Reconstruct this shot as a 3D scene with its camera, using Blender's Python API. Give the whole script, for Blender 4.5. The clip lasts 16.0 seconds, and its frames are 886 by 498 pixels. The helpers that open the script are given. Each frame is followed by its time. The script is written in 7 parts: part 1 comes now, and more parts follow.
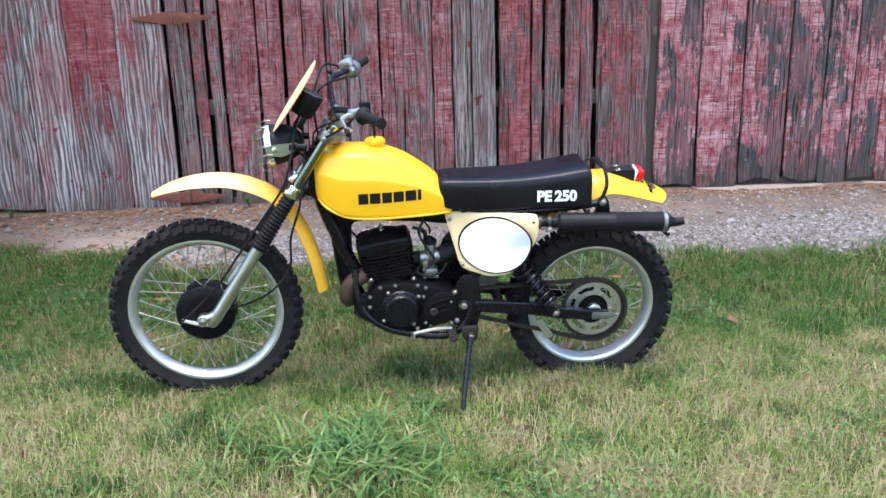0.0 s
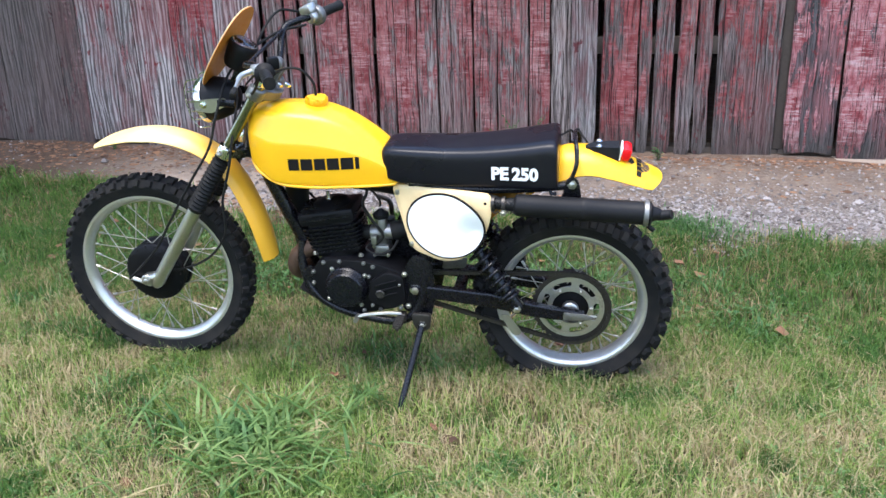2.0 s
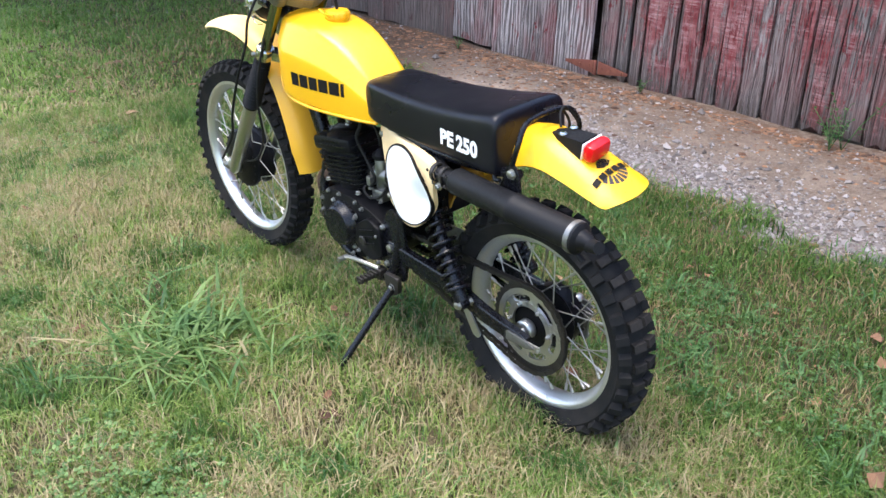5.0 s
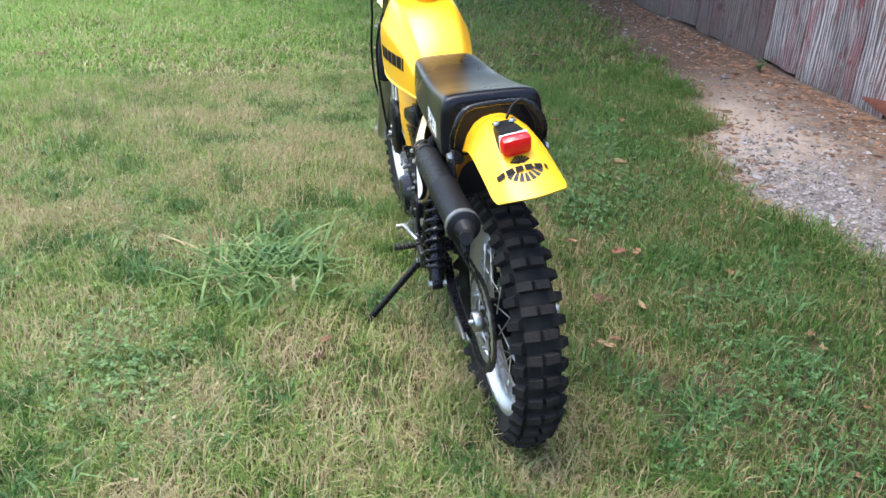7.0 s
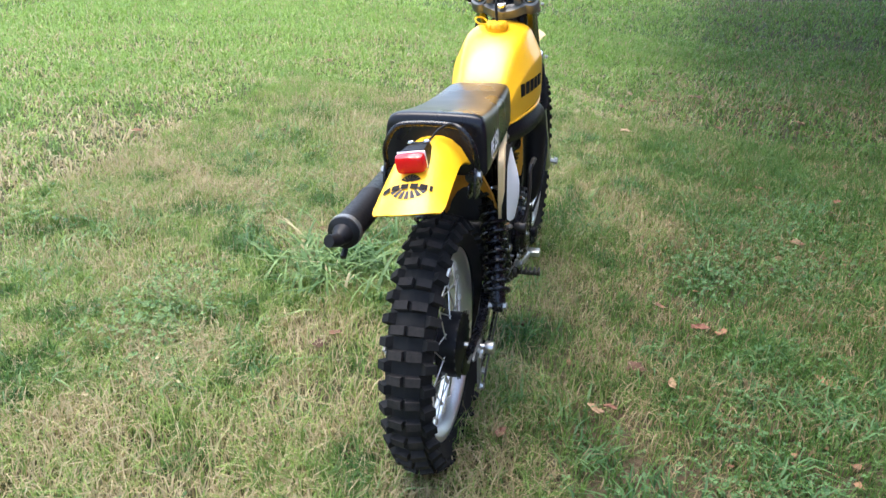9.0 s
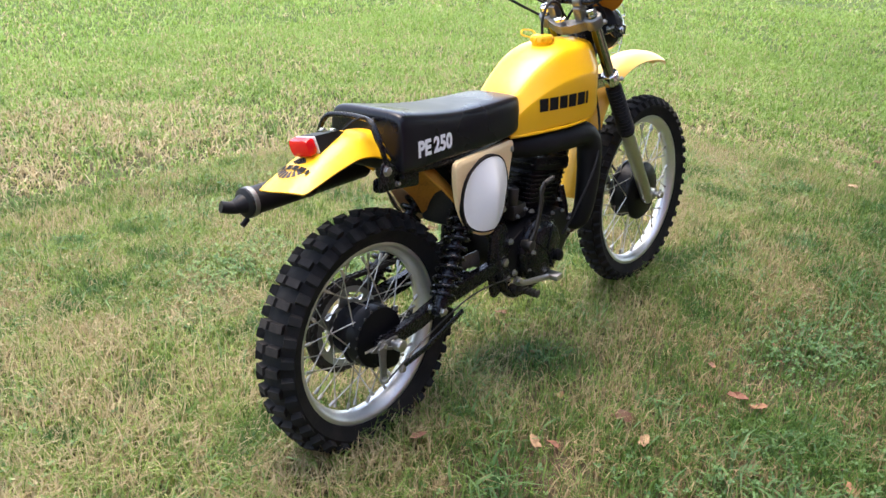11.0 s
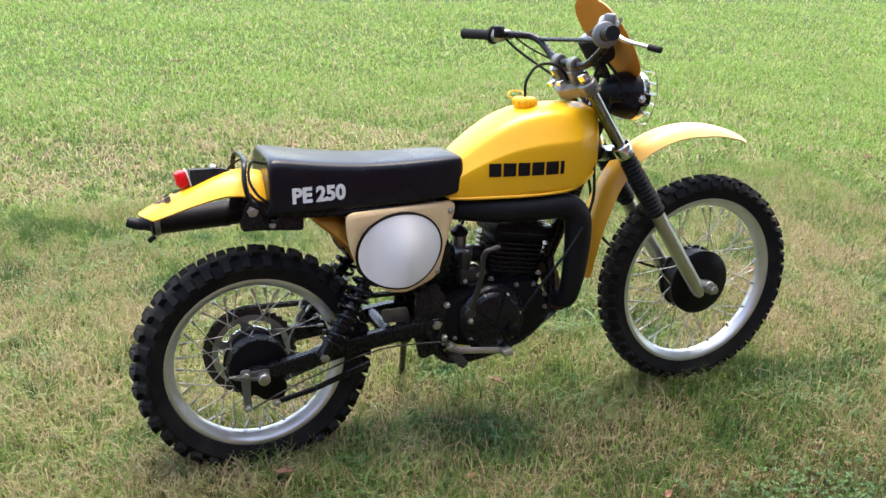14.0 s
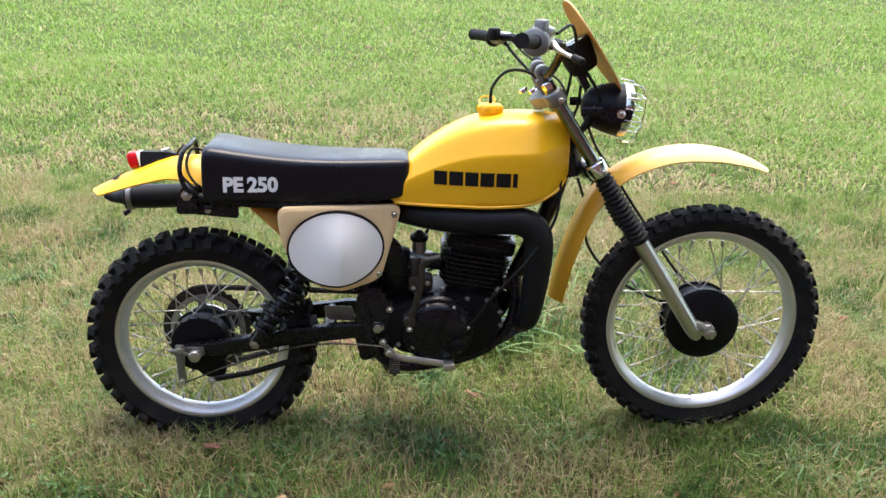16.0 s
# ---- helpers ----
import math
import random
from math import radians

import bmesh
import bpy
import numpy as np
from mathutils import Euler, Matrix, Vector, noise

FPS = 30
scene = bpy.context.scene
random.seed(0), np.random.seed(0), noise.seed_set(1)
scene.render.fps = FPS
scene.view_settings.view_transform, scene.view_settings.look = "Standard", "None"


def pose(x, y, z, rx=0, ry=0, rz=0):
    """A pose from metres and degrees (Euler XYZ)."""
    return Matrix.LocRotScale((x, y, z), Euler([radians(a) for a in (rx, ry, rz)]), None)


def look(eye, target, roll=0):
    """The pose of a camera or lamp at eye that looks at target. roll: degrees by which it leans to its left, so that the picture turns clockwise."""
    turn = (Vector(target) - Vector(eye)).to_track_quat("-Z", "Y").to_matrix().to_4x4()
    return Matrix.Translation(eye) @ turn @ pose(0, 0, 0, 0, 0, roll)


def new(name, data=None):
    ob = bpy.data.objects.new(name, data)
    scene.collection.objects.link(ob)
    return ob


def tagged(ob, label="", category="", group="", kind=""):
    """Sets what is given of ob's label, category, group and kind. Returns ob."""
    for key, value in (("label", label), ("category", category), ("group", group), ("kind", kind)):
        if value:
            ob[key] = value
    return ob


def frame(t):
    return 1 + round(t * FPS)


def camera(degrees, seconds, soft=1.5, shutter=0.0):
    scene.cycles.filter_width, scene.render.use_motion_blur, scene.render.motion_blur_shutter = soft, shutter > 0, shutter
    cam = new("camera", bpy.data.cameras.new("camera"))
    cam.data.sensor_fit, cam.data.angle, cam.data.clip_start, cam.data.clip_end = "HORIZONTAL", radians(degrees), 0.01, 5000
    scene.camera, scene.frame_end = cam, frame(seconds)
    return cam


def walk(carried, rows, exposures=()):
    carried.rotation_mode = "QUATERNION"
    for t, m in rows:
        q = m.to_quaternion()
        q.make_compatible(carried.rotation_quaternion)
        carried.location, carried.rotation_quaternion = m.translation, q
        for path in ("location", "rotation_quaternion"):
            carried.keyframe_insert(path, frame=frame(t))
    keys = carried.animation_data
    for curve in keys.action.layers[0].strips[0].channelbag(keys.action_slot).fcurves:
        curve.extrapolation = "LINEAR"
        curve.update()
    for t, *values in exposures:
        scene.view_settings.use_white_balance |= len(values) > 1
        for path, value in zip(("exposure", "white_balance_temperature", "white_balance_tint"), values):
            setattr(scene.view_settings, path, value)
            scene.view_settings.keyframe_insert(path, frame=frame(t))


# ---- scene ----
cam = camera(53.4, 16.0)
PATH = [
    (0, (0.29, 0.305, 1.391), (0.378, 2.227, 0.846), -1.4),
    (0.5, (0.509, 0.382, 1.386), (0.465, 2.295, 0.804), -1.7),
    (1, (0.693, 0.489, 1.379), (0.518, 2.383, 0.761), -1.6),
    (1.5, (0.91, 0.693, 1.39), (0.622, 2.562, 0.737), -2.0),
    (2, (1.188, 0.796, 1.393), (0.764, 2.63, 0.72), -1.7),
    (2.5, (1.422, 0.923, 1.389), (0.831, 2.706, 0.701), -0.7),
    (3, (1.565, 1.152, 1.377), (0.852, 2.874, 0.65), 0.1),
    (3.5, (1.799, 1.337, 1.379), (0.887, 2.951, 0.628), -0.1),
    (4, (2.039, 1.556, 1.381), (0.95, 3.038, 0.596), 0.4),
    (4.5, (2.167, 1.804, 1.363), (0.958, 3.169, 0.539), 1.2),
    (5, (2.352, 1.983, 1.363), (0.963, 3.155, 0.53), 1.8),
    (5.2, (2.465, 2.088, 1.366), (0.981, 3.139, 0.534), 1.8),
    (7.3, (2.885, 3.092, 1.342), (1.084, 3.334, 0.507), 3.5),
    (7.5, (2.893, 3.196, 1.346), (1.079, 3.354, 0.518), 3.8),
    (8, (2.942, 3.5, 1.346), (1.12, 3.413, 0.526), 3.7),
    (8.5, (2.956, 3.784, 1.361), (1.149, 3.479, 0.559), 3.8),
    (8.7, (2.928, 3.855, 1.356), (1.131, 3.489, 0.557), 4.2),
    (10.8, (2.452, 4.83, 1.381), (1.018, 3.697, 0.569), 4.4),
    (11, (2.383, 4.933, 1.377), (0.995, 3.737, 0.577), 4.4),
    (11.5, (2.231, 5.147, 1.407), (0.965, 3.801, 0.641), 3.9),
    (12, (2.049, 5.285, 1.423), (0.873, 3.847, 0.682), 3.7),
    (12.5, (1.871, 5.431, 1.445), (0.828, 3.896, 0.7), 3.9),
    (13, (1.674, 5.557, 1.479), (0.793, 3.927, 0.727), 3.4),
    (13.5, (1.455, 5.561, 1.489), (0.684, 3.881, 0.726), 2.6),
    (14, (1.239, 5.619, 1.5), (0.61, 3.889, 0.717), 2.9),
    (14.5, (1.003, 5.672, 1.515), (0.535, 3.903, 0.709), 2.8),
    (15, (0.788, 5.646, 1.51), (0.436, 3.846, 0.712), 2.2),
    (15.5, (0.611, 5.652, 1.522), (0.397, 3.828, 0.729), 1.9),
    (16, (0.357, 5.691, 1.541), (0.324, 3.867, 0.721), 1.9),
]
walk(cam, [(t, look(eye, target, roll)) for t, eye, target, roll in PATH], exposures=[(0.0, 1.71, 5980, 9), (5.2, 1.80, 6300, 12), (7.5, 1.80, 6150, 9), (8.5, 2.0, 6200, 10), (11.0, 2.03, 6950, 14), (16.0, 1.96, 6900, 12)])

# ---- world ----
world = bpy.data.worlds.new("sky")
scene.world = world
world.use_nodes = True
wn = world.node_tree.nodes
sky = wn.new("ShaderNodeTexSky")
sky.sky_type = "NISHITA"
sky.sun_disc = False
sky.sun_elevation = radians(73)
sky.sun_rotation = radians(196)
sky.air_density, sky.dust_density, sky.ozone_density = 1.0, 2.5, 1.0
world.node_tree.links.new(sky.outputs[0], wn["Background"].inputs[0])
wn["Background"].inputs[1].default_value = 0.183
sun = new("sun", bpy.data.lights.new("sun", "SUN"))
sun.data.energy, sun.data.angle, sun.data.color = 0.98, radians(40), (1.0, 0.97, 0.92)
sun.matrix_world = look((-0.9, -0.7, 15.0), (0.3, 3.5, 0.4))


# ---- node and mesh helpers ----
class Nodes:
    """A material under construction."""

    def __init__(self, name, rough=0.6, metal=0.0, colour=(0.5, 0.5, 0.5), spec=0.5, coat=0.0):
        self.m = bpy.data.materials.new(name)
        self.m.use_nodes = True
        self.t = self.m.node_tree
        self.b = self.t.nodes["Principled BSDF"]
        self.set("Roughness", rough), self.set("Metallic", metal), self.set("Base Color", colour)
        self.set("Specular IOR Level", spec), self.set("Coat Weight", coat)
        self.geo = self.add("ShaderNodeNewGeometry")
        self.info = self.add("ShaderNodeObjectInfo")
        self.obj = self.add("ShaderNodeTexCoord").outputs["Object"]
        self.pos = self.geo.outputs["Position"]

    def add(self, kind):
        return self.t.nodes.new(kind)

    def link(self, a, b):
        self.t.links.new(a, b)

    def put(self, socket, v):
        if isinstance(v, bpy.types.NodeSocket):
            self.link(v, socket)
        elif isinstance(v, tuple) and len(v) == 3 and socket.type == "RGBA":
            socket.default_value = (*v, 1)
        else:
            socket.default_value = v

    def set(self, key, v):
        self.put(self.b.inputs[key], v)

    def math(self, op, a, b=0.0, clamp=False):
        n = self.add("ShaderNodeMath")
        n.operation, n.use_clamp = op, clamp
        self.put(n.inputs[0], a), self.put(n.inputs[1], b)
        return n.outputs[0]

    def vec(self, op, a, b):
        n = self.add("ShaderNodeVectorMath")
        n.operation = op
        self.put(n.inputs[0], a), self.put(n.inputs[1], b)
        return n.outputs[0]

    def noise(self, where, scale, detail=4.0, rough=0.55, stretch=None, warp=0.0):
        n = self.add("ShaderNodeTexNoise")
        if stretch:
            where = self.vec("MULTIPLY", where, stretch)
        self.put(n.inputs["Vector"], where), self.put(n.inputs["Scale"], scale)
        self.put(n.inputs["Detail"], detail), self.put(n.inputs["Roughness"], rough)
        self.put(n.inputs["Distortion"], warp)
        return n.outputs[0]

    def cells(self, where, scale, out="Distance"):
        n = self.add("ShaderNodeTexVoronoi")
        self.put(n.inputs["Vector"], where), self.put(n.inputs["Scale"], scale)
        return n.outputs[out]

    def ramp(self, v, lo, hi, a=0.0, b=1.0):
        n = self.add("ShaderNodeMapRange")
        n.interpolation_type = "SMOOTHSTEP"
        for k, x in enumerate((v, lo, hi, a, b)):
            self.put(n.inputs[k], x)
        return n.outputs[0]

    def mix(self, f, a, b):
        n = self.add("ShaderNodeMix")
        n.data_type = "RGBA"
        self.put(n.inputs[0], f), self.put(n.inputs[6], a), self.put(n.inputs[7], b)
        return n.outputs[2]

    def axis(self, v, k):
        n = self.add("ShaderNodeSeparateXYZ")
        self.link(v, n.inputs[0])
        return n.outputs[k]

    def bump(self, height, strength=0.3, distance=0.01):
        n = self.add("ShaderNodeBump")
        self.put(n.inputs["Strength"], strength), self.put(n.inputs["Distance"], distance), self.put(n.inputs["Height"], height)
        self.link(n.outputs[0], self.b.inputs["Normal"])

    def shifted(self, where, by=37.0):
        """The place moved by each object's own random step, so that alike pieces differ."""
        n = self.add("ShaderNodeCombineXYZ")
        r = self.math("MULTIPLY", self.info.outputs["Random"], by)
        for k in range(3):
            self.put(n.inputs[k], r)
        return self.vec("ADD", where, n.outputs[0])


def worn(name, colour, rough, metal=0.0, spec=0.5, dirt=(0.1, 0.08, 0.06), amount=0.25, scale=14.0, coat=0.0, bump=0.04):
    """A plain surface with dust, scuffs and slight unevenness."""
    n = Nodes(name, rough, metal, colour, spec, coat)
    big, fine = n.noise(n.obj, scale, 5), n.noise(n.obj, scale * 9, 4)
    f = n.math("MULTIPLY", n.ramp(big, 0.45, 0.75), n.ramp(fine, 0.35, 0.7))
    n.set("Base Color", n.mix(n.math("MULTIPLY", f, amount), colour, dirt))
    n.set("Roughness", n.ramp(fine, 0.2, 0.8, rough * 0.8, min(1.0, rough * 1.25)))
    if bump:
        n.bump(fine, bump, 0.004)
    return n.m


def smooth(bm, angle=35):
    bm.normal_update()
    for f in bm.faces:
        f.smooth = True
    for e in bm.edges:
        if len(e.link_faces) == 2 and e.calc_face_angle(0) > radians(angle):
            e.smooth = False


def part(name, bm, material, parent=None, label="", at=None, angle=35):
    """Links a bmesh as one mesh object under a thing or a part."""
    smooth(bm, angle)
    me = bpy.data.meshes.new(name)
    bm.to_mesh(me)
    bm.free()
    me.materials.append(material)
    ob = new(name, me)
    if parent:
        ob.parent = parent
    if at is not None:
        ob.matrix_basis = at
    if label:
        ob["label"] = label
    return ob


def bridge(bm, a, b, closed=True):
    n = len(a)
    for i in range(n if closed else n - 1):
        j = (i + 1) % n
        bm.faces.new((a[i], a[j], b[j], b[i]))


def loft(bm, rings, closed=True, caps=True):
    """Skins rings of points with the same count."""
    vs = [[bm.verts.new(p) for p in r] for r in rings]
    for a, b in zip(vs, vs[1:]):
        bridge(bm, a, b, closed)
    if caps and closed:
        bm.faces.new(list(reversed(vs[0]))), bm.faces.new(vs[-1])
    return vs


def tube(bm, pts, r, n=10, caps=True, flat=1.0):
    """Sweeps a round or flattened section along points; r: one radius or one a point."""
    pts = [Vector(p) for p in pts]
    rs = [r] * len(pts) if isinstance(r, (int, float)) else r
    d0 = (pts[1] - pts[0]).normalized()
    up = Vector((0, 1, 0)) if abs(d0.y) < 0.9 else Vector((0, 0, 1))
    side = d0.cross(up).normalized()
    rings = []
    for i, p in enumerate(pts):
        d = (pts[min(i + 1, len(pts) - 1)] - pts[max(i - 1, 0)]).normalized()
        side = (side - d * side.dot(d)).normalized()
        other = d.cross(side)
        rings.append([p + (side * math.cos(a) + other * math.sin(a) * flat) * rs[i] for a in (2 * math.pi * k / n for k in range(n))])
    loft(bm, rings, True, caps)
    return bm


def curve(pts, steps=6):
    """A smooth line through the given points (Catmull-Rom)."""
    p = [Vector(q) for q in pts]
    p = [2 * p[0] - p[1]] + p + [2 * p[-1] - p[-2]]
    out = []
    for a, b, c, d in zip(p, p[1:], p[2:], p[3:]):
        for k in range(steps):
            t = k / steps
            out.append(0.5 * (2 * b + (c - a) * t + (2 * a - 5 * b + 4 * c - d) * t * t + (3 * b - a - 3 * c + d) * t**3))
    return out + [p[-2]]


def lathe(bm, profile, n=32, at=(0, 0, 0), axis="y", closed=False):
    """Turns a profile of (radius, along) round an axis through a place."""
    rings = []
    for r, a in profile:
        ring = []
        for k in range(n):
            w = 2 * math.pi * k / n
            c, s = r * math.cos(w), r * math.sin(w)
            v = {"x": (a, c, s), "y": (c, a, s), "z": (c, s, a)}[axis]
            ring.append(Vector(v) + Vector(at))
        rings.append(ring)
    vs = loft(bm, rings, True, False)
    if closed:
        bridge(bm, vs[-1], vs[0])
    else:
        for ring in (vs[0], vs[-1]):
            bm.faces.new(ring)
    bmesh.ops.recalc_face_normals(bm, faces=bm.faces)
    return bm


def rod(bm, a, b, r, n=12, bevel=0.0):
    """A round bar from a to b with softened ends."""
    a, b = Vector(a), Vector(b)
    d = (b - a).normalized()
    if bevel:
        return tube(bm, [a, a + d * bevel * 0.4, a + d * bevel, b - d * bevel, b - d * bevel * 0.4, b], [r - bevel, r - bevel * 0.3, r, r, r - bevel * 0.3, r - bevel], n)
    return tube(bm, [a, b], r, n)


def block(bm, size, at=(0, 0, 0), turn=(0, 0, 0), bevel=0.004, taper=1.0):
    """A box with bevelled edges."""
    m = pose(*at, *turn) @ Matrix.Diagonal((*size, 1))
    got = bmesh.ops.create_cube(bm, size=1, matrix=m)
    vs = got["verts"]
    if taper != 1.0:
        inv = m.inverted()
        for v in vs:
            q = inv @ v.co
            if q.z > 0:
                v.co = m @ Vector((q.x * taper, q.y * taper, q.z))
    if bevel:
        es = list({e for v in vs for e in v.link_edges})
        bmesh.ops.bevel(bm, geom=es, offset=bevel, segments=2, affect="EDGES", profile=0.5)
    return bm


def plate(bm, outline, y0, y1, bevel=0.0):
    """A flat piece: an outline of (x, z) with thickness from y0 to y1."""
    a = [bm.verts.new((x, y0, z)) for x, z in outline]
    b = [bm.verts.new((x, y1, z)) for x, z in outline]
    fa, fb = bm.faces.new(a), bm.faces.new(list(reversed(b)))
    bridge(bm, list(reversed(a)), list(reversed(b)))
    bmesh.ops.recalc_face_normals(bm, faces=bm.faces)
    if bevel:
        es = [e for e in bm.edges if len(e.link_faces) == 2 and (fa in e.link_faces or fb in e.link_faces)]
        bmesh.ops.bevel(bm, geom=es, offset=bevel, segments=2, affect="EDGES", profile=0.5)
    return bm


def round_outline(pts, r, steps=5):
    """An outline with its corners rounded."""
    out, n = [], len(pts)
    for i in range(n):
        p, a, b = Vector(pts[i]), Vector(pts[i - 1]), Vector(pts[(i + 1) % n])
        k = min(r, (a - p).length * 0.45, (b - p).length * 0.45)
        s, e = p + (a - p).normalized() * k, p + (b - p).normalized() * k
        for j in range(steps + 1):
            t = j / steps
            q = (1 - t) ** 2 * s + 2 * t * (1 - t) * p + t * t * e
            out.append((q.x, q.y))
    return out

# ---- materials ----
def far_from(self, place):
    n = self.add("ShaderNodeVectorMath")
    n.operation = "DISTANCE"
    self.put(n.inputs[0], self.pos), self.put(n.inputs[1], place)
    return n.outputs["Value"]


Nodes.far_from = far_from


def add_triple(self, v):
    n = self.add("ShaderNodeCombineXYZ")
    for k in range(3):
        self.put(n.inputs[k], v)
    return n.outputs[0]


Nodes.add_triple = add_triple


yellow = worn("yellow_paint", (0.84, 0.44, 0.006), 0.33, amount=0.14, dirt=(0.6, 0.34, 0.03), coat=0.18, bump=0.012)
yellow_plastic = worn("yellow_plastic", (0.84, 0.445, 0.008), 0.33, amount=0.2, dirt=(0.7, 0.42, 0.06), bump=0.02)


def faded_plastic():
    """Yellow plastic bleached pale towards the tip by the weather."""
    n = Nodes("faded_yellow_plastic", 0.36)
    u = n.ramp(n.axis(n.obj, 0), -1.40, -1.10, 1.0, 0.0)
    f = n.math("MULTIPLY", u, n.ramp(n.noise(n.obj, 6, 3), 0.2, 0.7, 0.75, 1.0))
    n.set("Base Color", n.mix(f, (0.80, 0.42, 0.03), (0.83, 0.60, 0.26)))
    n.bump(n.noise(n.obj, 120, 3), 0.03, 0.003)
    return n.m


pale_fender = faded_plastic()
dirty_plastic = worn("grimy_yellow_plastic", (0.50, 0.235, 0.03), 0.55, amount=0.85, dirt=(0.14, 0.06, 0.02), scale=16, bump=0.05)
cream = worn("aged_cream_plastic", (0.86, 0.63, 0.34), 0.4, amount=0.25, dirt=(0.6, 0.38, 0.16), scale=9)
white_plastic = worn("white_vinyl", (0.88, 0.88, 0.86), 0.35, amount=0.1, dirt=(0.6, 0.58, 0.54))


def vinyl_material():
    """Smooth seat vinyl with a faint leather grain and slight dullness in patches."""
    n = Nodes("black_vinyl", 0.28, 0.0, (0.005, 0.005, 0.008), 0.26)
    n.set("Roughness", n.ramp(n.noise(n.obj, 5, 3), 0.3, 0.7, 0.24, 0.36))
    n.set("Base Color", n.mix(n.math("MULTIPLY", n.ramp(n.noise(n.obj, 12, 5), 0.5, 0.8), 0.3), (0.005, 0.005, 0.008), (0.02, 0.02, 0.022)))
    return n.m


black_vinyl = vinyl_material()
black_paint = worn("black_enamel", (0.005, 0.005, 0.007), 0.26, spec=0.28, amount=0.3, dirt=(0.03, 0.028, 0.026), bump=0.03)
black_case = worn("black_engine_paint", (0.006, 0.006, 0.007), 0.36, spec=0.11, amount=0.3, dirt=(0.026, 0.023, 0.02), bump=0.06)
black_matt = worn("matt_black_pipe_paint", (0.008, 0.008, 0.009), 0.48, spec=0.18, amount=0.3, dirt=(0.04, 0.036, 0.034), bump=0.05)
soft_rubber = worn("grip_rubber", (0.009, 0.009, 0.009), 0.6, spec=0.18, amount=0.3, bump=0.1)
chrome = worn("chrome", (0.72, 0.72, 0.70), 0.16, 1.0, amount=0.35, dirt=(0.25, 0.23, 0.2), bump=0.01)
stanchion_metal = worn("weathered_chrome", (0.25, 0.255, 0.21), 0.15, 1.0, amount=0.4, dirt=(0.2, 0.18, 0.12), bump=0.02)
dull_alloy = worn("oxidised_aluminium", (0.22, 0.22, 0.21), 0.5, 0.9, amount=0.6, dirt=(0.07, 0.06, 0.05), scale=30, bump=0.08)
carb_alloy = worn("grey_cast_alloy", (0.27, 0.27, 0.26), 0.42, 0.95, amount=0.6, dirt=(0.10, 0.09, 0.08), scale=30, bump=0.06)
alloy = worn("cast_aluminium", (0.55, 0.55, 0.53), 0.42, 1.0, amount=0.5, dirt=(0.2, 0.18, 0.16), bump=0.06)
fork_alloy = worn("satin_aluminium", (0.52, 0.51, 0.47), 0.36, 1.0, amount=0.3, dirt=(0.25, 0.23, 0.2), bump=0.03)
rim_alloy = worn("rim_aluminium", (0.68, 0.68, 0.67), 0.40, 0.92, amount=0.45, dirt=(0.45, 0.43, 0.40), scale=16, bump=0.03)
steel = worn("zinc_steel", (0.45, 0.44, 0.41), 0.38, 1.0, amount=0.5, dirt=(0.15, 0.12, 0.09), bump=0.03)
spoke_steel = worn("spoke_steel", (0.50, 0.485, 0.45), 0.42, 1.0, amount=0.5, dirt=(0.12, 0.09, 0.06), bump=0.0)
dark_steel = worn("oily_steel", (0.06, 0.055, 0.05), 0.45, 0.8, amount=0.5, dirt=(0.03, 0.02, 0.015), bump=0.05)
rusty_pipe = worn("rusty_header", (0.075, 0.042, 0.026), 0.65, 0.3, amount=0.8, dirt=(0.17, 0.08, 0.035), scale=24, bump=0.1)
letter_black = worn("black_decal", (0.010, 0.008, 0.007), 0.7, spec=0.15, amount=0.1, bump=0.0)
letter_white = worn("white_decal", (0.82, 0.82, 0.80), 0.5, amount=0.25, dirt=(0.3, 0.3, 0.3), scale=40, bump=0.0)
decal_grey = worn("grey_decal", (0.05, 0.045, 0.05), 0.7, spec=0.15, amount=0.5, dirt=(0.4, 0.28, 0.05), scale=40, bump=0.0)
amber_back = worn("amber_plate_plastic", (0.62, 0.21, 0.015), 0.4, amount=0.35, dirt=(0.35, 0.1, 0.01), scale=8, bump=0.02)
plate_front = worn("bleached_plate_plastic", (0.85, 0.68, 0.36), 0.4, amount=0.3, dirt=(0.8, 0.45, 0.08), scale=8, bump=0.02)
dial_face = worn("dial_face", (0.03, 0.03, 0.035), 0.25, amount=0.2)


def lens_material():
    n = Nodes("red_lens", 0.12, 0.0, (0.62, 0.006, 0.010), 0.4, 0.15)
    n.bump(n.cells(n.obj, 220), 0.35, 0.002)
    n.set("Subsurface Weight", 0.25)
    return n.m


def clear_glass():
    n = Nodes("lamp_glass", 0.04, 0.0, (0.95, 0.97, 0.97))
    n.set("Transmission Weight", 1.0)
    n.bump(n.cells(n.obj, 90), 0.2, 0.002)
    return n.m


red_lens = lens_material()
lamp_glass = clear_glass()


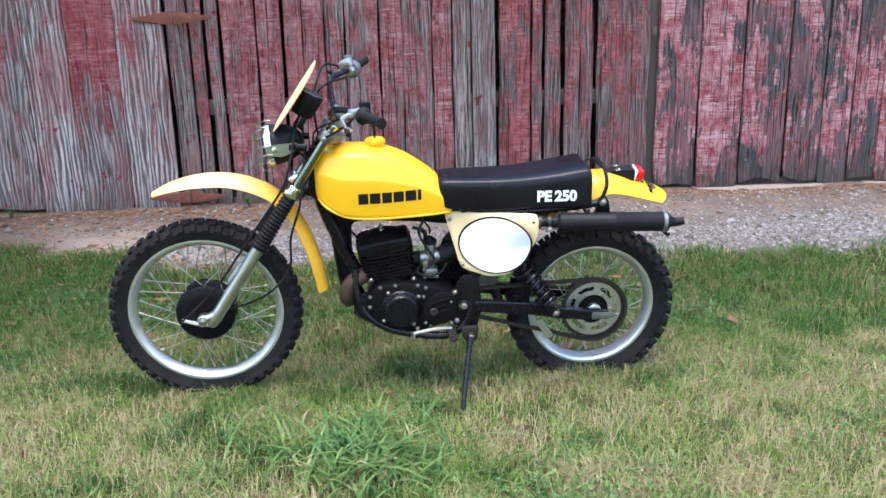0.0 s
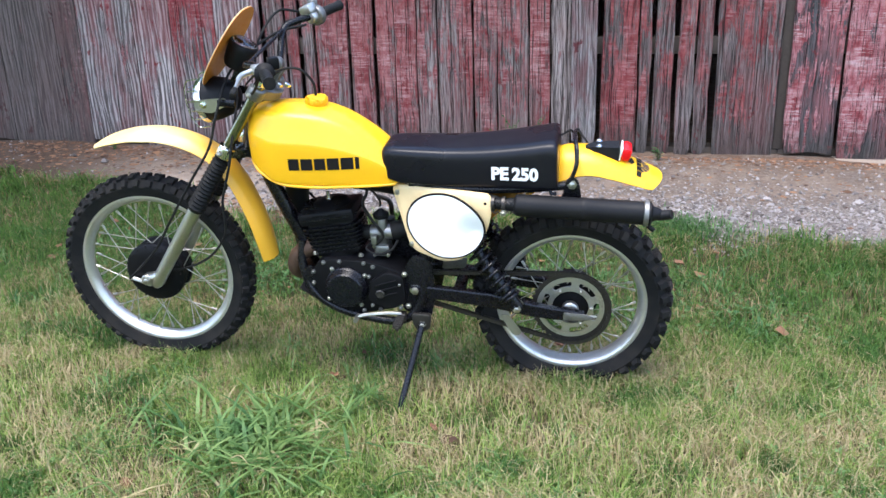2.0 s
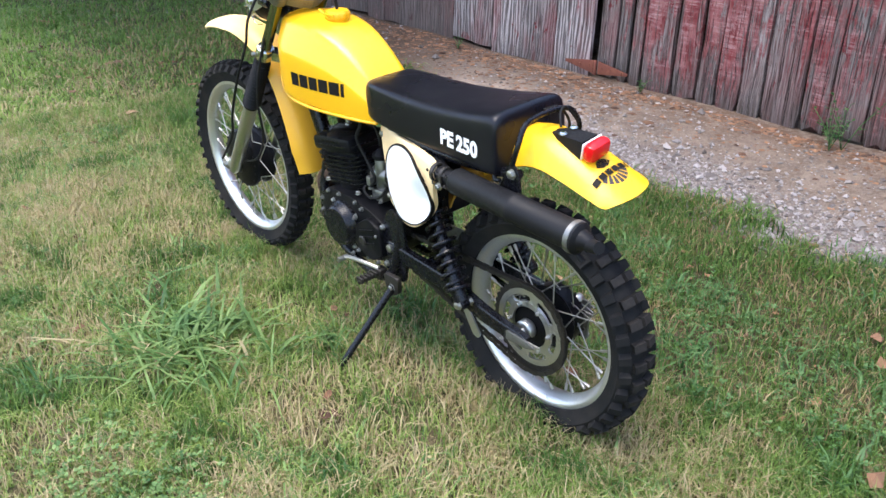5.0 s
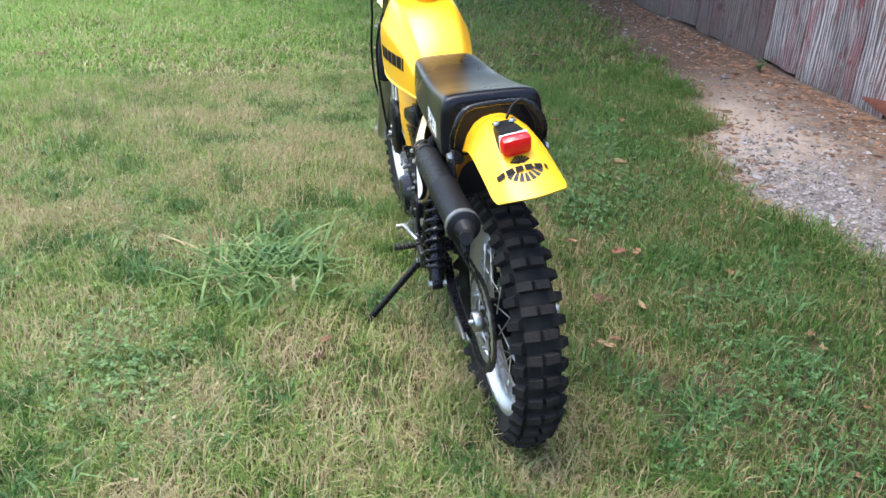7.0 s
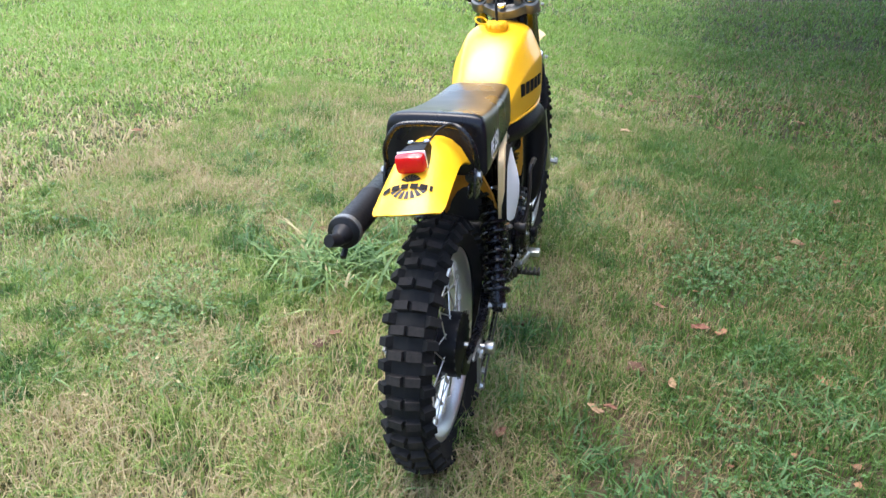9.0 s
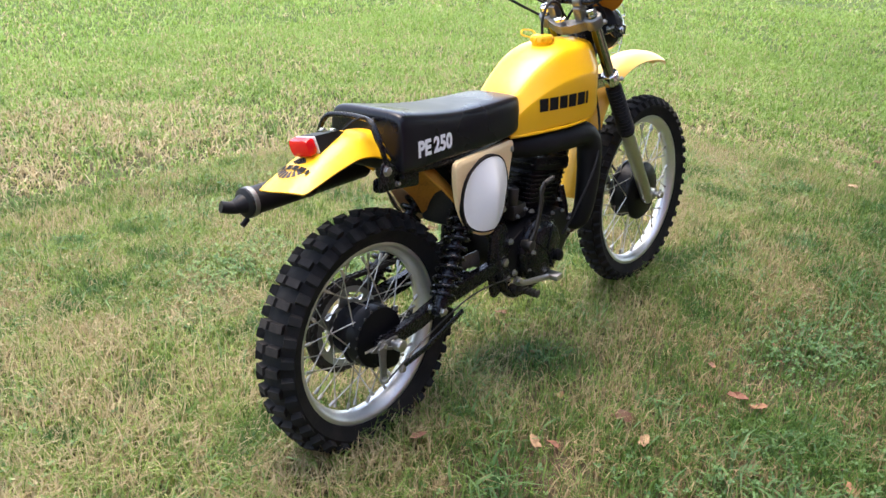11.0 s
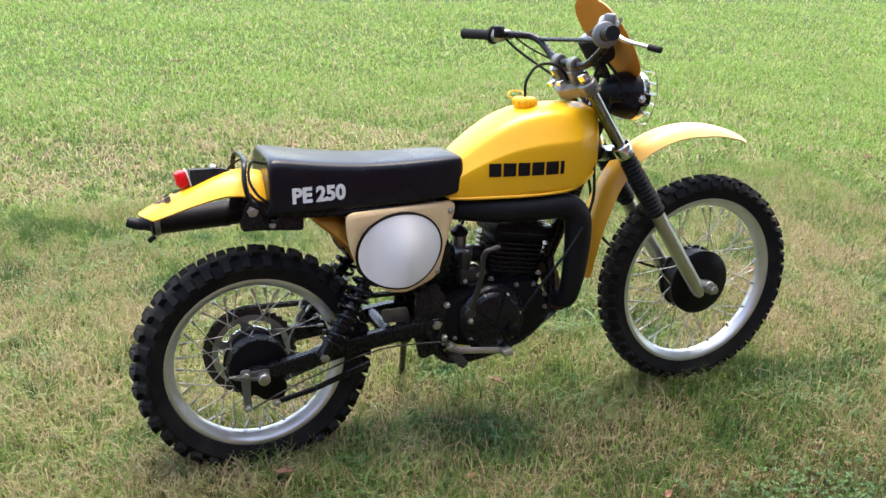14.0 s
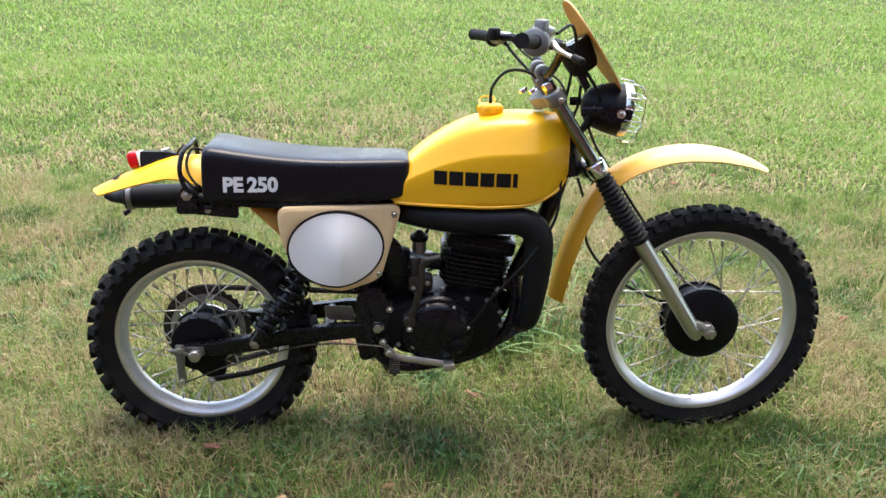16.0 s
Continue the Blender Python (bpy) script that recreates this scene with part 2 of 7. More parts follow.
def plank_material(name, grey_a, grey_b, red_a, red_b, cover, bleach, pos_low, blotch, fade, figure=0.35, spread=0.08, high=(0.1, 0.5, 0.0), lines=1.0):
    """Weathered barn board: silvered grain with what is left of the red paint; high: from where to where up the board the paint has lasted better, and by how much."""
    n = Nodes(name, 0.85, spec=0.2)
    p = n.shifted(n.obj, 61.0)
    own = n.info.outputs["Random"]
    own2 = n.math("FRACT", n.math("MULTIPLY", own, 7.77))
    own3 = n.math("FRACT", n.math("MULTIPLY", own, 31.3))
    wavy = n.noise(p, 1.6, 3, stretch=(2.5, 2.5, 1.0))
    ringy = n.vec("ADD", p, n.vec("MULTIPLY", n.add_triple(wavy), (0.045, 0.0, 0.0)))
    grain = n.noise(ringy, 27, 6, 0.74, stretch=(4.5, 4.5, 0.13))
    fine = n.noise(ringy, 34, 5, 0.75, stretch=(3.6, 3.6, 0.10))
    streak = n.noise(ringy, 9, 4, 0.65, stretch=(3.6, 3.6, 0.2))
    rings = n.add("ShaderNodeTexWave")
    n.put(rings.inputs["Vector"], n.vec("MULTIPLY", ringy, (1.0, 1.0, 0.13)))
    n.put(rings.inputs["Scale"], 11.0), n.put(rings.inputs["Distortion"], 11.0)
    n.put(rings.inputs["Detail"], 3.0), n.put(rings.inputs["Detail Scale"], 1.4)
    tone = n.math("ADD", n.math("MULTIPLY", grain, 1.0 - figure), n.math("MULTIPLY", n.math("ADD", n.math("MULTIPLY", rings.outputs[1], 0.40), 0.30), figure))
    wood = n.mix(n.ramp(tone, 0.37, 0.63), tuple(c * (1.0 - 0.5 * lines) for c in grey_a), grey_b)
    wood = n.mix(n.math("MULTIPLY", n.ramp(fine, 0.40, 0.52, 1.0, 0.0), 0.6 * lines), wood, tuple(c * 0.35 for c in grey_a))
    wood = n.mix(n.math("MULTIPLY", n.ramp(streak, 0.54, 0.66), 0.5), wood, tuple(c * 0.3 for c in grey_a))
    wood = n.mix(n.math("MULTIPLY", own2, 0.42), wood, (0.075, 0.062, 0.058))
    stain = n.math("MULTIPLY", n.ramp(n.noise(p, 4, 5, 0.65, stretch=(1.5, 1.5, 0.5)), 0.42, 0.62), n.ramp(own3, 0.0, 1.0, 0.2, 0.55))
    wood = n.mix(stain, wood, n.mix(grain, tuple(c * 0.6 for c in red_a), tuple(c * 1.05 for c in red_b)))
    patch = n.noise(p, 3.0, 6, 0.7, stretch=(2.4, 2.4, 0.8), warp=0.5)
    flake = n.noise(p, 24, 6, 0.8, stretch=(2.0, 2.0, 0.5))
    scrape = n.noise(ringy, 15, 5, 0.75, stretch=(4.0, 4.0, 0.10))
    keep = n.math("ADD", n.math("MULTIPLY", patch, blotch), n.math("ADD", n.math("MULTIPLY", flake, 0.24), n.math("MULTIPLY", scrape, 0.76 - blotch)))
    keep = n.math("ADD", keep, n.math("MULTIPLY", n.math("SUBTRACT", own, 0.5), spread))
    up = n.math("ADD", n.axis(n.pos, 2), n.math("MULTIPLY", n.math("SUBTRACT", scrape, 0.5), 0.7))
    keep = n.math("ADD", keep, n.ramp(up, high[0], high[1], -high[2], high[2]))
    mask = n.math("MULTIPLY", n.ramp(keep, cover, cover + fade), 0.95)
    chalk = n.noise(p, 9, 6, 0.75, stretch=(1.5, 1.5, 0.9))
    paint = n.mix(n.ramp(chalk, 0.36, 0.66), red_a, red_b)
    cross = n.noise(p, 15, 5, 0.75, stretch=(0.45, 0.45, 7.0))
    white = n.math("MULTIPLY", n.ramp(n.noise(p, 8, 6, 0.8), 0.42, 0.60), n.ramp(cross, 0.46, 0.58))
    paint = n.mix(n.math("MULTIPLY", white, bleach), paint, (0.66, 0.44, 0.43))
    paint = n.mix(n.math("MULTIPLY", n.ramp(cross, 0.44, 0.34), 0.25), paint, tuple(c * 0.55 for c in red_a))
    paint = n.mix(n.math("MULTIPLY", n.ramp(fine, 0.52, 0.62), 0.7), paint, tuple(c * 0.7 for c in grey_a))
    c = n.mix(mask, wood, paint)
    fleck = n.math("MULTIPLY", n.ramp(n.noise(p, 7, 5, 0.7, stretch=(1.6, 1.6, 1.0)), 0.62, 0.66), 0.85)
    c = n.mix(fleck, c, tuple(v * 0.8 for v in red_a))
    crack = n.ramp(n.noise(ringy, 27, 4, 0.65, stretch=(5.5, 5.5, 0.05)), 0.585, 0.62)
    c = n.mix(n.math("MULTIPLY", crack, 0.92 * lines), c, (0.012, 0.011, 0.010))
    low = n.ramp(n.math("ADD", n.axis(n.pos, 2), n.math("MULTIPLY", streak, 0.3)), pos_low + 0.1, pos_low + 0.4, 0.65, 0.0)
    c = n.mix(low, c, (0.07, 0.06, 0.052))
    c = n.mix(0.17, c, (0.0, 0.0, 0.0))
    n.set("Base Color", c)
    n.set("Roughness", n.ramp(mask, 0.0, 1.0, 0.92, 0.72))
    h = n.math("ADD", n.math("MULTIPLY", tone, 1.0), n.math("ADD", n.math("MULTIPLY", mask, 0.2), n.math("MULTIPLY", crack, -1.6)))
    n.bump(h, 0.35 + 0.65 * lines, 0.014)
    return n.m


board_mid = plank_material("board_red_grey", (0.14, 0.112, 0.104), (0.47, 0.395, 0.37), (0.22, 0.026, 0.030), (0.41, 0.165, 0.158), 0.508, 0.55, 0.10, 0.50, 0.05, 0.15, 0.10, (0.15, 0.75, 0.035))
board_door = plank_material("board_silver_door", (0.22, 0.185, 0.182), (0.59, 0.52, 0.505), (0.22, 0.028, 0.033), (0.36, 0.11, 0.11), 0.52, 0.4, 0.06, 0.54, 0.06, 0.58, 0.12, (0.3, 1.3, 0.025), lines=0.75)
board_door_red = plank_material("board_red_door", (0.20, 0.168, 0.166), (0.52, 0.455, 0.445), (0.22, 0.022, 0.027), (0.31, 0.07, 0.07), 0.475, 0.3, 0.06, 0.42, 0.05, 0.55, 0.0, (0.4, 1.3, 0.085), lines=0.75)
# west door boards: brown, with the far corner's shade darkened into the colours
board_west = plank_material("board_shaded_brown_door", (0.095, 0.076, 0.070), (0.215, 0.172, 0.158), (0.10, 0.042, 0.040), (0.185, 0.098, 0.092), 0.56, 0.3, 0.06, 0.54, 0.06, 0.3, 0.1, lines=0.4)
board_pale = plank_material("board_bleached", (0.20, 0.185, 0.18), (0.50, 0.47, 0.455), (0.16, 0.024, 0.03), (0.26, 0.07, 0.075), 0.62, 0.2, 0.06, 0.4, 0.06, 0.2)
board_right = plank_material("board_pink_red", (0.05, 0.05, 0.056), (0.17, 0.165, 0.172), (0.29, 0.044, 0.052), (0.58, 0.265, 0.275), 0.512, 1.0, 0.14, 0.56, 0.025, 0.2, 0.07, (0.1, 0.42, 0.04))
board_east = plank_material("board_dark_red_grey", (0.105, 0.084, 0.080), (0.37, 0.31, 0.295), (0.21, 0.026, 0.030), (0.40, 0.12, 0.115), 0.480, 0.4, 0.14, 0.50, 0.06, 0.15, 0.08, (0.1, 0.5, 0.03))
inner_wood = worn("dark_old_timber", (0.07, 0.055, 0.045), 0.9, amount=0.5, scale=5)
rust = worn("rusty_iron", (0.16, 0.05, 0.03), 0.8, 0.2, amount=0.8, dirt=(0.30, 0.12, 0.06), scale=30, bump=0.2)
footing = worn("pale_earth_footing", (0.28, 0.225, 0.18), 0.95, amount=0.5, dirt=(0.2, 0.15, 0.11), scale=6, bump=0.5)
roof_metal = worn("old_tin_roof", (0.3, 0.27, 0.25), 0.5, 0.6, amount=0.6, dirt=(0.2, 0.09, 0.05), scale=3)


def ground_material():
    n = Nodes("earth_and_thatch", 0.95, spec=0.2)
    y, x = n.axis(n.pos, 1), n.axis(n.pos, 0)
    big, mid, fine = n.noise(n.pos, 0.9, 5), n.noise(n.pos, 7, 5, 0.65), n.noise(n.pos, 60, 4, 0.7)
    thatch = n.mix(n.ramp(mid, 0.35, 0.65), (0.12, 0.14, 0.045), (0.31, 0.24, 0.145))
    thatch = n.mix(n.math("MULTIPLY", n.ramp(fine, 0.45, 0.7), 0.7), thatch, (0.06, 0.07, 0.022))
    # brighter green far off paints in the light on the open lawn
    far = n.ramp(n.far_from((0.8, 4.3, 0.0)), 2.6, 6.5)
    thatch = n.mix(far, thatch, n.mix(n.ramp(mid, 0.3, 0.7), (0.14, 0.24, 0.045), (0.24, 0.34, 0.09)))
    # browner thatch by the wall, darkened to hold the barn side's shade
    painted_shade = n.ramp(n.math("ADD", y, n.math("MULTIPLY", mid, 0.8)), 3.9, 4.9)
    thatch = n.mix(n.math("MULTIPLY", painted_shade, 0.8), thatch, n.mix(fine, (0.075, 0.062, 0.03), (0.165, 0.125, 0.07)))
    for place, size in (((1.0, 4.06, -0.05), 0.20), ((0.73, 3.9, -0.05), 0.13), ((-0.35, 2.95, -0.05), 0.10)):
        near = n.ramp(n.math("ADD", n.far_from(place), n.math("MULTIPLY", n.math("SUBTRACT", mid, 0.5), 0.5)), size * 0.6, size * 1.3, 0.9, 0.0)
        thatch = n.mix(near, thatch, n.mix(fine, (0.16, 0.10, 0.06), (0.32, 0.23, 0.15)))
    stones = n.cells(n.pos, 120, "Color")
    tone = n.axis(stones, 0)
    gravel = n.mix(tone, (0.16, 0.135, 0.12), (0.36, 0.32, 0.30))
    edge = n.ramp(n.cells(n.pos, 120), 0.25, 0.55)
    gravel = n.mix(n.math("MULTIPLY", edge, 0.55), gravel, (0.13, 0.10, 0.08))
    dirt = n.mix(n.ramp(mid, 0.35, 0.7), (0.215, 0.165, 0.13), (0.115, 0.083, 0.06))
    dirt = n.mix(n.math("MULTIPLY", n.ramp(fine, 0.4, 0.7), 0.5), dirt, (0.31, 0.255, 0.21))
    band = n.math("SUBTRACT", y, n.math("MULTIPLY", big, 1.3))
    stony = n.math("MULTIPLY", n.ramp(band, 4.9, 4.6), n.ramp(n.math("ADD", x, n.math("MULTIPLY", big, 2.0)), -0.6, 0.6))
    bare = n.mix(n.math("MAXIMUM", stony, n.math("MULTIPLY", n.ramp(mid, 0.55, 0.62), 0.5)), dirt, gravel)
    litter = n.math("MULTIPLY", n.ramp(y, 5.65, 6.0), n.ramp(n.noise(n.pos, 22, 5, 0.7), 0.42, 0.58))
    bare = n.mix(n.math("MULTIPLY", litter, 0.75), bare, (0.13, 0.075, 0.045))
    sand = n.math("MULTIPLY", n.ramp(n.math("ADD", x, big), -1.5, -1.1), n.ramp(n.math("ADD", x, n.math("MULTIPLY", mid, 1.4)), 0.25, -0.25))
    sand = n.math("MULTIPLY", sand, n.ramp(n.math("ADD", y, n.math("MULTIPLY", mid, 0.5)), 5.95, 5.65))
    bare = n.mix(n.math("MULTIPLY", sand, 0.85), bare, n.mix(fine, (0.46, 0.37, 0.295), (0.31, 0.245, 0.195)))
    bend = n.math("ADD", n.ramp(x, -1.0, -2.2, 0.0, -0.36), n.math("ADD", n.ramp(x, -2.4, -6.0, 0.0, -0.45), n.ramp(x, -5.3, -6.2, 0.0, -40.0)))
    mask = n.ramp(n.math("ADD", y, n.math("ADD", n.math("MULTIPLY", n.math("SUBTRACT", mid, 0.5), 0.5), bend)), 4.88, 5.04)
    mould = n.math("MULTIPLY", n.ramp(n.math("ADD", x, n.math("MULTIPLY", n.math("SUBTRACT", mid, 0.5), 1.2)), -1.8, -2.5), n.ramp(n.noise(n.pos, 5, 5, 0.7), 0.3, 0.6, 0.6, 1.0))
    bare = n.mix(mould, bare, n.mix(fine, (0.05, 0.034, 0.024), (0.15, 0.10, 0.07)))
    n.set("Base Color", n.mix(0.2, n.mix(mask, n.mix(0.56, thatch, (0.02, 0.018, 0.008)), bare), (0.0, 0.0, 0.0)))
    n.bump(n.math("ADD", n.math("MULTIPLY", mid, 0.5), n.math("ADD", fine, n.math("MULTIPLY", edge, -0.4))), 0.7, 0.012)
    return n.m


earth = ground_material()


def grass_material(name="grass_blades", lush=0.0, cool=0.0):
    n = Nodes(name, 0.55, spec=0.35)
    r = n.geo.outputs["Random Per Island"]
    big, mid = n.noise(n.pos, 0.55, 4, 0.6), n.noise(n.pos, 3.2, 4, 0.6)
    y = n.axis(n.pos, 1)
    # open lawn's fuller light is painted in too: blades brighten with distance
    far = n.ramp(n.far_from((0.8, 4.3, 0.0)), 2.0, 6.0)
    # shade by the barn is put into the blades' colour, deeper towards the wall
    wall_shade = n.ramp(n.math("ADD", y, n.math("MULTIPLY", n.math("SUBTRACT", mid, 0.5), 1.2)), 3.05, 4.4)
    green = n.mix(r, (0.10, 0.185, 0.03), (0.375, 0.485, 0.125))
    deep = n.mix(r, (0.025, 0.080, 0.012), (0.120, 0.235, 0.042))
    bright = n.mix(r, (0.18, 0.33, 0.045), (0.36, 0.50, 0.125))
    straw = n.mix(r, (0.38, 0.30, 0.15), (0.60, 0.50, 0.29))
    straw = n.mix(wall_shade, straw, n.mix(r, (0.22, 0.155, 0.075), (0.42, 0.32, 0.175)))
    c = n.mix(n.math("MULTIPLY", wall_shade, 0.9), green, deep)
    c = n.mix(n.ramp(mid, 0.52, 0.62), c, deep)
    c = n.mix(n.math("MULTIPLY", far, n.math("SUBTRACT", 1.0, n.math("MULTIPLY", wall_shade, 0.7))), c, bright)
    c = n.mix(cool, c, n.mix(r, (0.035, 0.115, 0.040), (0.16, 0.30, 0.135)))
    dry = n.math("ADD", n.math("MULTIPLY", n.ramp(mid, 0.58, 0.40), 0.46), n.math("MULTIPLY", n.ramp(big, 0.56, 0.42), 0.30))
    lusher = n.ramp(n.far_from((0.8, 4.3, 0.0)), 2.8, 7.0)
    dry = n.math("MULTIPLY", dry, n.math("SUBTRACT", 1.0, n.math("MULTIPLY", n.math("MAXIMUM", lusher, n.math("MULTIPLY", wall_shade, 0.6)), 0.85)))
    shuffled = n.math("FRACT", n.math("MULTIPLY", r, 17.31))
    pick = n.ramp(n.math("SUBTRACT", n.math("ADD", dry, 0.06 - lush), shuffled), -0.03, 0.03)
    c = n.mix(pick, c, straw)
    c = n.mix(0.11, c, (0.0, 0.0, 0.0))
    n.set("Base Color", c)
    tr = n.add("ShaderNodeBsdfTranslucent")
    mixer = n.add("ShaderNodeMixShader")
    n.link(c, tr.inputs[0])
    mixer.inputs[0].default_value = 0.4
    n.link(n.b.outputs[0], mixer.inputs[1]), n.link(tr.outputs[0], mixer.inputs[2])
    n.link(mixer.outputs[0], n.t.nodes["Material Output"].inputs[0])
    return n.m


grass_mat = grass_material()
tuft_mat = grass_material("tuft_blades", 0.36, 0.5)
clover_mat = grass_material("clover_leaves", 0.6, 0.55)


def leaf_material(name, a, b):
    n = Nodes(name, 0.7, spec=0.3)
    f = n.noise(n.shifted(n.obj), 60, 4)
    n.set("Base Color", n.mix(n.ramp(f, 0.3, 0.7), a, b))
    n.bump(f, 0.4, 0.003)
    return n.m


red_leaf = leaf_material("dead_leaf_red", (0.11, 0.042, 0.026), (0.21, 0.10, 0.058))
brown_leaf = leaf_material("dead_leaf_brown", (0.10, 0.05, 0.028), (0.27, 0.14, 0.07))
tan_leaf = leaf_material("dead_leaf_tan", (0.20, 0.115, 0.06), (0.33, 0.22, 0.12))


def island_material(name, a, b, rough=0.9):
    n = Nodes(name, rough, spec=0.3)
    n.set("Base Color", n.mix(n.geo.outputs["Random Per Island"], a, b))
    n.bump(n.noise(n.pos, 150, 3), 0.3, 0.003)
    return n.m


pebble_mat = island_material("gravel_stones", (0.085, 0.070, 0.062), (0.31, 0.285, 0.275))
litter_mat = island_material("leaf_litter", (0.05, 0.027, 0.018), (0.25, 0.135, 0.075))
bark = worn("grey_bark", (0.16, 0.145, 0.125), 0.9, amount=0.6, dirt=(0.06, 0.055, 0.045), scale=9, bump=0.5)

# ---- ground ----
WALL_Y = 6.12


def earth_z(x, y):
    """Height of the bare earth: level under the lawn, rising to the foot of the wall."""
    t = np.clip((np.asarray(y, float) - 4.5) / 1.5, 0, 1)
    rise = 0.165 * t * t * (3 - 2 * t)
    bumps = 0.008 * np.sin(2.1 * x + 1.3 * y) * np.cos(1.7 * y - 0.6 * x) + 0.006 * np.sin(5.3 * x) * np.sin(4.7 * y + 1)
    return -0.052 + rise + bumps


def build_ground():
    fine_x, fine_y = np.arange(-8, 7.01, 0.12), np.arange(-6, 7.01, 0.12)
    far = np.array([1, 3, 7, 15, 30, 70, 160, 400, 1200.0])
    xs = np.concatenate([-8 - far[::-1], fine_x, 7 + far])
    ys = np.concatenate([-6 - far[::-1], fine_y, 7 + far])
    gx, gy = np.meshgrid(xs, ys)
    co = np.stack([gx, gy, earth_z(gx, gy)], -1).reshape(-1, 3)
    w, idx = len(xs), np.arange(len(xs) * len(ys)).reshape(len(ys), len(xs))
    faces = np.stack([idx[:-1, :-1], idx[:-1, 1:], idx[1:, 1:], idx[1:, :-1]], -1).reshape(-1, 4)
    me = bpy.data.meshes.new("ground")
    me.from_pydata(co.tolist(), [], faces.tolist())
    me.polygons.foreach_set("use_smooth", [True] * len(me.polygons))
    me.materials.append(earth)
    return tagged(new("ground", me), "lawn earth with a bare gravel strip beside the barn", "ground", kind="structure")


build_ground()

# ---- barn ----
# Joints between the upright boards along the wall: the swing doors, the narrow boards, the broad red boards.
DOOR_JOINTS = [-5.0, -4.78, -4.55, -4.27, -4.02, -3.74, -3.5, -3.28, -3.06, -2.84, -2.62, -2.45, -2.24, -2.05, -1.78, -1.47, -1.17]
MID_JOINTS = [-1.158, -1.02, -0.93, -0.82, -0.60, -0.43, -0.31, -0.17, -0.04, 0.18, 0.33, 0.52, 0.65, 0.775]
EAST_JOINTS = [0.945, 1.16, 1.25, 1.36, 1.48, 1.59, 1.95]
RIGHT_JOINTS = [1.99, 2.27, 2.58, 2.89, 3.13, 3.34, 3.53, 3.80, 4.08, 4.33, 4.62, 4.90, 5.2, 5.5]
WALL_TOP = 2.7
rng = random.Random(4)


def board_mesh(width, low, high, thick, ragged, gap, lean):
    """An old board: edges that wander, a worn foot, slightly cupped face. x from 0, y from 0 (front) back."""
    bm = bmesh.new()
    levels = [low, low + 0.05, low + 0.18, low + 0.36, low + 0.6, low + 0.82, low + 1.05, low + 1.35, low + 1.9, high]
    rings = []
    left, right = rng.choice((0.3, 0.4, 0.6, 1.5)), rng.choice((0.3, 0.4, 0.6, 1.3))
    for k, z in enumerate(levels):
        a = gap * (left + rng.uniform(-0.35, 0.35)) + (0.0 if k else rng.uniform(0, ragged * 0.4))
        b = width - gap * (right + rng.uniform(-0.35, 0.35)) - (0.0 if k else rng.uniform(0, ragged * 0.4))
        dz = [rng.uniform(-ragged, ragged * 0.3) if k == 0 else 0.0 for _ in range(3)]
        y = rng.uniform(-0.003, 0.003)
        c, s = (a + b) / 2 + rng.uniform(-0.01, 0.01), lean * (z - low)
        rings.append([(a + s, y, z + dz[0]), (c + s, y - rng.uniform(0.0, 0.003), z + dz[1]), (b + s, y, z + dz[2]), (b + s, y + thick, z + dz[2]), (a + s, y + thick, z + dz[0])])
    loft(bm, rings)
    bmesh.ops.recalc_face_normals(bm, faces=bm.faces)
    return bm


def boards(parent, joints, material, y, low, gap, ragged, spread=0.012):
    for a, b in zip(joints, joints[1:]):
        bm = board_mesh(b - a, low + rng.uniform(-0.02, 0.03), WALL_TOP, 0.024, ragged, gap, rng.uniform(-0.006, 0.006))
        part("board", bm, material, parent, at=pose(a, y + rng.uniform(-spread, spread), 0), angle=20)


wall_front = tagged(new("wall_front"), "barn wall of weathered upright boards, red paint flaking to grey", "wall", kind="structure")
door_1 = tagged(new("door_1"), "closed wide barn door of silvered grey boards with worn red paint", "door", kind="structure")
boards(door_1, DOOR_JOINTS[:12], board_west, WALL_Y - 0.055, 0.115, 0.003, 0.012, 0.004)
boards(door_1, DOOR_JOINTS[11:15], board_door, WALL_Y - 0.055, 0.115, 0.002, 0.008, 0.003)
boards(door_1, DOOR_JOINTS[-3:-1], board_door_red, WALL_Y - 0.055, 0.115, 0.002, 0.008, 0.003)
boards(door_1, DOOR_JOINTS[-2:], board_door, WALL_Y - 0.055, 0.115, 0.002, 0.008, 0.003)
boards(wall_front, MID_JOINTS, board_mid, WALL_Y, 0.11, 0.014, 0.035)
boards(wall_front, [0.775, 0.925], board_pale, WALL_Y - 0.045, 0.20, 0.004, 0.05, 0.001)
boards(wall_front, EAST_JOINTS, board_east, WALL_Y, 0.11, 0.017, 0.05)
boards(wall_front, RIGHT_JOINTS, board_right, WALL_Y - 0.01, 0.135, 0.010, 0.05)


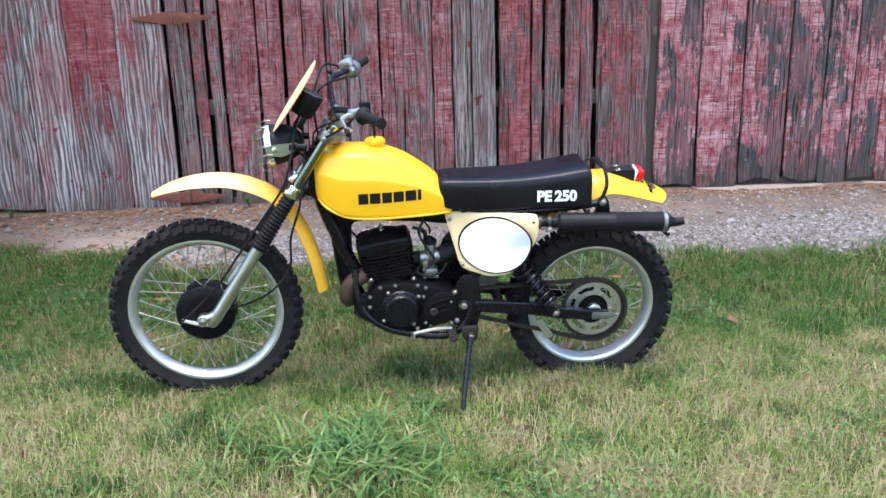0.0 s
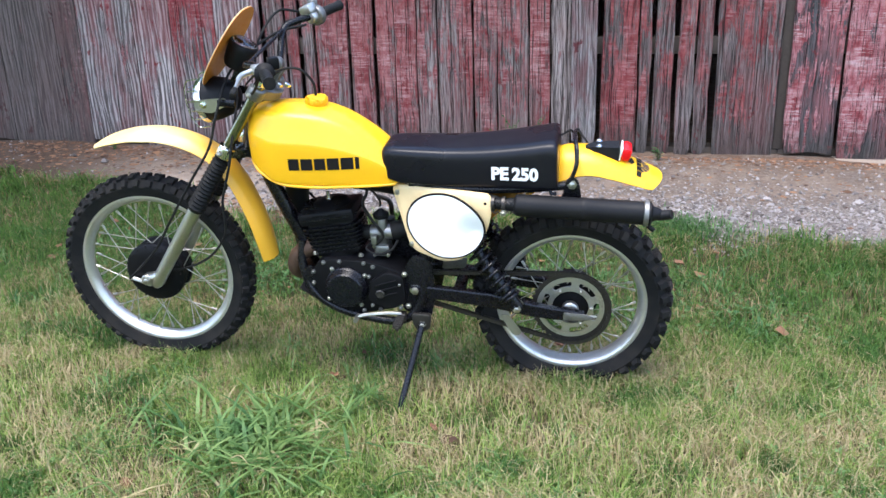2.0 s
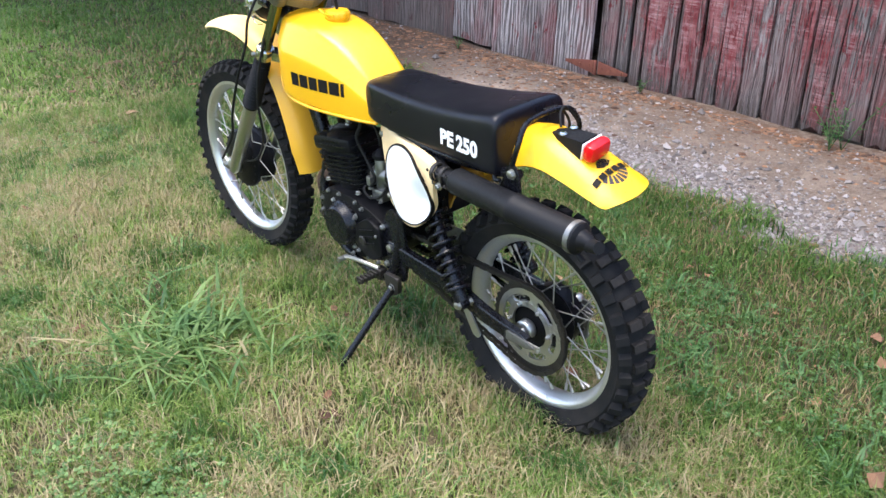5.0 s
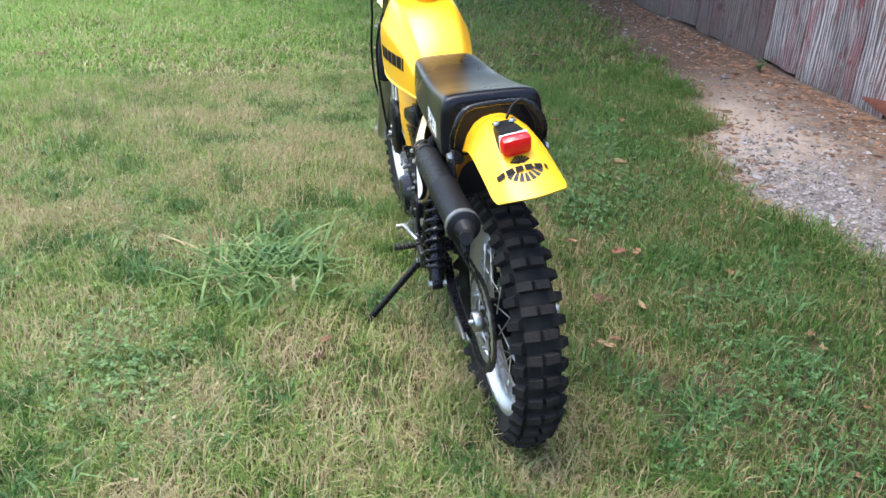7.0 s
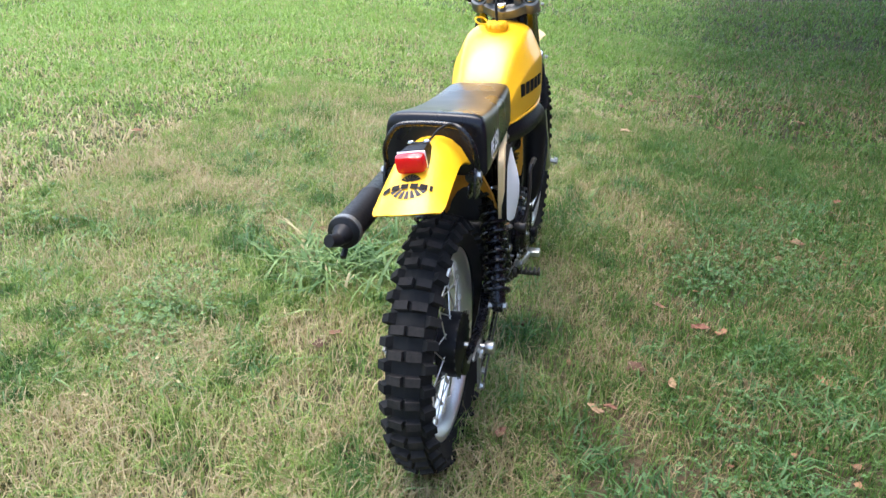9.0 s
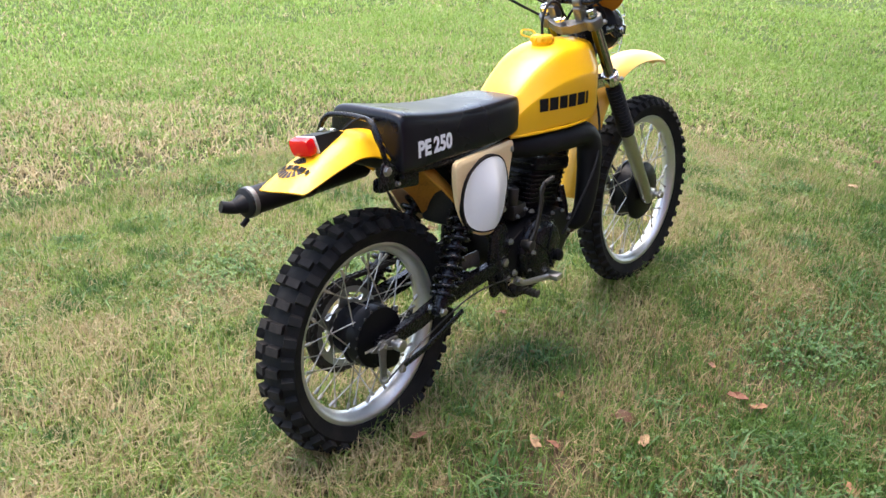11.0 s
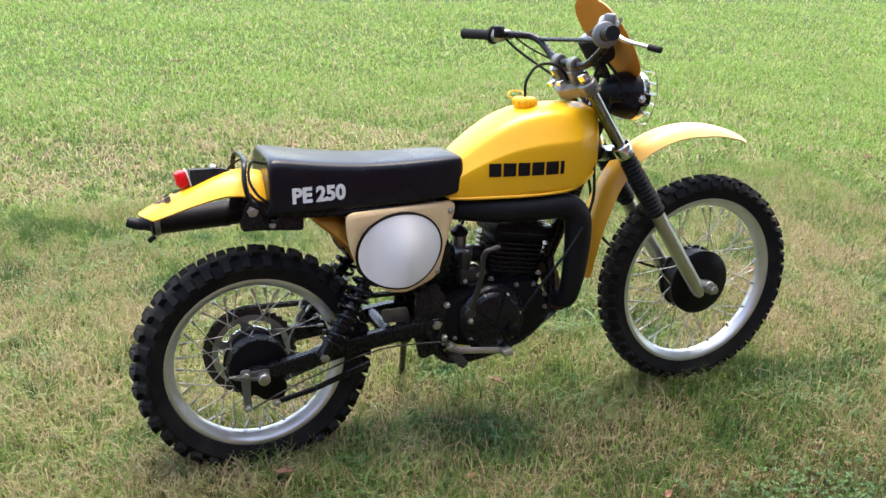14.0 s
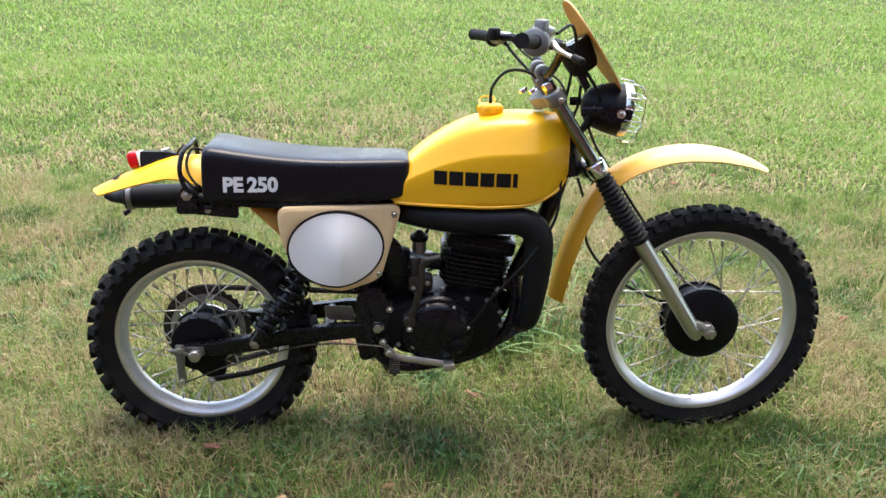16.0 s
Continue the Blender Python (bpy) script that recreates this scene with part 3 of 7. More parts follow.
def strap_hinge(x, z, length=0.49):
    """A rusty strap hinge: two tapered leaves, a barrel and bolt heads."""
    y = WALL_Y - 0.061
    bm = bmesh.new()
    half = length / 2
    plate(bm, [(x - half, z - 0.008), (x - half, z + 0.008), (x - 0.02, z + 0.04), (x - 0.02, z - 0.04)], y - 0.006, y, 0.0015)
    h = part("hinge", bm, rust, door_1, "rusty iron strap hinge")
    bm = bmesh.new()
    plate(bm, [(x + half, z - 0.008), (x + half, z + 0.008), (x + 0.02, z + 0.04), (x + 0.02, z - 0.04)], y - 0.006, y, 0.0015)
    part("leaf", bm, rust, h)
    bm = bmesh.new()
    rod(bm, (x, y - 0.008, z - 0.043), (x, y - 0.008, z + 0.043), 0.011, 10, 0.002)
    part("barrel", bm, rust, h)
    for dx in (-0.2, -0.12, -0.05, 0.05, 0.12, 0.2):
        bm = bmesh.new()
        lathe(bm, [(0.001, -0.006), (0.006, -0.005), (0.008, 0.0)], 8, (x + dx, y - 0.006, z))
        part("bolt", bm, rust, h)


strap_hinge(-1.105, 1.318)
strap_hinge(-1.11, 0.178)
strap_hinge(-4.98, 0.225)
strap_hinge(-4.98, 1.32)


def barn_shell():
    """The rest of the barn: sills, corner post, rails, the other walls and the roof."""
    bm = bmesh.new()
    block(bm, (3.1, 0.14, 0.12), (0.43, WALL_Y + 0.11, 0.09), bevel=0.01)
    part("sill_beam", bm, inner_wood, wall_front)
    bm = bmesh.new()
    block(bm, (3.6, 0.14, 0.12), (3.78, WALL_Y + 0.11, 0.10), bevel=0.01)
    part("sill_beam", bm, inner_wood, wall_front)
    for z in (0.75, 1.6, 2.55):
        bm = bmesh.new()
        block(bm, (6.7, 0.05, 0.1), (2.2, WALL_Y + 0.062, z), bevel=0.004)
        part("rail", bm, inner_wood, wall_front)
    bm = bmesh.new()
    block(bm, (0.06, 0.10, 2.5), (1.978, WALL_Y + 0.085, 1.4), bevel=0.006)
    part("post", bm, inner_wood, wall_front)
    bm = bmesh.new()
    block(bm, (0.03, 0.02, 0.055), (1.965, WALL_Y - 0.008, 1.16), bevel=0.002)
    part("latch_block", bm, inner_wood, wall_front)
    bm = bmesh.new()
    rings = []
    for x in np.arange(1.95, 5.6, 0.15):
        j = 0.012 * math.sin(7 * x) + 0.01 * math.sin(17 * x)
        rings.append([(x, WALL_Y - 0.10 + j, 0.02), (x, WALL_Y - 0.085 + j, 0.108 + j * 0.4), (x, WALL_Y - 0.05, 0.114), (x, WALL_Y + 0.1, 0.114), (x, WALL_Y + 0.1, 0.02)])
    loft(bm, rings)
    bmesh.ops.recalc_face_normals(bm, faces=bm.faces)
    part("footing", bm, footing, wall_front, "pale earth footing")
    for name, size, at in (("wall_west", (0.1, 6.0, 2.7), (-5.07, WALL_Y + 3.0, 1.35)), ("wall_east", (0.1, 6.0, 2.7), (5.55, WALL_Y + 3.1, 1.35)), ("wall_back", (10.7, 0.1, 2.7), (0.25, WALL_Y + 6.15, 1.35))):
        bm = bmesh.new()
        block(bm, size, at, bevel=0.01)
        tagged(part(name, bm, board_mid), "plain board wall closing the barn", "wall", kind="structure")
    for name, a, b in (("roof_front", (WALL_Y - 0.22, 2.67), (WALL_Y + 3.1, 4.0)), ("roof_back", (WALL_Y + 6.45, 2.67), (WALL_Y + 3.1, 4.0))):
        bm = bmesh.new()
        loft(bm, [[(x, a[0], a[1]), (x, b[0], b[1]), (x, b[0], b[1] + 0.06), (x, a[0], a[1] + 0.06)] for x in (-5.4, 5.9)])
        bmesh.ops.recalc_face_normals(bm, faces=bm.faces)
        tagged(part(name, bm, roof_metal), "old sheet metal barn roof slope", "roof", kind="structure")


barn_shell()


# ---- lawn and loose ground cover ----
EDGE_X = [-7.0, -6.2, -5.6, -4.4, -3.3, -2.5, -1.9, -1.35, -1.15, -0.6, -0.1, 0.2, 1.1, 1.45, 1.9, 3.0, 6.0]
EDGE_Y = [9.0, 6.6, 5.68, 5.52, 5.40, 5.30, 5.30, 5.12, 4.93, 4.87, 4.98, 5.03, 5.02, 4.88, 4.86, 4.94, 4.95]


def lawn_edge(x):
    """Where the lawn ends and the bare strip begins."""
    return np.interp(x, EDGE_X, EDGE_Y) + 0.04 * np.sin(4.3 * x) + 0.035 * np.sin(9.7 * x + 2) + 0.02 * np.sin(23 * x)


def blades(name, x, y, height, width, seed, material, label, lean=0.5, z=None):
    """Many grass blades in one mesh: each a bent, tapering strip."""
    g = np.random.default_rng(seed)
    n = len(x)
    yaw, out = g.uniform(0, 2 * np.pi, n), 0.1 + lean * g.uniform(0, 1, n) ** 0.8
    h = height * g.uniform(0.55, 1.25, n)
    w = width * g.uniform(0.6, 1.3, n) / 2
    dx, dy, sx, sy = np.cos(yaw), np.sin(yaw), -np.sin(yaw), np.cos(yaw)
    base = earth_z(x, y) - 0.004 if z is None else z
    co = np.empty((n, 5, 3))
    co[:, 0] = np.stack([x - sx * w, y - sy * w, base], -1)
    co[:, 1] = np.stack([x + sx * w, y + sy * w, base], -1)
    mx, my = x + dx * h * out * 0.35, y + dy * h * out * 0.35
    co[:, 2] = np.stack([mx + sx * w * 0.8, my + sy * w * 0.8, base + h * 0.55], -1)
    co[:, 3] = np.stack([mx - sx * w * 0.8, my - sy * w * 0.8, base + h * 0.55], -1)
    swing = g.normal(0, 0.25, n) * h
    co[:, 4] = np.stack([x + dx * h * out + sx * swing, y + dy * h * out + sy * swing, base + h * np.maximum(0.25, 1.05 - 0.45 * out)], -1)
    me = bpy.data.meshes.new(name)
    me.vertices.add(n * 5)
    me.vertices.foreach_set("co", co.astype(np.float32).ravel())
    o = np.arange(n)[:, None] * 5
    loops = np.concatenate([o + np.array([[0, 1, 2, 3]]), o + np.array([[3, 2, 4]])], 1).ravel()
    me.loops.add(n * 7)
    me.loops.foreach_set("vertex_index", loops.astype(np.int32))
    me.polygons.add(n * 2)
    starts = (np.arange(n)[:, None] * 7 + np.array([[0, 4]])).ravel()
    me.polygons.foreach_set("loop_start", starts.astype(np.int32))
    me.polygons.foreach_set("use_smooth", np.ones(n * 2, bool))
    me.update(calc_edges=True)
    me.materials.append(material)
    return tagged(new(name, me), label, "grass", kind="stuff")


def patchy(x, y, s):
    return np.sin(s * x + 1.1 * np.sin(s * 0.7 * y)) * np.sin(s * 1.1 * y + 1.3 * np.sin(s * 0.6 * x)) * 0.5 + 0.5


def scatter(n, x0, x1, y0, y1, seed, hole=None, even=False):
    """Places in a rectangle, thinned by patches and stopped at the lawn's edge."""
    g = np.random.default_rng(seed)
    x, y = g.uniform(x0, x1, n), g.uniform(y0, y1, n)
    keep = (y < lawn_edge(x) + g.normal(0, 0.07, n)) & (g.uniform(0, 1, n) < (0.45 + 0.55 * patchy(x, y, 2.7)) * np.where(y > 4.0, 0.62 + 0.38 * patchy(x, y, 3.3), 1.0))
    thin = (0.35 + 0.65 * patchy(x + 3.1, y, 8.3)) * (0.5 + 0.5 * patchy(x, y + 1.7, 17.0))
    for px, py, size in BARE:
        thin = np.where(np.hypot(x - px, y - py) + 0.08 * patchy(x, y, 23.0) < size, thin * 0.25, thin)
    keep &= even | (g.uniform(0, 1, n) < thin + 0.12)
    if hole:
        keep &= ~((x > hole[0]) & (x < hole[1]) & (y > hole[2]) & (y < hole[3]))
    return x[keep], y[keep]


BARE = [(1.0, 4.06, 0.22), (0.73, 3.9, 0.15), (-0.35, 2.95, 0.12)]
NEAR, MIDDLE = (-2.6, 2.7, 1.4, 5.4), (-6.0, 4.5, -1.5, 5.9)
gx, gy = scatter(760000, *NEAR, 11)
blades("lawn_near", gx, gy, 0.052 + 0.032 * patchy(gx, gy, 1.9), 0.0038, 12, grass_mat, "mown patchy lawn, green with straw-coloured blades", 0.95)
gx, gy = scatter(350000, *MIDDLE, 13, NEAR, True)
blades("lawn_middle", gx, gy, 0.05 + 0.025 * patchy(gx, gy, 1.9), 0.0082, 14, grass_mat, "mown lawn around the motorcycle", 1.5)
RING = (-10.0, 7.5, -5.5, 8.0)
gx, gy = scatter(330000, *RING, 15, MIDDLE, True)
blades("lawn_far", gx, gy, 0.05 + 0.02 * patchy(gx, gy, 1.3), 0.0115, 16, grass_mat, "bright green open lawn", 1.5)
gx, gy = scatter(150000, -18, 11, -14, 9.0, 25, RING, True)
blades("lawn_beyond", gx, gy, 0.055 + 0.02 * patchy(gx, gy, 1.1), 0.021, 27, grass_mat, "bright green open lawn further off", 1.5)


g = np.random.default_rng(17)
bx, by = 1.36 + g.normal(0, 0.16, 1500), 5.04 + g.normal(0, 0.07, 1500)
blades("grass_patch", bx, by, 0.055, 0.005, 18, clover_mat, "small patch of green grass in the gravel", 1.2)


ex = g.uniform(-3.2, 3.0, 5200)
ey = lawn_edge(ex) + g.normal(-0.03, 0.06, 5200)
keep = patchy(ex, ey, 6.1) + patchy(ex, ey, 13.0) > 0.75
blades("edge_grass", ex[keep], ey[keep], 0.085, 0.0055, 19, grass_mat, "longer grass straggling over the lawn's edge", 1.5)


def small_solids(name, x, y, size, seed, material, label, category, flat=1.0, lift=0.3):
    """Many small angular stones or crumpled scraps in one mesh."""
    g = np.random.default_rng(seed)
    n = len(x)
    octa = np.array([[1, 0, 0], [-1, 0, 0], [0, 1, 0], [0, -1, 0], [0, 0, 1], [0, 0, -1.0]])
    faces = np.array([[0, 2, 4], [2, 1, 4], [1, 3, 4], [3, 0, 4], [2, 0, 5], [1, 2, 5], [3, 1, 5], [0, 3, 5]])
    s = size * np.exp(g.normal(0, 0.45, n))
    co = octa[None] * (1 + g.uniform(-0.35, 0.35, (n, 6, 3))) * s[:, None, None]
    co += g.uniform(-0.3, 0.3, (n, 6, 3)) * s[:, None, None]
    co[:, :, 2] *= flat
    a = g.uniform(0, 2 * np.pi, n)
    c, d = np.cos(a)[:, None], np.sin(a)[:, None]
    co[:, :, 0], co[:, :, 1] = co[:, :, 0] * c - co[:, :, 1] * d, co[:, :, 0] * d + co[:, :, 1] * c
    co += np.stack([x, y, earth_z(x, y) + lift * s * flat], -1)[:, None]
    me = bpy.data.meshes.new(name)
    me.from_pydata(co.reshape(-1, 3).tolist(), [], (np.arange(n)[:, None, None] * 6 + faces[None]).reshape(-1, 3).tolist())
    me.materials.append(material)
    return tagged(new(name, me), label, category, kind="stuff")


g = np.random.default_rng(21)
n = 15000
px, py = g.uniform(-1.1, 4.6, n), 5.17 + g.normal(0, 0.17, n) + 0.05 * np.sin(3 * g.uniform(0, 6, n))
keep = (py > lawn_edge(px) - 0.12) & (py < 5.9) & (g.uniform(0, 1, n) < 0.35 + 0.65 * np.clip((px + 1.1) / 0.9, 0, 1))
small_solids("gravel", px[keep], py[keep], 0.0064, 22, pebble_mat, "loose pale grey gravel beside the lawn", "gravel", 0.65)
px, py = g.uniform(-5.6, 5.0, 6500), g.uniform(4.95, 6.03, 6500)
keep = (py > lawn_edge(px)) & ((px > -1.4) | (g.uniform(0, 1, 6500) < 0.35))
small_solids("pebbles", px[keep], py[keep], 0.006, 23, pebble_mat, "scattered small stones on bare earth", "stones", 0.7)
foot_x, edge_x, east_x = g.uniform(-5.6, -0.6, 4200), g.normal(-1.0, 0.55, 1700), g.uniform(-0.8, 4.5, 2600)
px = np.concatenate([foot_x, edge_x, east_x])
py = np.concatenate([6.02 - np.abs(g.normal(0, 0.26, len(foot_x))), lawn_edge(edge_x) + g.normal(0.03, 0.10, len(edge_x)), 6.03 - np.abs(g.normal(0, 0.07, len(east_x)) * np.where(g.uniform(0, 1, len(east_x)) < 0.35, 5.0, 1.0))])
py = np.clip(py, lawn_edge(px) - 0.25, 6.03)
small_solids("leaf_litter", px, py, 0.0105, 24, litter_mat, "dry brown leaf litter along the barn foot", "leaf litter", 0.22)
px, py = g.uniform(-4.5, 2.4, 1500), g.uniform(0.8, 5.0, 1500)
keep = (py < lawn_edge(px)) & (g.uniform(0, 1, 1500) < 0.25 + 0.75 * np.clip((py - 3.2) / 1.2, 0, 1))
small_solids("leaf_scraps", px[keep], py[keep], 0.011, 26, litter_mat, "small brown leaf scraps scattered in the lawn", "leaf scraps", 0.3, 3.6)


def grass_tuft():
    """One coarse clump: long arching blades from a common root."""
    r = random.Random(7)
    bm = bmesh.new()
    for _ in range(300):
        a, reach, h = r.uniform(0, 2 * math.pi), r.uniform(0.07, 0.26), r.uniform(0.03, 0.105)
        ox, oy = r.gauss(0, 0.15), r.gauss(0, 0.12)
        w = r.uniform(0.0035, 0.0075)
        d, s = Vector((math.cos(a), math.sin(a), 0)), Vector((-math.sin(a), math.cos(a), 0))
        rows = []
        for k in range(5):
            t = k / 4
            p = Vector((ox, oy, -0.05)) + d * reach * t**1.2 + Vector((0, 0, (h + 0.03) * (1.9 * t - 1.1 * t * t)))
            ww = w * (1 - t) ** 0.6 + 0.0003
            rows.append((bm.verts.new(p - s * ww), bm.verts.new(p + s * ww)))
        for (p, q), (u, v) in zip(rows, rows[1:]):
            bm.faces.new((p, q, v, u))
    return tagged(part("grass_tuft", bm, tuft_mat, at=pose(0.13, 2.87, 0.0)), "coarse clump of long-bladed grass on the lawn", "grass clump", kind="stuff")


grass_tuft()


def weed(x, y, h, seed, label="small leafy green weed at the barn foot"):
    """A small weed: stems with paired leaves."""
    r = random.Random(seed)
    bm = bmesh.new()
    for _ in range(7):
        a, lean = r.uniform(0, 6.28), r.uniform(0.1, 0.6)
        top = Vector((math.cos(a) * lean * h, math.sin(a) * lean * h, h * r.uniform(0.6, 1)))
        tube(bm, [(0, 0, 0), top * 0.5 + Vector((0, 0, h * 0.1)), top], 0.0015, 4)
        for k in range(6):
            p = top * (0.3 + 0.14 * k)
            b = r.uniform(0, 6.28)
            d, s = Vector((math.cos(b), math.sin(b), 0.25)), Vector((-math.sin(b), math.cos(b), 0))
            ln = r.uniform(0.015, 0.03)
            bm.faces.new([bm.verts.new(q) for q in (p, p + d * ln * 0.5 + s * ln * 0.3, p + d * ln, p + d * ln * 0.5 - s * ln * 0.3)])
    z = float(earth_z(x, y))
    tagged(part("weed", bm, tuft_mat, at=pose(x, y, z)), label, "weed", "weeds along the barn")


for k, (x, y, h) in enumerate([(0.42, 6.02, 0.22), (0.50, 5.98, 0.27), (0.46, 5.94, 0.16), (-0.72, 6.0, 0.08), (1.3, 5.95, 0.07), (-2.2, 5.9, 0.08)]):
    weed(x, y, h, 40 + k)


def dead_leaf(x, y, size, turn, material, label, seed):
    """A curled fallen leaf with lobes and a stalk."""
    r = random.Random(seed)
    bm = bmesh.new()
    n = 14
    mid = bm.verts.new((0, 0, 0.002))
    ring = []
    for k in range(n):
        a = 2 * math.pi * k / n
        rad = size * (0.5 + 0.28 * abs(math.cos(2.5 * a)) + r.uniform(-0.06, 0.06)) * (1.25 if abs(math.cos(a)) > 0.8 else 0.85)
        ring.append(bm.verts.new((rad * math.cos(a), rad * 0.72 * math.sin(a), size * r.uniform(0.02, 0.3))))
    for k in range(n):
        bm.faces.new((mid, ring[k], ring[(k + 1) % n]))
    got = bmesh.ops.extrude_face_region(bm, geom=list(bm.faces))
    for v in got["geom"]:
        if isinstance(v, bmesh.types.BMVert):
            v.co.z -= 0.0012
    tube(bm, [(-size * 0.5, 0, 0.004), (-size * 0.8, size * 0.05, 0.008)], 0.0012, 4)
    bmesh.ops.recalc_face_normals(bm, faces=bm.faces)
    z = float(earth_z(x, y)) + (0.045 if y < 4.8 else 0.01)
    tagged(part("dead_leaf", bm, material, at=pose(x, y, z, 8, -6, turn), angle=50), label, "leaf", "fallen leaves")


RED, BROWN, TAN = "curled red-brown fallen leaf lying on the grass", "dark brown shrivelled fallen leaf on the lawn", "pale tan fallen leaf on the lawn"
for k, (x, y, s, m, label) in enumerate([
    (0.95, 3.66, 0.042, red_leaf, RED), (-0.03, 4.01, 0.03, brown_leaf, BROWN), (0.09, 4.15, 0.045, red_leaf, RED),
    (0.10, 4.22, 0.04, brown_leaf, BROWN), (0.51, 4.08, 0.038, tan_leaf, TAN), (0.73, 3.88, 0.04, tan_leaf, TAN),
    (0.70, 3.92, 0.03, red_leaf, RED), (0.205, 3.34, 0.035, brown_leaf, BROWN), (0.88, 1.05, 0.045, red_leaf, RED),
    (-2.3, 3.66, 0.05, tan_leaf, TAN), (1.62, 1.06, 0.035, brown_leaf, BROWN), (0.9, -1.85, 0.06, brown_leaf, BROWN),
    (-1.2, 2.8, 0.03, brown_leaf, BROWN), (0.9, 5.05, 0.05, red_leaf, "orange-brown fallen leaf on the gravel"),
    (1.55, 4.72, 0.03, brown_leaf, BROWN), (-1.28, 1.95, 0.03, brown_leaf, BROWN), (2.3, 0.4, 0.04, brown_leaf, BROWN),
    (-1.6, 4.4, 0.03, brown_leaf, BROWN), (0.62, 3.05, 0.03, brown_leaf, BROWN),
    (-2.3, 5.1, 0.045, tan_leaf, TAN), (-2.0, 4.85, 0.04, tan_leaf, TAN), (-3.1, 4.7, 0.05, tan_leaf, TAN), (-3.6, 5.2, 0.05, red_leaf, RED), (-4.2, 4.4, 0.05, tan_leaf, TAN),
    (-2.7, 4.2, 0.04, brown_leaf, BROWN), (-4.8, 5.0, 0.05, tan_leaf, TAN), (-1.5, 4.75, 0.04, red_leaf, RED), (-3.3, 3.6, 0.045, tan_leaf, TAN), (-5.2, 4.1, 0.05, tan_leaf, TAN),
]):
    dead_leaf(x, y, s * 0.8, 47 * k, m, label, 60 + k)


def clover(name, patches, seed, label):
    """Low clover: flat rounded leaflets in threes on short stalks, in loose patches."""
    g = np.random.default_rng(seed)
    co, faces = [], []
    for px, py, spread, count in patches:
        for _ in range(count):
            x, y = px + g.normal(0, spread), py + g.normal(0, spread * 0.7)
            if y > float(lawn_edge(x)):
                continue
            z = float(earth_z(x, y)) + g.uniform(0.025, 0.058)
            size, turn = g.uniform(0.0045, 0.0085), g.uniform(0, 6.28)
            tilt = g.normal(0, 0.25, 2)
            for k in range(3):
                a = turn + 2.094 * k
                n = len(co)
                for along, side in ((0.05, 0.0), (0.75, 0.62), (1.35, 0.45), (1.4, -0.45), (0.75, -0.62)):
                    dx = size * (along * math.cos(a) - side * math.sin(a))
                    dy = size * (along * math.sin(a) + side * math.cos(a))
                    co.append((x + dx, y + dy, z + dx * tilt[0] + dy * tilt[1] + 0.25 * size * along))
                faces.append((n, n + 1, n + 2, n + 3, n + 4))
    me = bpy.data.meshes.new(name)
    me.from_pydata(co, [], faces)
    me.materials.append(clover_mat)
    return tagged(new(name, me), label, "clover", kind="stuff")


# longer grass standing round the tyres, where no mower reaches
g = np.random.default_rng(35)
bx = np.concatenate([-0.44 + g.normal(0, 0.16, 1500), 0.99 + g.normal(0, 0.13, 500)])
by = np.concatenate([3.42 + g.normal(0, 0.07, 1500), 3.48 + g.normal(0, 0.09, 500)])
blades("tyre_grass", bx, by, 0.088, 0.0042, 36, grass_mat, "longer grass standing round the tyres", 1.0)
clover("clover", [(0.8, 2.52, 0.16, 420), (0.55, 2.45, 0.14, 260), (0.88, 4.26, 0.18, 200), (1.15, 4.35, 0.16, 150), (0.3, 4.45, 0.22, 220), (-0.6, 4.4, 0.25, 350), (-1.1, 4.6, 0.3, 400),
    (-0.5, 2.45, 0.2, 300), (-1.0, 2.3, 0.25, 300), (1.6, 2.1, 0.2, 300), (2.0, 3.0, 0.25, 300), (-0.4, 4.15, 0.15, 250), (1.5, 4.0, 0.2, 300), (-1.9, 3.2, 0.3, 350), (0.2, 1.6, 0.2, 250)], 31, "low green clover growing through the lawn")
g = np.random.default_rng(33)
centres = np.stack([g.uniform(-2.2, 2.4, 130), g.uniform(1.8, 4.9, 130)], -1)
which = g.integers(0, 130, 5200)
bx, by = centres[which, 0] + g.normal(0, 0.045, 5200), centres[which, 1] + g.normal(0, 0.045, 5200)
keep = by < lawn_edge(bx)
blades("crabgrass", bx[keep], by[keep], 0.085, 0.0068, 34, clover_mat, "coarse spreading crabgrass among the lawn", 1.9)


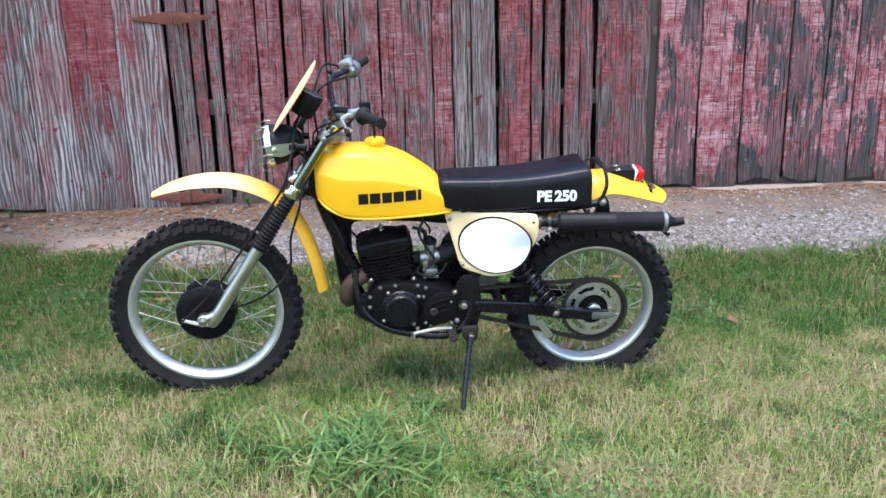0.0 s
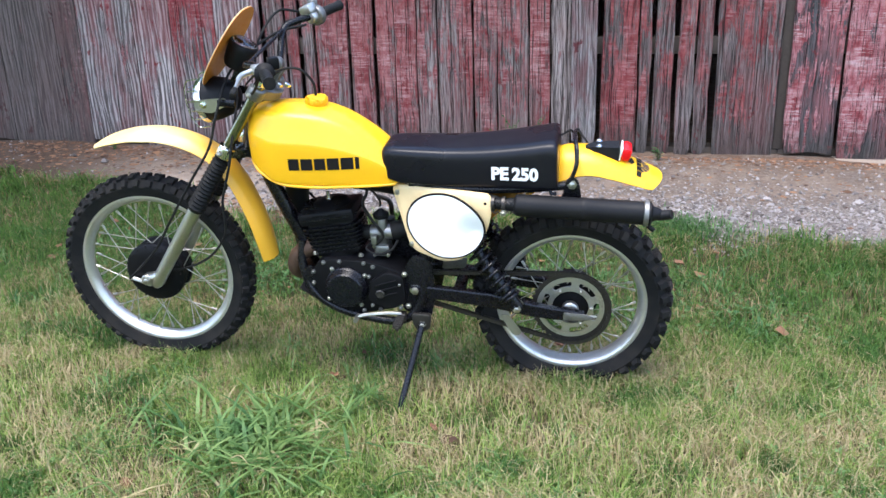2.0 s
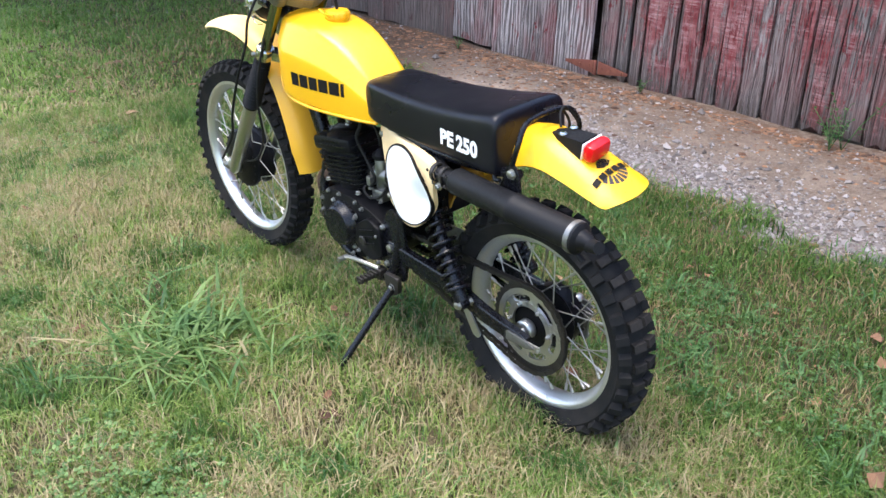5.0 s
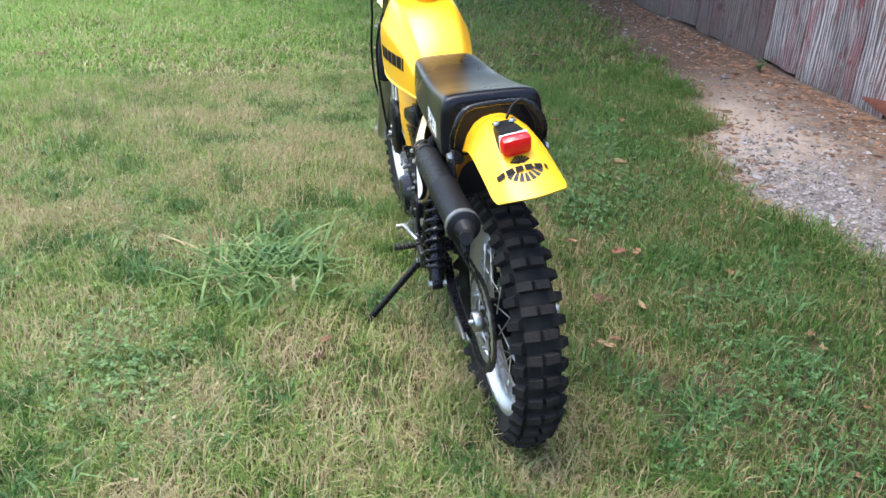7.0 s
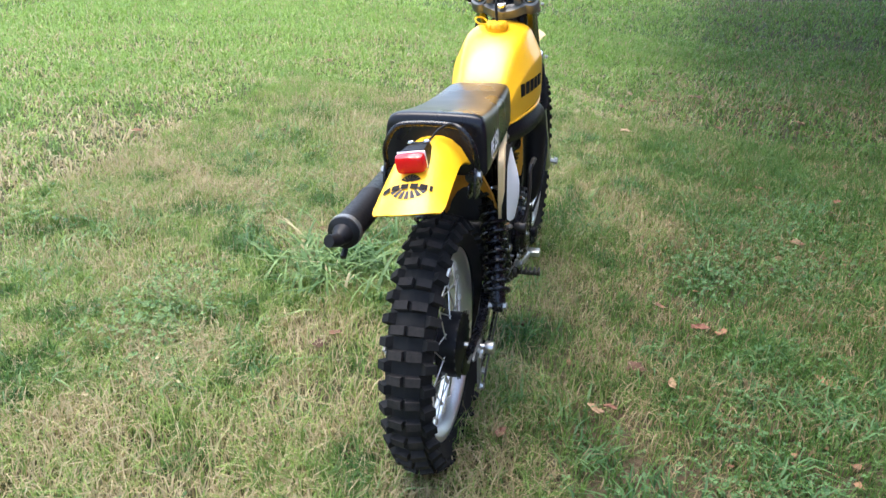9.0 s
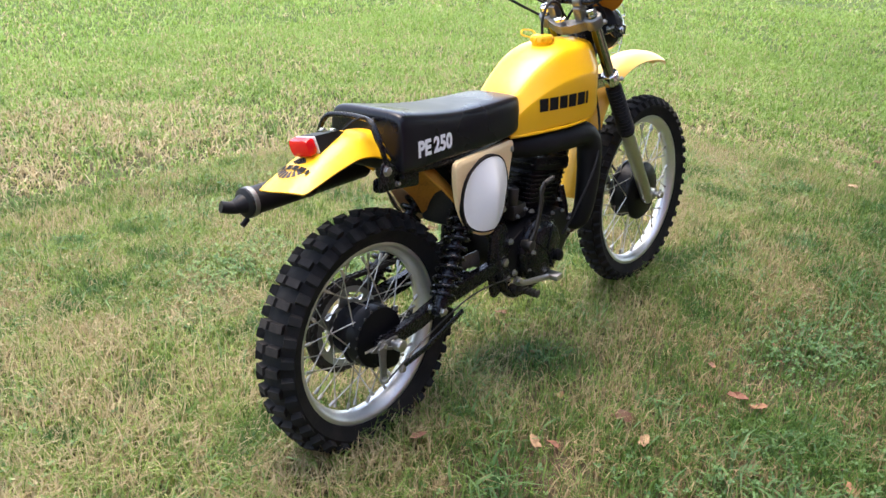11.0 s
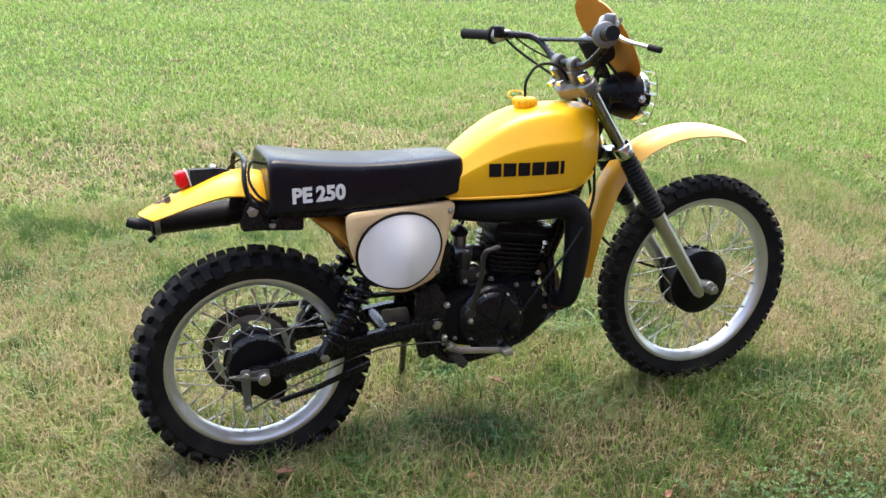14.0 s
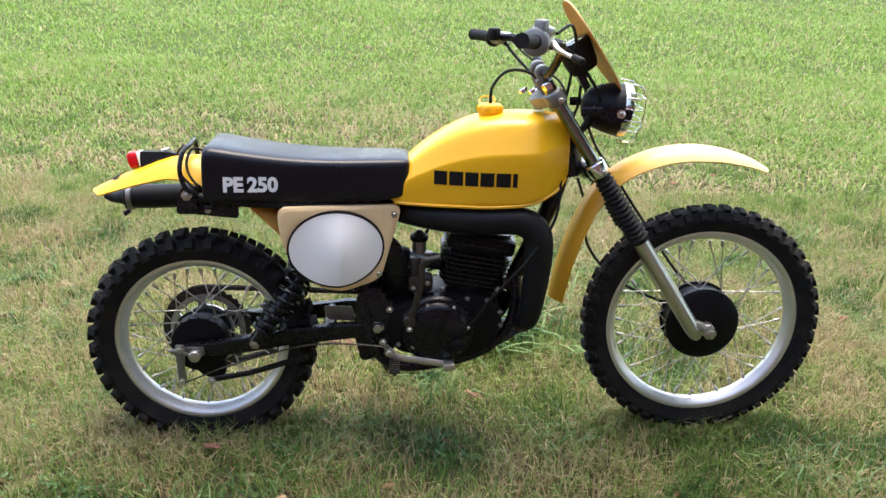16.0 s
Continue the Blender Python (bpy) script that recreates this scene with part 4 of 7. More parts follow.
def shade_tree(x, y, girth, height, crown_r, seed, label):
    """A broad tree: tapered trunk, limbs, a crown of leaf clumps with gaps."""
    tree = tagged(new("tree"), label, "tree")
    z0 = float(earth_z(x, y)) - 0.05
    tree.matrix_basis = pose(x, y, z0)
    r = random.Random(seed)
    bm = bmesh.new()
    line = curve([(0, 0, 0), (0.03, 0.02, 0.4), (0.0, 0.05, height * 0.25), (0.1, 0.0, height * 0.5), (0.15, -0.05, height * 0.8)], 4)
    tube(bm, line, [girth * (1.35 if k == 0 else 1.1 - 0.75 * k / len(line)) for k in range(len(line))], 14)
    part("trunk", bm, bark, tree)
    tips = []
    for k in range(36):
        a, h = 2.4 * k, height * (0.42 + 0.0095 * k)
        reach = crown_r * r.uniform(0.35, 1.0)
        end = Vector((math.cos(a) * reach, math.sin(a) * reach * 0.62 - 1.3, h + r.uniform(0.6, 2.2)))
        bm = bmesh.new()
        line = curve([(0.05, 0, h - 0.2), Vector((math.cos(a), math.sin(a), 0)) * reach * 0.4 + Vector((0, 0, h + 0.35)), end], 4)
        tube(bm, line, [girth * 0.45 * (1 - 0.85 * j / len(line)) for j in range(len(line))], 8)
        part("limb", bm, bark, tree)
        tips.append(end)
    g = np.random.default_rng(seed)
    co, faces = [], []
    for tip in tips + [Vector((0.1, 0, height * 0.95)), Vector((0.8, -0.6, height * 0.88)), Vector((-0.7, 0.7, height * 0.9))]:
        for _ in range(520):
            p = np.array(tip) + g.normal(0, 1, 3) * (0.95, 0.95, 0.45)
            d, u = g.normal(0, 1, 3), g.normal(0, 1, 3)
            d, u = d / np.linalg.norm(d) * 0.15, u / np.linalg.norm(u) * 0.09
            n = len(co)
            co += [(p - d).tolist(), (p + u).tolist(), (p + d).tolist(), (p - u).tolist()]
            faces.append((n, n + 1, n + 2, n + 3))
    me = bpy.data.meshes.new("crown")
    me.from_pydata(co, [], faces)
    me.materials.append(tuft_mat)
    crown = new("crown", me)
    crown.parent = tree


shade_tree(-7.55, 6.42, 0.125, 7.0, 4.3, 91, "leafy shade tree with a thin grey trunk beyond the barn corner")

# second tree added out of view to darken the ground past the corner
shade_tree(-9.2, 7.9, 0.15, 7.5, 4.8, 93, "broad leafy tree added out of view to shade the barn corner")


def shrub(x, y, wide, tall, seed):
    """A low dense shrub: thin stems and many small drooping leaves."""
    r = random.Random(seed)
    bush = tagged(new("shrub"), "dark green leafy shrub in the shade beside the barn corner", "shrub", "shrubs at the barn corner")
    bush.matrix_basis = pose(x, y, float(earth_z(x, y)) - 0.02)
    co, faces = [], []
    for k in range(11):
        a, lean = r.uniform(0, 6.28), r.uniform(0.1, 1.0)
        top = Vector((math.cos(a) * lean * wide, math.sin(a) * lean * wide * 0.8, tall * r.uniform(0.55, 1.0) * (1.1 - 0.4 * lean)))
        bm = bmesh.new()
        tube(bm, curve([(0.03 * math.cos(a), 0.03 * math.sin(a), 0), top * 0.5 + Vector((0, 0, tall * 0.12)), top], 3), [0.008, 0.007, 0.006, 0.005, 0.004, 0.003, 0.002], 5)
        part("stem", bm, bark, bush)
        for _ in range(170):
            t = r.uniform(0.15, 1.05)
            p = top * t + Vector((r.gauss(0, 0.10), r.gauss(0, 0.10), r.gauss(0, 0.07)))
            p.z = max(p.z, 0.03)
            b = r.uniform(0, 6.28)
            d, w = Vector((math.cos(b), math.sin(b), r.uniform(-0.7, 0.3))), Vector((-math.sin(b), math.cos(b), r.uniform(-0.3, 0.3)))
            ln = r.uniform(0.025, 0.06)
            n = len(co)
            co += [tuple(q) for q in (p, p + d * ln * 0.45 + w * ln * 0.32, p + d * ln, p + d * ln * 0.45 - w * ln * 0.32)]
            faces.append((n, n + 1, n + 2, n + 3))
    me = bpy.data.meshes.new("foliage")
    me.from_pydata(co, [], faces)
    me.materials.append(clover_mat)
    foliage = new("foliage", me)
    foliage.parent = bush


for k, (x, y, wide, tall) in enumerate([(-5.4, 6.12, 0.24, 0.42), (-5.9, 6.62, 0.34, 0.7), (-7.0, 6.6, 0.22, 0.28), (-6.5, 7.1, 0.5, 1.0), (-7.4, 7.6, 0.6, 1.1)]):
    shrub(x, y, wide, tall, 70 + k)

# ---- motorcycle: x runs from the front wheel (minus) to the tail, y from its left (minus) to its right ----
bike = tagged(new("motorcycle"), "yellow vintage off-road motorcycle leaning on its side stand on grass", "motorcycle")
bike.matrix_basis = pose(0.992, 3.5035, -0.055, 5.5, 0, 2.5)
RAKE = Vector((0.559, 0, 0.829))
HEAD = Vector((-1.018, 0, 0.845))
STEER = Matrix.Translation(HEAD) @ Matrix.Rotation(radians(-0.5), 4, RAKE) @ Matrix.Translation(-HEAD)
FRONT_AXLE, REAR_AXLE = Vector((-1.437, 0, 0.369)), Vector((0, 0, 0.311))
WHEEL_LINE = Vector((0, 0.010, 0))


def bolt(parent, at, r=0.007, out=1, material=None, name="bolt", m=None, axis="y", tall=0.008):
    """A hexagonal head on a washer."""
    bm = bmesh.new()
    x, y, z = at
    prof = [(r * 1.5, 0), (r * 1.5, 0.0015 * out), (r, 0.002 * out), (r, tall * out), (r * 0.75, (tall + 0.0015) * out)]
    lathe(bm, prof, 6, at, axis)
    return part(name, bm, material or steel, parent, at=m)


def tread_rubber(reach):
    """Black rubber, dusty brown-grey where the block tops meet the ground."""
    n = Nodes("dusty_tread_rubber", 0.8, spec=0.16)
    m = n.vec("MULTIPLY", n.obj, (1.0, 0.0, 1.0))
    d = n.add("ShaderNodeVectorMath")
    d.operation = "LENGTH"
    n.put(d.inputs[0], m)
    fine, big = n.noise(n.obj, 90, 4, 0.7), n.noise(n.obj, 14, 4)
    side = n.mix(n.math("MULTIPLY", n.ramp(big, 0.4, 0.7), 0.5), (0.010, 0.010, 0.010), (0.030, 0.026, 0.022))
    dust = n.math("MULTIPLY", n.ramp(n.math("ADD", d.outputs["Value"], n.math("MULTIPLY", n.math("SUBTRACT", big, 0.5), 0.012)), reach + 0.004, reach + 0.013), n.ramp(fine, 0.3, 0.6, 0.35, 1.0))
    n.set("Base Color", n.mix(n.math("MULTIPLY", dust, 0.85), side, (0.030, 0.026, 0.023)))
    n.bump(fine, 0.25, 0.004)
    return n.m


def tyre(parent, rim_r, centre_r, out_r, lat_r, rows, height):
    """A moulded knobbly tyre: paired centre blocks, shoulder blocks set half a step on, ribbed side walls."""
    steps = [0.0, 0.045, 0.40, 0.445, 0.535, 0.90]
    centre_on, shoulder_on = [0, 1, 1, 0, 0, 0], [0, 0, 0, 0, 1, 1]
    shoulder_on[0] = 0
    # cross angle, which block it belongs to, share of the height
    half = [(0.045, "c", 0.25), (0.075, "c", 1), (0.56, "c", 1), (0.60, "c", 0), (0.66, "s", 0), (0.71, "s", 1), (1.22, "s", 1), (1.30, "s", 0.1), (1.42, "n", 0.06), (1.46, "n", 0), (1.75, "n", 0), (2.0, "n", 0), (2.25, "n", 0)]
    cross = [(-p, k, h) for p, k, h in reversed(half)] + half
    bm = bmesh.new()
    r = random.Random(rows)
    rings = []
    for row in range(rows):
        wear = r.uniform(0.85, 1.0)
        for i, f in enumerate(steps):
            w = 2 * math.pi * (row + f) / rows
            ring = []
            for psi, kind, share in cross:
                on = {"c": centre_on[i], "s": shoulder_on[i], "n": 1}[kind]
                up = height * share * on * wear
                cp, sp = math.cos(psi), math.sin(psi)
                rad = rim_r + 0.008 if abs(psi) > 2.2 else max(rim_r, centre_r + (out_r + up) * cp)
                y = (lat_r + up) * sp * (1.0 if abs(psi) < 1.6 else 0.9)
                ring.append((rad * math.cos(w), y, rad * math.sin(w)))
            rings.append(ring)
    vs = [[bm.verts.new(q) for q in ring] for ring in rings]
    for p, q in zip(vs, vs[1:] + vs[:1]):
        bridge(bm, p, q, True)
    bmesh.ops.recalc_face_normals(bm, faces=bm.faces)
    part("tyre", bm, tread_rubber(out_r + centre_r), parent, "knobbly black off-road tyre", angle=28)


def rim(parent, r, w):
    bm = bmesh.new()
    prof = [(r + 0.004, w), (r + 0.004, w * 0.9), (r - 0.004, w * 0.82), (r - 0.013, w * 0.55), (r - 0.022, w * 0.3), (r - 0.022, -w * 0.3), (r - 0.013, -w * 0.55), (r - 0.004, -w * 0.82), (r + 0.004, -w * 0.9), (r + 0.004, -w)]
    prof += [(r - 0.004, -w * 1.04), (r - 0.010, -w * 0.95), (r - 0.015, -w * 0.72), (r - 0.022, -w * 0.42), (r - 0.0265, 0), (r - 0.022, w * 0.42), (r - 0.015, w * 0.72), (r - 0.010, w * 0.95), (r - 0.004, w * 1.04)]
    lathe(bm, prof, 72, closed=True)
    part("rim", bm, rim_alloy, parent, "scuffed silver aluminium wheel rim", angle=50)


def spokes(parent, hub_r, hub_y, rim_r, count, cross):
    """Laced wire spokes with nipples; alike spokes share their mesh."""
    kinds = []
    for side in (-1, 1):
        for way in (-1, 1):
            bm = bmesh.new()
            a = Vector((hub_r * math.cos(way * cross), side * hub_y, hub_r * math.sin(way * cross)))
            b = Vector((rim_r, side * 0.006, 0))
            tube(bm, [a, b], 0.0018, 6)
            d = (b - a).normalized()
            tube(bm, [b - d * 0.018, b], 0.0045, 6)
            me = bpy.data.meshes.new("spoke")
            smooth(bm)
            bm.to_mesh(me)
            bm.free()
            me.materials.append(spoke_steel)
            kinds.append(me)
    for k in range(count):
        ob = new("spoke", kinds[[0, 2, 1, 3][k % 4]])
        ob.parent = parent
        ob.matrix_basis = Matrix.Rotation(2 * math.pi * k / count, 4, "Y")


def front_wheel():
    w = new("front_wheel")
    w.parent, w.matrix_basis = bike, STEER @ Matrix.Translation(FRONT_AXLE + WHEEL_LINE)
    tyre(w, 0.272, 0.309, 0.032, 0.041, 46, 0.0115)
    rim(w, 0.277, 0.026)
    spokes(w, 0.095, 0.028, 0.246, 36, 0.62)
    bm = bmesh.new()
    lathe(bm, [(0.02, -0.052), (0.06, -0.052), (0.098, -0.047), (0.106, -0.040), (0.108, -0.03), (0.100, -0.026), (0.098, 0.012), (0.106, 0.018), (0.107, 0.032), (0.098, 0.040), (0.05, 0.048), (0.02, 0.05)], 48)
    hub = part("hub", bm, black_case, w, "black drum brake hub")
    for k in range(18):
        a = 2 * math.pi * k / 18
        bm = bmesh.new()
        lathe(bm, [(0.0035, 0.0), (0.0035, -0.003)], 6, (0.099 * math.cos(a), -0.046, 0.099 * math.sin(a)))
        part("rivet", bm, black_matt, hub)
    bm = bmesh.new()
    rod(bm, (0, -0.105, 0), (0, 0.11, 0), 0.009, 12, 0.002)
    part("axle", bm, steel, w)
    bolt(w, (0, 0.103, 0), 0.013, 1, steel, "axle_nut", tall=0.012)
    bm = bmesh.new()
    tube(bm, [(0.012, -0.062, -0.035), (-0.03, -0.064, -0.03), (-0.082, -0.066, -0.012)], [0.010, 0.008, 0.007], 8)
    part("brake_arm", bm, alloy, w, "bare aluminium brake arm")
    bm = bmesh.new()
    lathe(bm, [(0.002, -0.075), (0.010, -0.074), (0.012, -0.05)], 12, (-0.012, 0, -0.03))
    part("brake_cam", bm, alloy, w)


def rear_wheel():
    w = new("rear_wheel")
    w.parent, w.matrix_basis = bike, Matrix.Translation(REAR_AXLE + WHEEL_LINE)
    tyre(w, 0.236, 0.272, 0.0370, 0.054, 36, 0.0185)
    rim(w, 0.240, 0.032)
    spokes(w, 0.075, 0.036, 0.208, 36, 0.7)
    bm = bmesh.new()
    lathe(bm, [(0.02, -0.05), (0.06, -0.05), (0.068, -0.044), (0.055, -0.03), (0.05, 0.0), (0.088, 0.012), (0.082, 0.02), (0.082, 0.052), (0.08, 0.06), (0.03, 0.066), (0.02, 0.066)], 48)
    hub = part("hub", bm, black_case, w, "black rear drum hub")
    for k in range(20):
        a = 2 * math.pi * k / 20
        bm = bmesh.new()
        lathe(bm, [(0.004, 0.0), (0.004, 0.003)], 6, (0.083 * math.cos(a), 0.058, 0.083 * math.sin(a)))
        part("rivet", bm, dark_steel, hub)
    # sprocket: toothed ring, slotted web
    y0, y1 = -0.060, -0.055
    bm = bmesh.new()
    n = 144
    tooth = [0.121, 0.1265, 0.1265, 0.121]
    ring = lambda r, y: [(r * math.cos(2 * math.pi * k / n), y, r * math.sin(2 * math.pi * k / n)) for k in range(n)]
    teeth = lambda y: [(tooth[k % 4] * math.cos(2 * math.pi * k / n), y, tooth[k % 4] * math.sin(2 * math.pi * k / n)) for k in range(n)]
    vs = loft(bm, [ring(0.108, y0), teeth(y0), teeth(y1), ring(0.108, y1)], True, False)
    bridge(bm, vs[-1], vs[0])
    bmesh.ops.recalc_face_normals(bm, faces=bm.faces)
    part("sprocket_teeth", bm, dark_steel, w, "oily dark sprocket teeth")
    bm = bmesh.new()
    for r0, r1 in ((0.092, 0.1082), (0.058, 0.074)):
        lathe(bm, [(r0, y0 - 0.001), (r1, y0 - 0.001), (r1, y1 + 0.001), (r0, y1 + 0.001)], 72, closed=True)
    for k in range(6):
        a0 = 2 * math.pi * k / 6 + 0.35
        pts = []
        for r, da in ((0.0735, -0.2), (0.083, -0.13), (0.0925, -0.17), (0.0925, 0.17), (0.083, 0.13), (0.0735, 0.2)):
            pts.append((r * math.cos(a0 + da), r * math.sin(a0 + da)))
        plate(bm, pts, y0 - 0.0005, y1 + 0.0005)
    bmesh.ops.recalc_face_normals(bm, faces=bm.faces)
    sp = part("sprocket", bm, alloy, w, "slotted bare aluminium rear sprocket")
    for k in range(6):
        a = 2 * math.pi * k / 6
        bolt(sp, (0.066 * math.cos(a), y0 - 0.001, 0.066 * math.sin(a)), 0.005, -1)
    bm = bmesh.new()
    rod(bm, (0, -0.118, 0), (0, 0.135, 0), 0.0085, 12, 0.002)
    part("axle", bm, steel, w)
    bm = bmesh.new()
    rod(bm, (0, -0.085, 0), (0, -0.06, 0), 0.027, 20, 0.004)
    part("spacer", bm, alloy, w)
    bolt(w, (0, -0.108, 0), 0.013, -1, steel, "axle_nut", tall=0.012)
    bm = bmesh.new()
    rod(bm, (0, 0.118, 0), (0, 0.142, 0), 0.016, 16, 0.003)
    part("axle_nut", bm, steel, w)


front_wheel()
rear_wheel()


# ---- fork, yokes, bars: built straight ahead, then turned with the steering ----
def fork_point(z, y=0.0, ahead=0.0):
    """A point on the fork's line at a height; ahead: metres square to it, towards the front."""
    return Vector((-1.075 + (z - 0.845) * 0.6745 - ahead * 0.829, y, z + ahead * 0.559))


def fork():
    for s, side in ((-0.082, "left"), (0.082, "right")):
        bm = bmesh.new()
        a, b = fork_point(0.352, s), fork_point(0.655, s)
        d = (b - a).normalized()
        tube(bm, [a - d * 0.012, a, a + d * 0.02, a + d * 0.06, b], [0.012, 0.019, 0.0225, 0.0225, 0.0225], 20)
        lug = Vector((FRONT_AXLE.x, s, FRONT_AXLE.z))
        rod(bm, lug - Vector((0, 0.016, 0)), lug + Vector((0, 0.016, 0)), 0.02, 16, 0.003)
        tube(bm, [fork_point(0.385, s), lug], [0.02, 0.017], 12)
        part("fork_leg", bm, fork_alloy, bike, "satin aluminium lower fork leg", STEER)
        bm = bmesh.new()
        rod(bm, fork_point(0.64, s), fork_point(1.045, s), 0.0175, 18)
        part("stanchion", bm, stanchion_metal, bike, "weathered chrome fork tube", STEER)
        bm = bmesh.new()
        a, b = fork_point(0.632, s), fork_point(0.812, s)
        pts, rs, n = [], [], 30
        for k in range(n + 1):
            t = k / n
            pts.append(a.lerp(b, t))
            rs.append(0.031 - 0.004 * t - (0.0065 if k % 2 else 0.0))
        rs[0] = rs[-1] = 0.025
        tube(bm, pts, rs, 20)
        part("fork_boot", bm, soft_rubber, bike, "black ribbed rubber fork boot", STEER, angle=75)
        bm = bmesh.new()
        rod(bm, fork_point(1.038, s), fork_point(1.062, s), 0.0165, 6, 0.003)
        part("fork_cap", bm, chrome, bike, "", STEER)
        bolt(bike, tuple(lug + Vector((0, 0.016 if s > 0 else -0.016, 0))), 0.010, 1 if s > 0 else -1, steel, "nut", STEER)
    for z, mat, hgt in ((0.835, chrome, 0.042), (1.022, dull_alloy, 0.038)):
        bm = bmesh.new()
        for s in (-0.082, 0.082):
            c = fork_point(z, s)
            rod(bm, c - RAKE * hgt / 2, c + RAKE * hgt / 2, 0.0275, 20, 0.004)
        c = fork_point(z)
        back = Vector((0.829, 0, -0.559)) * 0.04
        half = RAKE * hgt * 0.4
        fwd = Vector((-0.829, 0, 0.559))
        for s in (-1, 1):
            rings = []
            for y, k in ((0.08, 0.0), (0.06, 0.35), (0.03, 0.8), (0.0, 1.0)):
                o = c + back * k + Vector((0, y * s, 0))
                rings.append([o + half + fwd * 0.017, o + half - fwd * 0.017, o - half - fwd * 0.017, o - half + fwd * 0.017])
            loft(bm, rings)
        bmesh.ops.recalc_face_normals(bm, faces=bm.faces)
        y = part("lower_yoke" if z < 0.9 else "upper_yoke", bm, mat, bike, "cast fork yoke", STEER, angle=40)
        for s in (-0.115, 0.115):
            bolt(y, (c.x - 0.01, s * 0.98, c.z), 0.006, 1 if s > 0 else -1)
    bm = bmesh.new()
    for dx in (-0.013, 0.013):
        rod(bm, HEAD + RAKE * 0.215 + Vector((dx, 0, 0)), HEAD + RAKE * 0.225 + Vector((dx, 0, 0)), 0.012, 6, 0.001)
    part("stem_nut", bm, chrome, bike, "", STEER)


fork()

# the bar's points on its right and left, in the motorcycle's axes with the steering turned
BAR_RIGHT = {0.19: (-0.945, 0.19, 1.158), 0.235: (-0.912, 0.235, 1.177), 0.30: (-0.862, 0.30, 1.183), 0.405: (-0.816, 0.405, 1.195)}
BAR_LEFT = {0.19: (-0.928, -0.19, 1.133), 0.235: (-0.887, -0.235, 1.143), 0.30: (-0.832, -0.30, 1.138), 0.405: (-0.780, -0.405, 1.136)}
BAR_MIDDLE = {0.0: (-0.925, 0, 1.082), 0.05: (-0.925, 0.05, 1.082), 0.10: (-0.935, 0.10, 1.088)}


def BAR(k, s=1):
    if k in BAR_MIDDLE:
        return both(Vector(BAR_MIDDLE[k]), s)
    return STEER.inverted() @ Vector((BAR_RIGHT if s > 0 else BAR_LEFT)[k])


def both(p, s):
    return Vector((p.x, p.y * s, p.z))


def handlebar():
    bm = bmesh.new()
    keys = [0.405, 0.30, 0.235, 0.19, 0.10, 0.05, 0.0]
    line = [BAR(k, -1) for k in keys] + [BAR(k) for k in keys[-2::-1]]
    tube(bm, curve(line, 5), 0.011, 14)
    bar = part("handlebar", bm, black_paint, bike, "black braced steel handlebar", STEER)
    bm = bmesh.new()
    rod(bm, BAR(0.19, -1), BAR(0.19), 0.0062, 10)
    part("crossbar", bm, black_paint, bar)
    for s in (-0.045, 0.045):
        bm = bmesh.new()
        c = Vector((-0.925, s, 1.082))
        rod(bm, c - Vector((0, 0.014, 0)), c + Vector((0, 0.014, 0)), 0.021, 14, 0.003)
        block(bm, (0.042, 0.026, 0.05), (-0.937, s, 1.05), (0, 33, 0), 0.005)
        part("bar_clamp", bm, dull_alloy, bar, "aluminium handlebar clamp")
    for s in (-1, 1):
        a, b = BAR(0.30, s), BAR(0.405, s)
        d = (b - a).normalized()
        bm = bmesh.new()
        a2 = a - d * 0.002
        n = 17
        pts = [a2 + d * (0.122 * k / n) for k in range(n + 1)]
        rs = [0.028, 0.028, 0.0165] + [0.0165 if k % 2 else 0.0147 for k in range(n - 4)] + [0.017, 0.0175]
        tube(bm, pts, rs, 18)
        part("grip", bm, soft_rubber, bar, "black ribbed rubber grip", angle=70)
        # control clamp and lever
        bm = bmesh.new()
        c = a - d * 0.02
        rod(bm, c - d * 0.017, c + d * 0.017, 0.02, 14, 0.003)
        block(bm, (0.03, 0.03, 0.026), tuple(c + Vector((-0.02, -0.004 * s, 0.004))), (0, 0, -38 * s), 0.005)
        part("lever_perch", bm, alloy, bar, "bare aluminium lever perch")
        bm = bmesh.new()
        p0 = c + Vector((-0.035, 0.0, 0.0))
        p1 = p0 + Vector((-0.022, 0.03 * s, -0.008))
        p2 = p0 + Vector((-0.012, 0.085 * s, -0.018))
        p3 = p0 + Vector((-0.004, 0.135 * s, -0.028))
        if s > 0:
            p1, p2, p3 = (STEER.inverted() @ Vector(q) for q in ((-0.912, 0.315, 1.168), (-0.925, 0.36, 1.162), (-0.948, 0.407, 1.154)))
        tube(bm, curve([p0, p1, p2, p3], 5), [0.0085] * 8 + [0.0065] * 8, 10, flat=0.75)
        part("lever", bm, alloy, bar, "bare aluminium hand lever")
        bm = bmesh.new()
        e = (p3 - p2).normalized()
        rod(bm, p3 - e * 0.03, p3 + e * 0.008, 0.0085, 10, 0.003)
        part("lever_sleeve", bm, soft_rubber, bar, "black rubber lever tip")
    # throttle housing on the right, switch on the left
    a, d = BAR(0.30), (BAR(0.405) - BAR(0.30)).normalized()
    bm = bmesh.new()
    rod(bm, a - d * 0.015, a + d * 0.012, 0.033, 24, 0.005)
    block(bm, (0.03, 0.026, 0.05), tuple(a + Vector((-0.012, -0.002, 0.026))), (0, 0, -38), 0.006)
    part("throttle_housing", bm, dull_alloy, bar, "dull silver throttle housing")
    bm = bmesh.new()
    block(bm, (0.05, 0.04, 0.03), tuple(a + Vector((-0.022, -0.026, 0.024))), (10, -20, -25), 0.008)
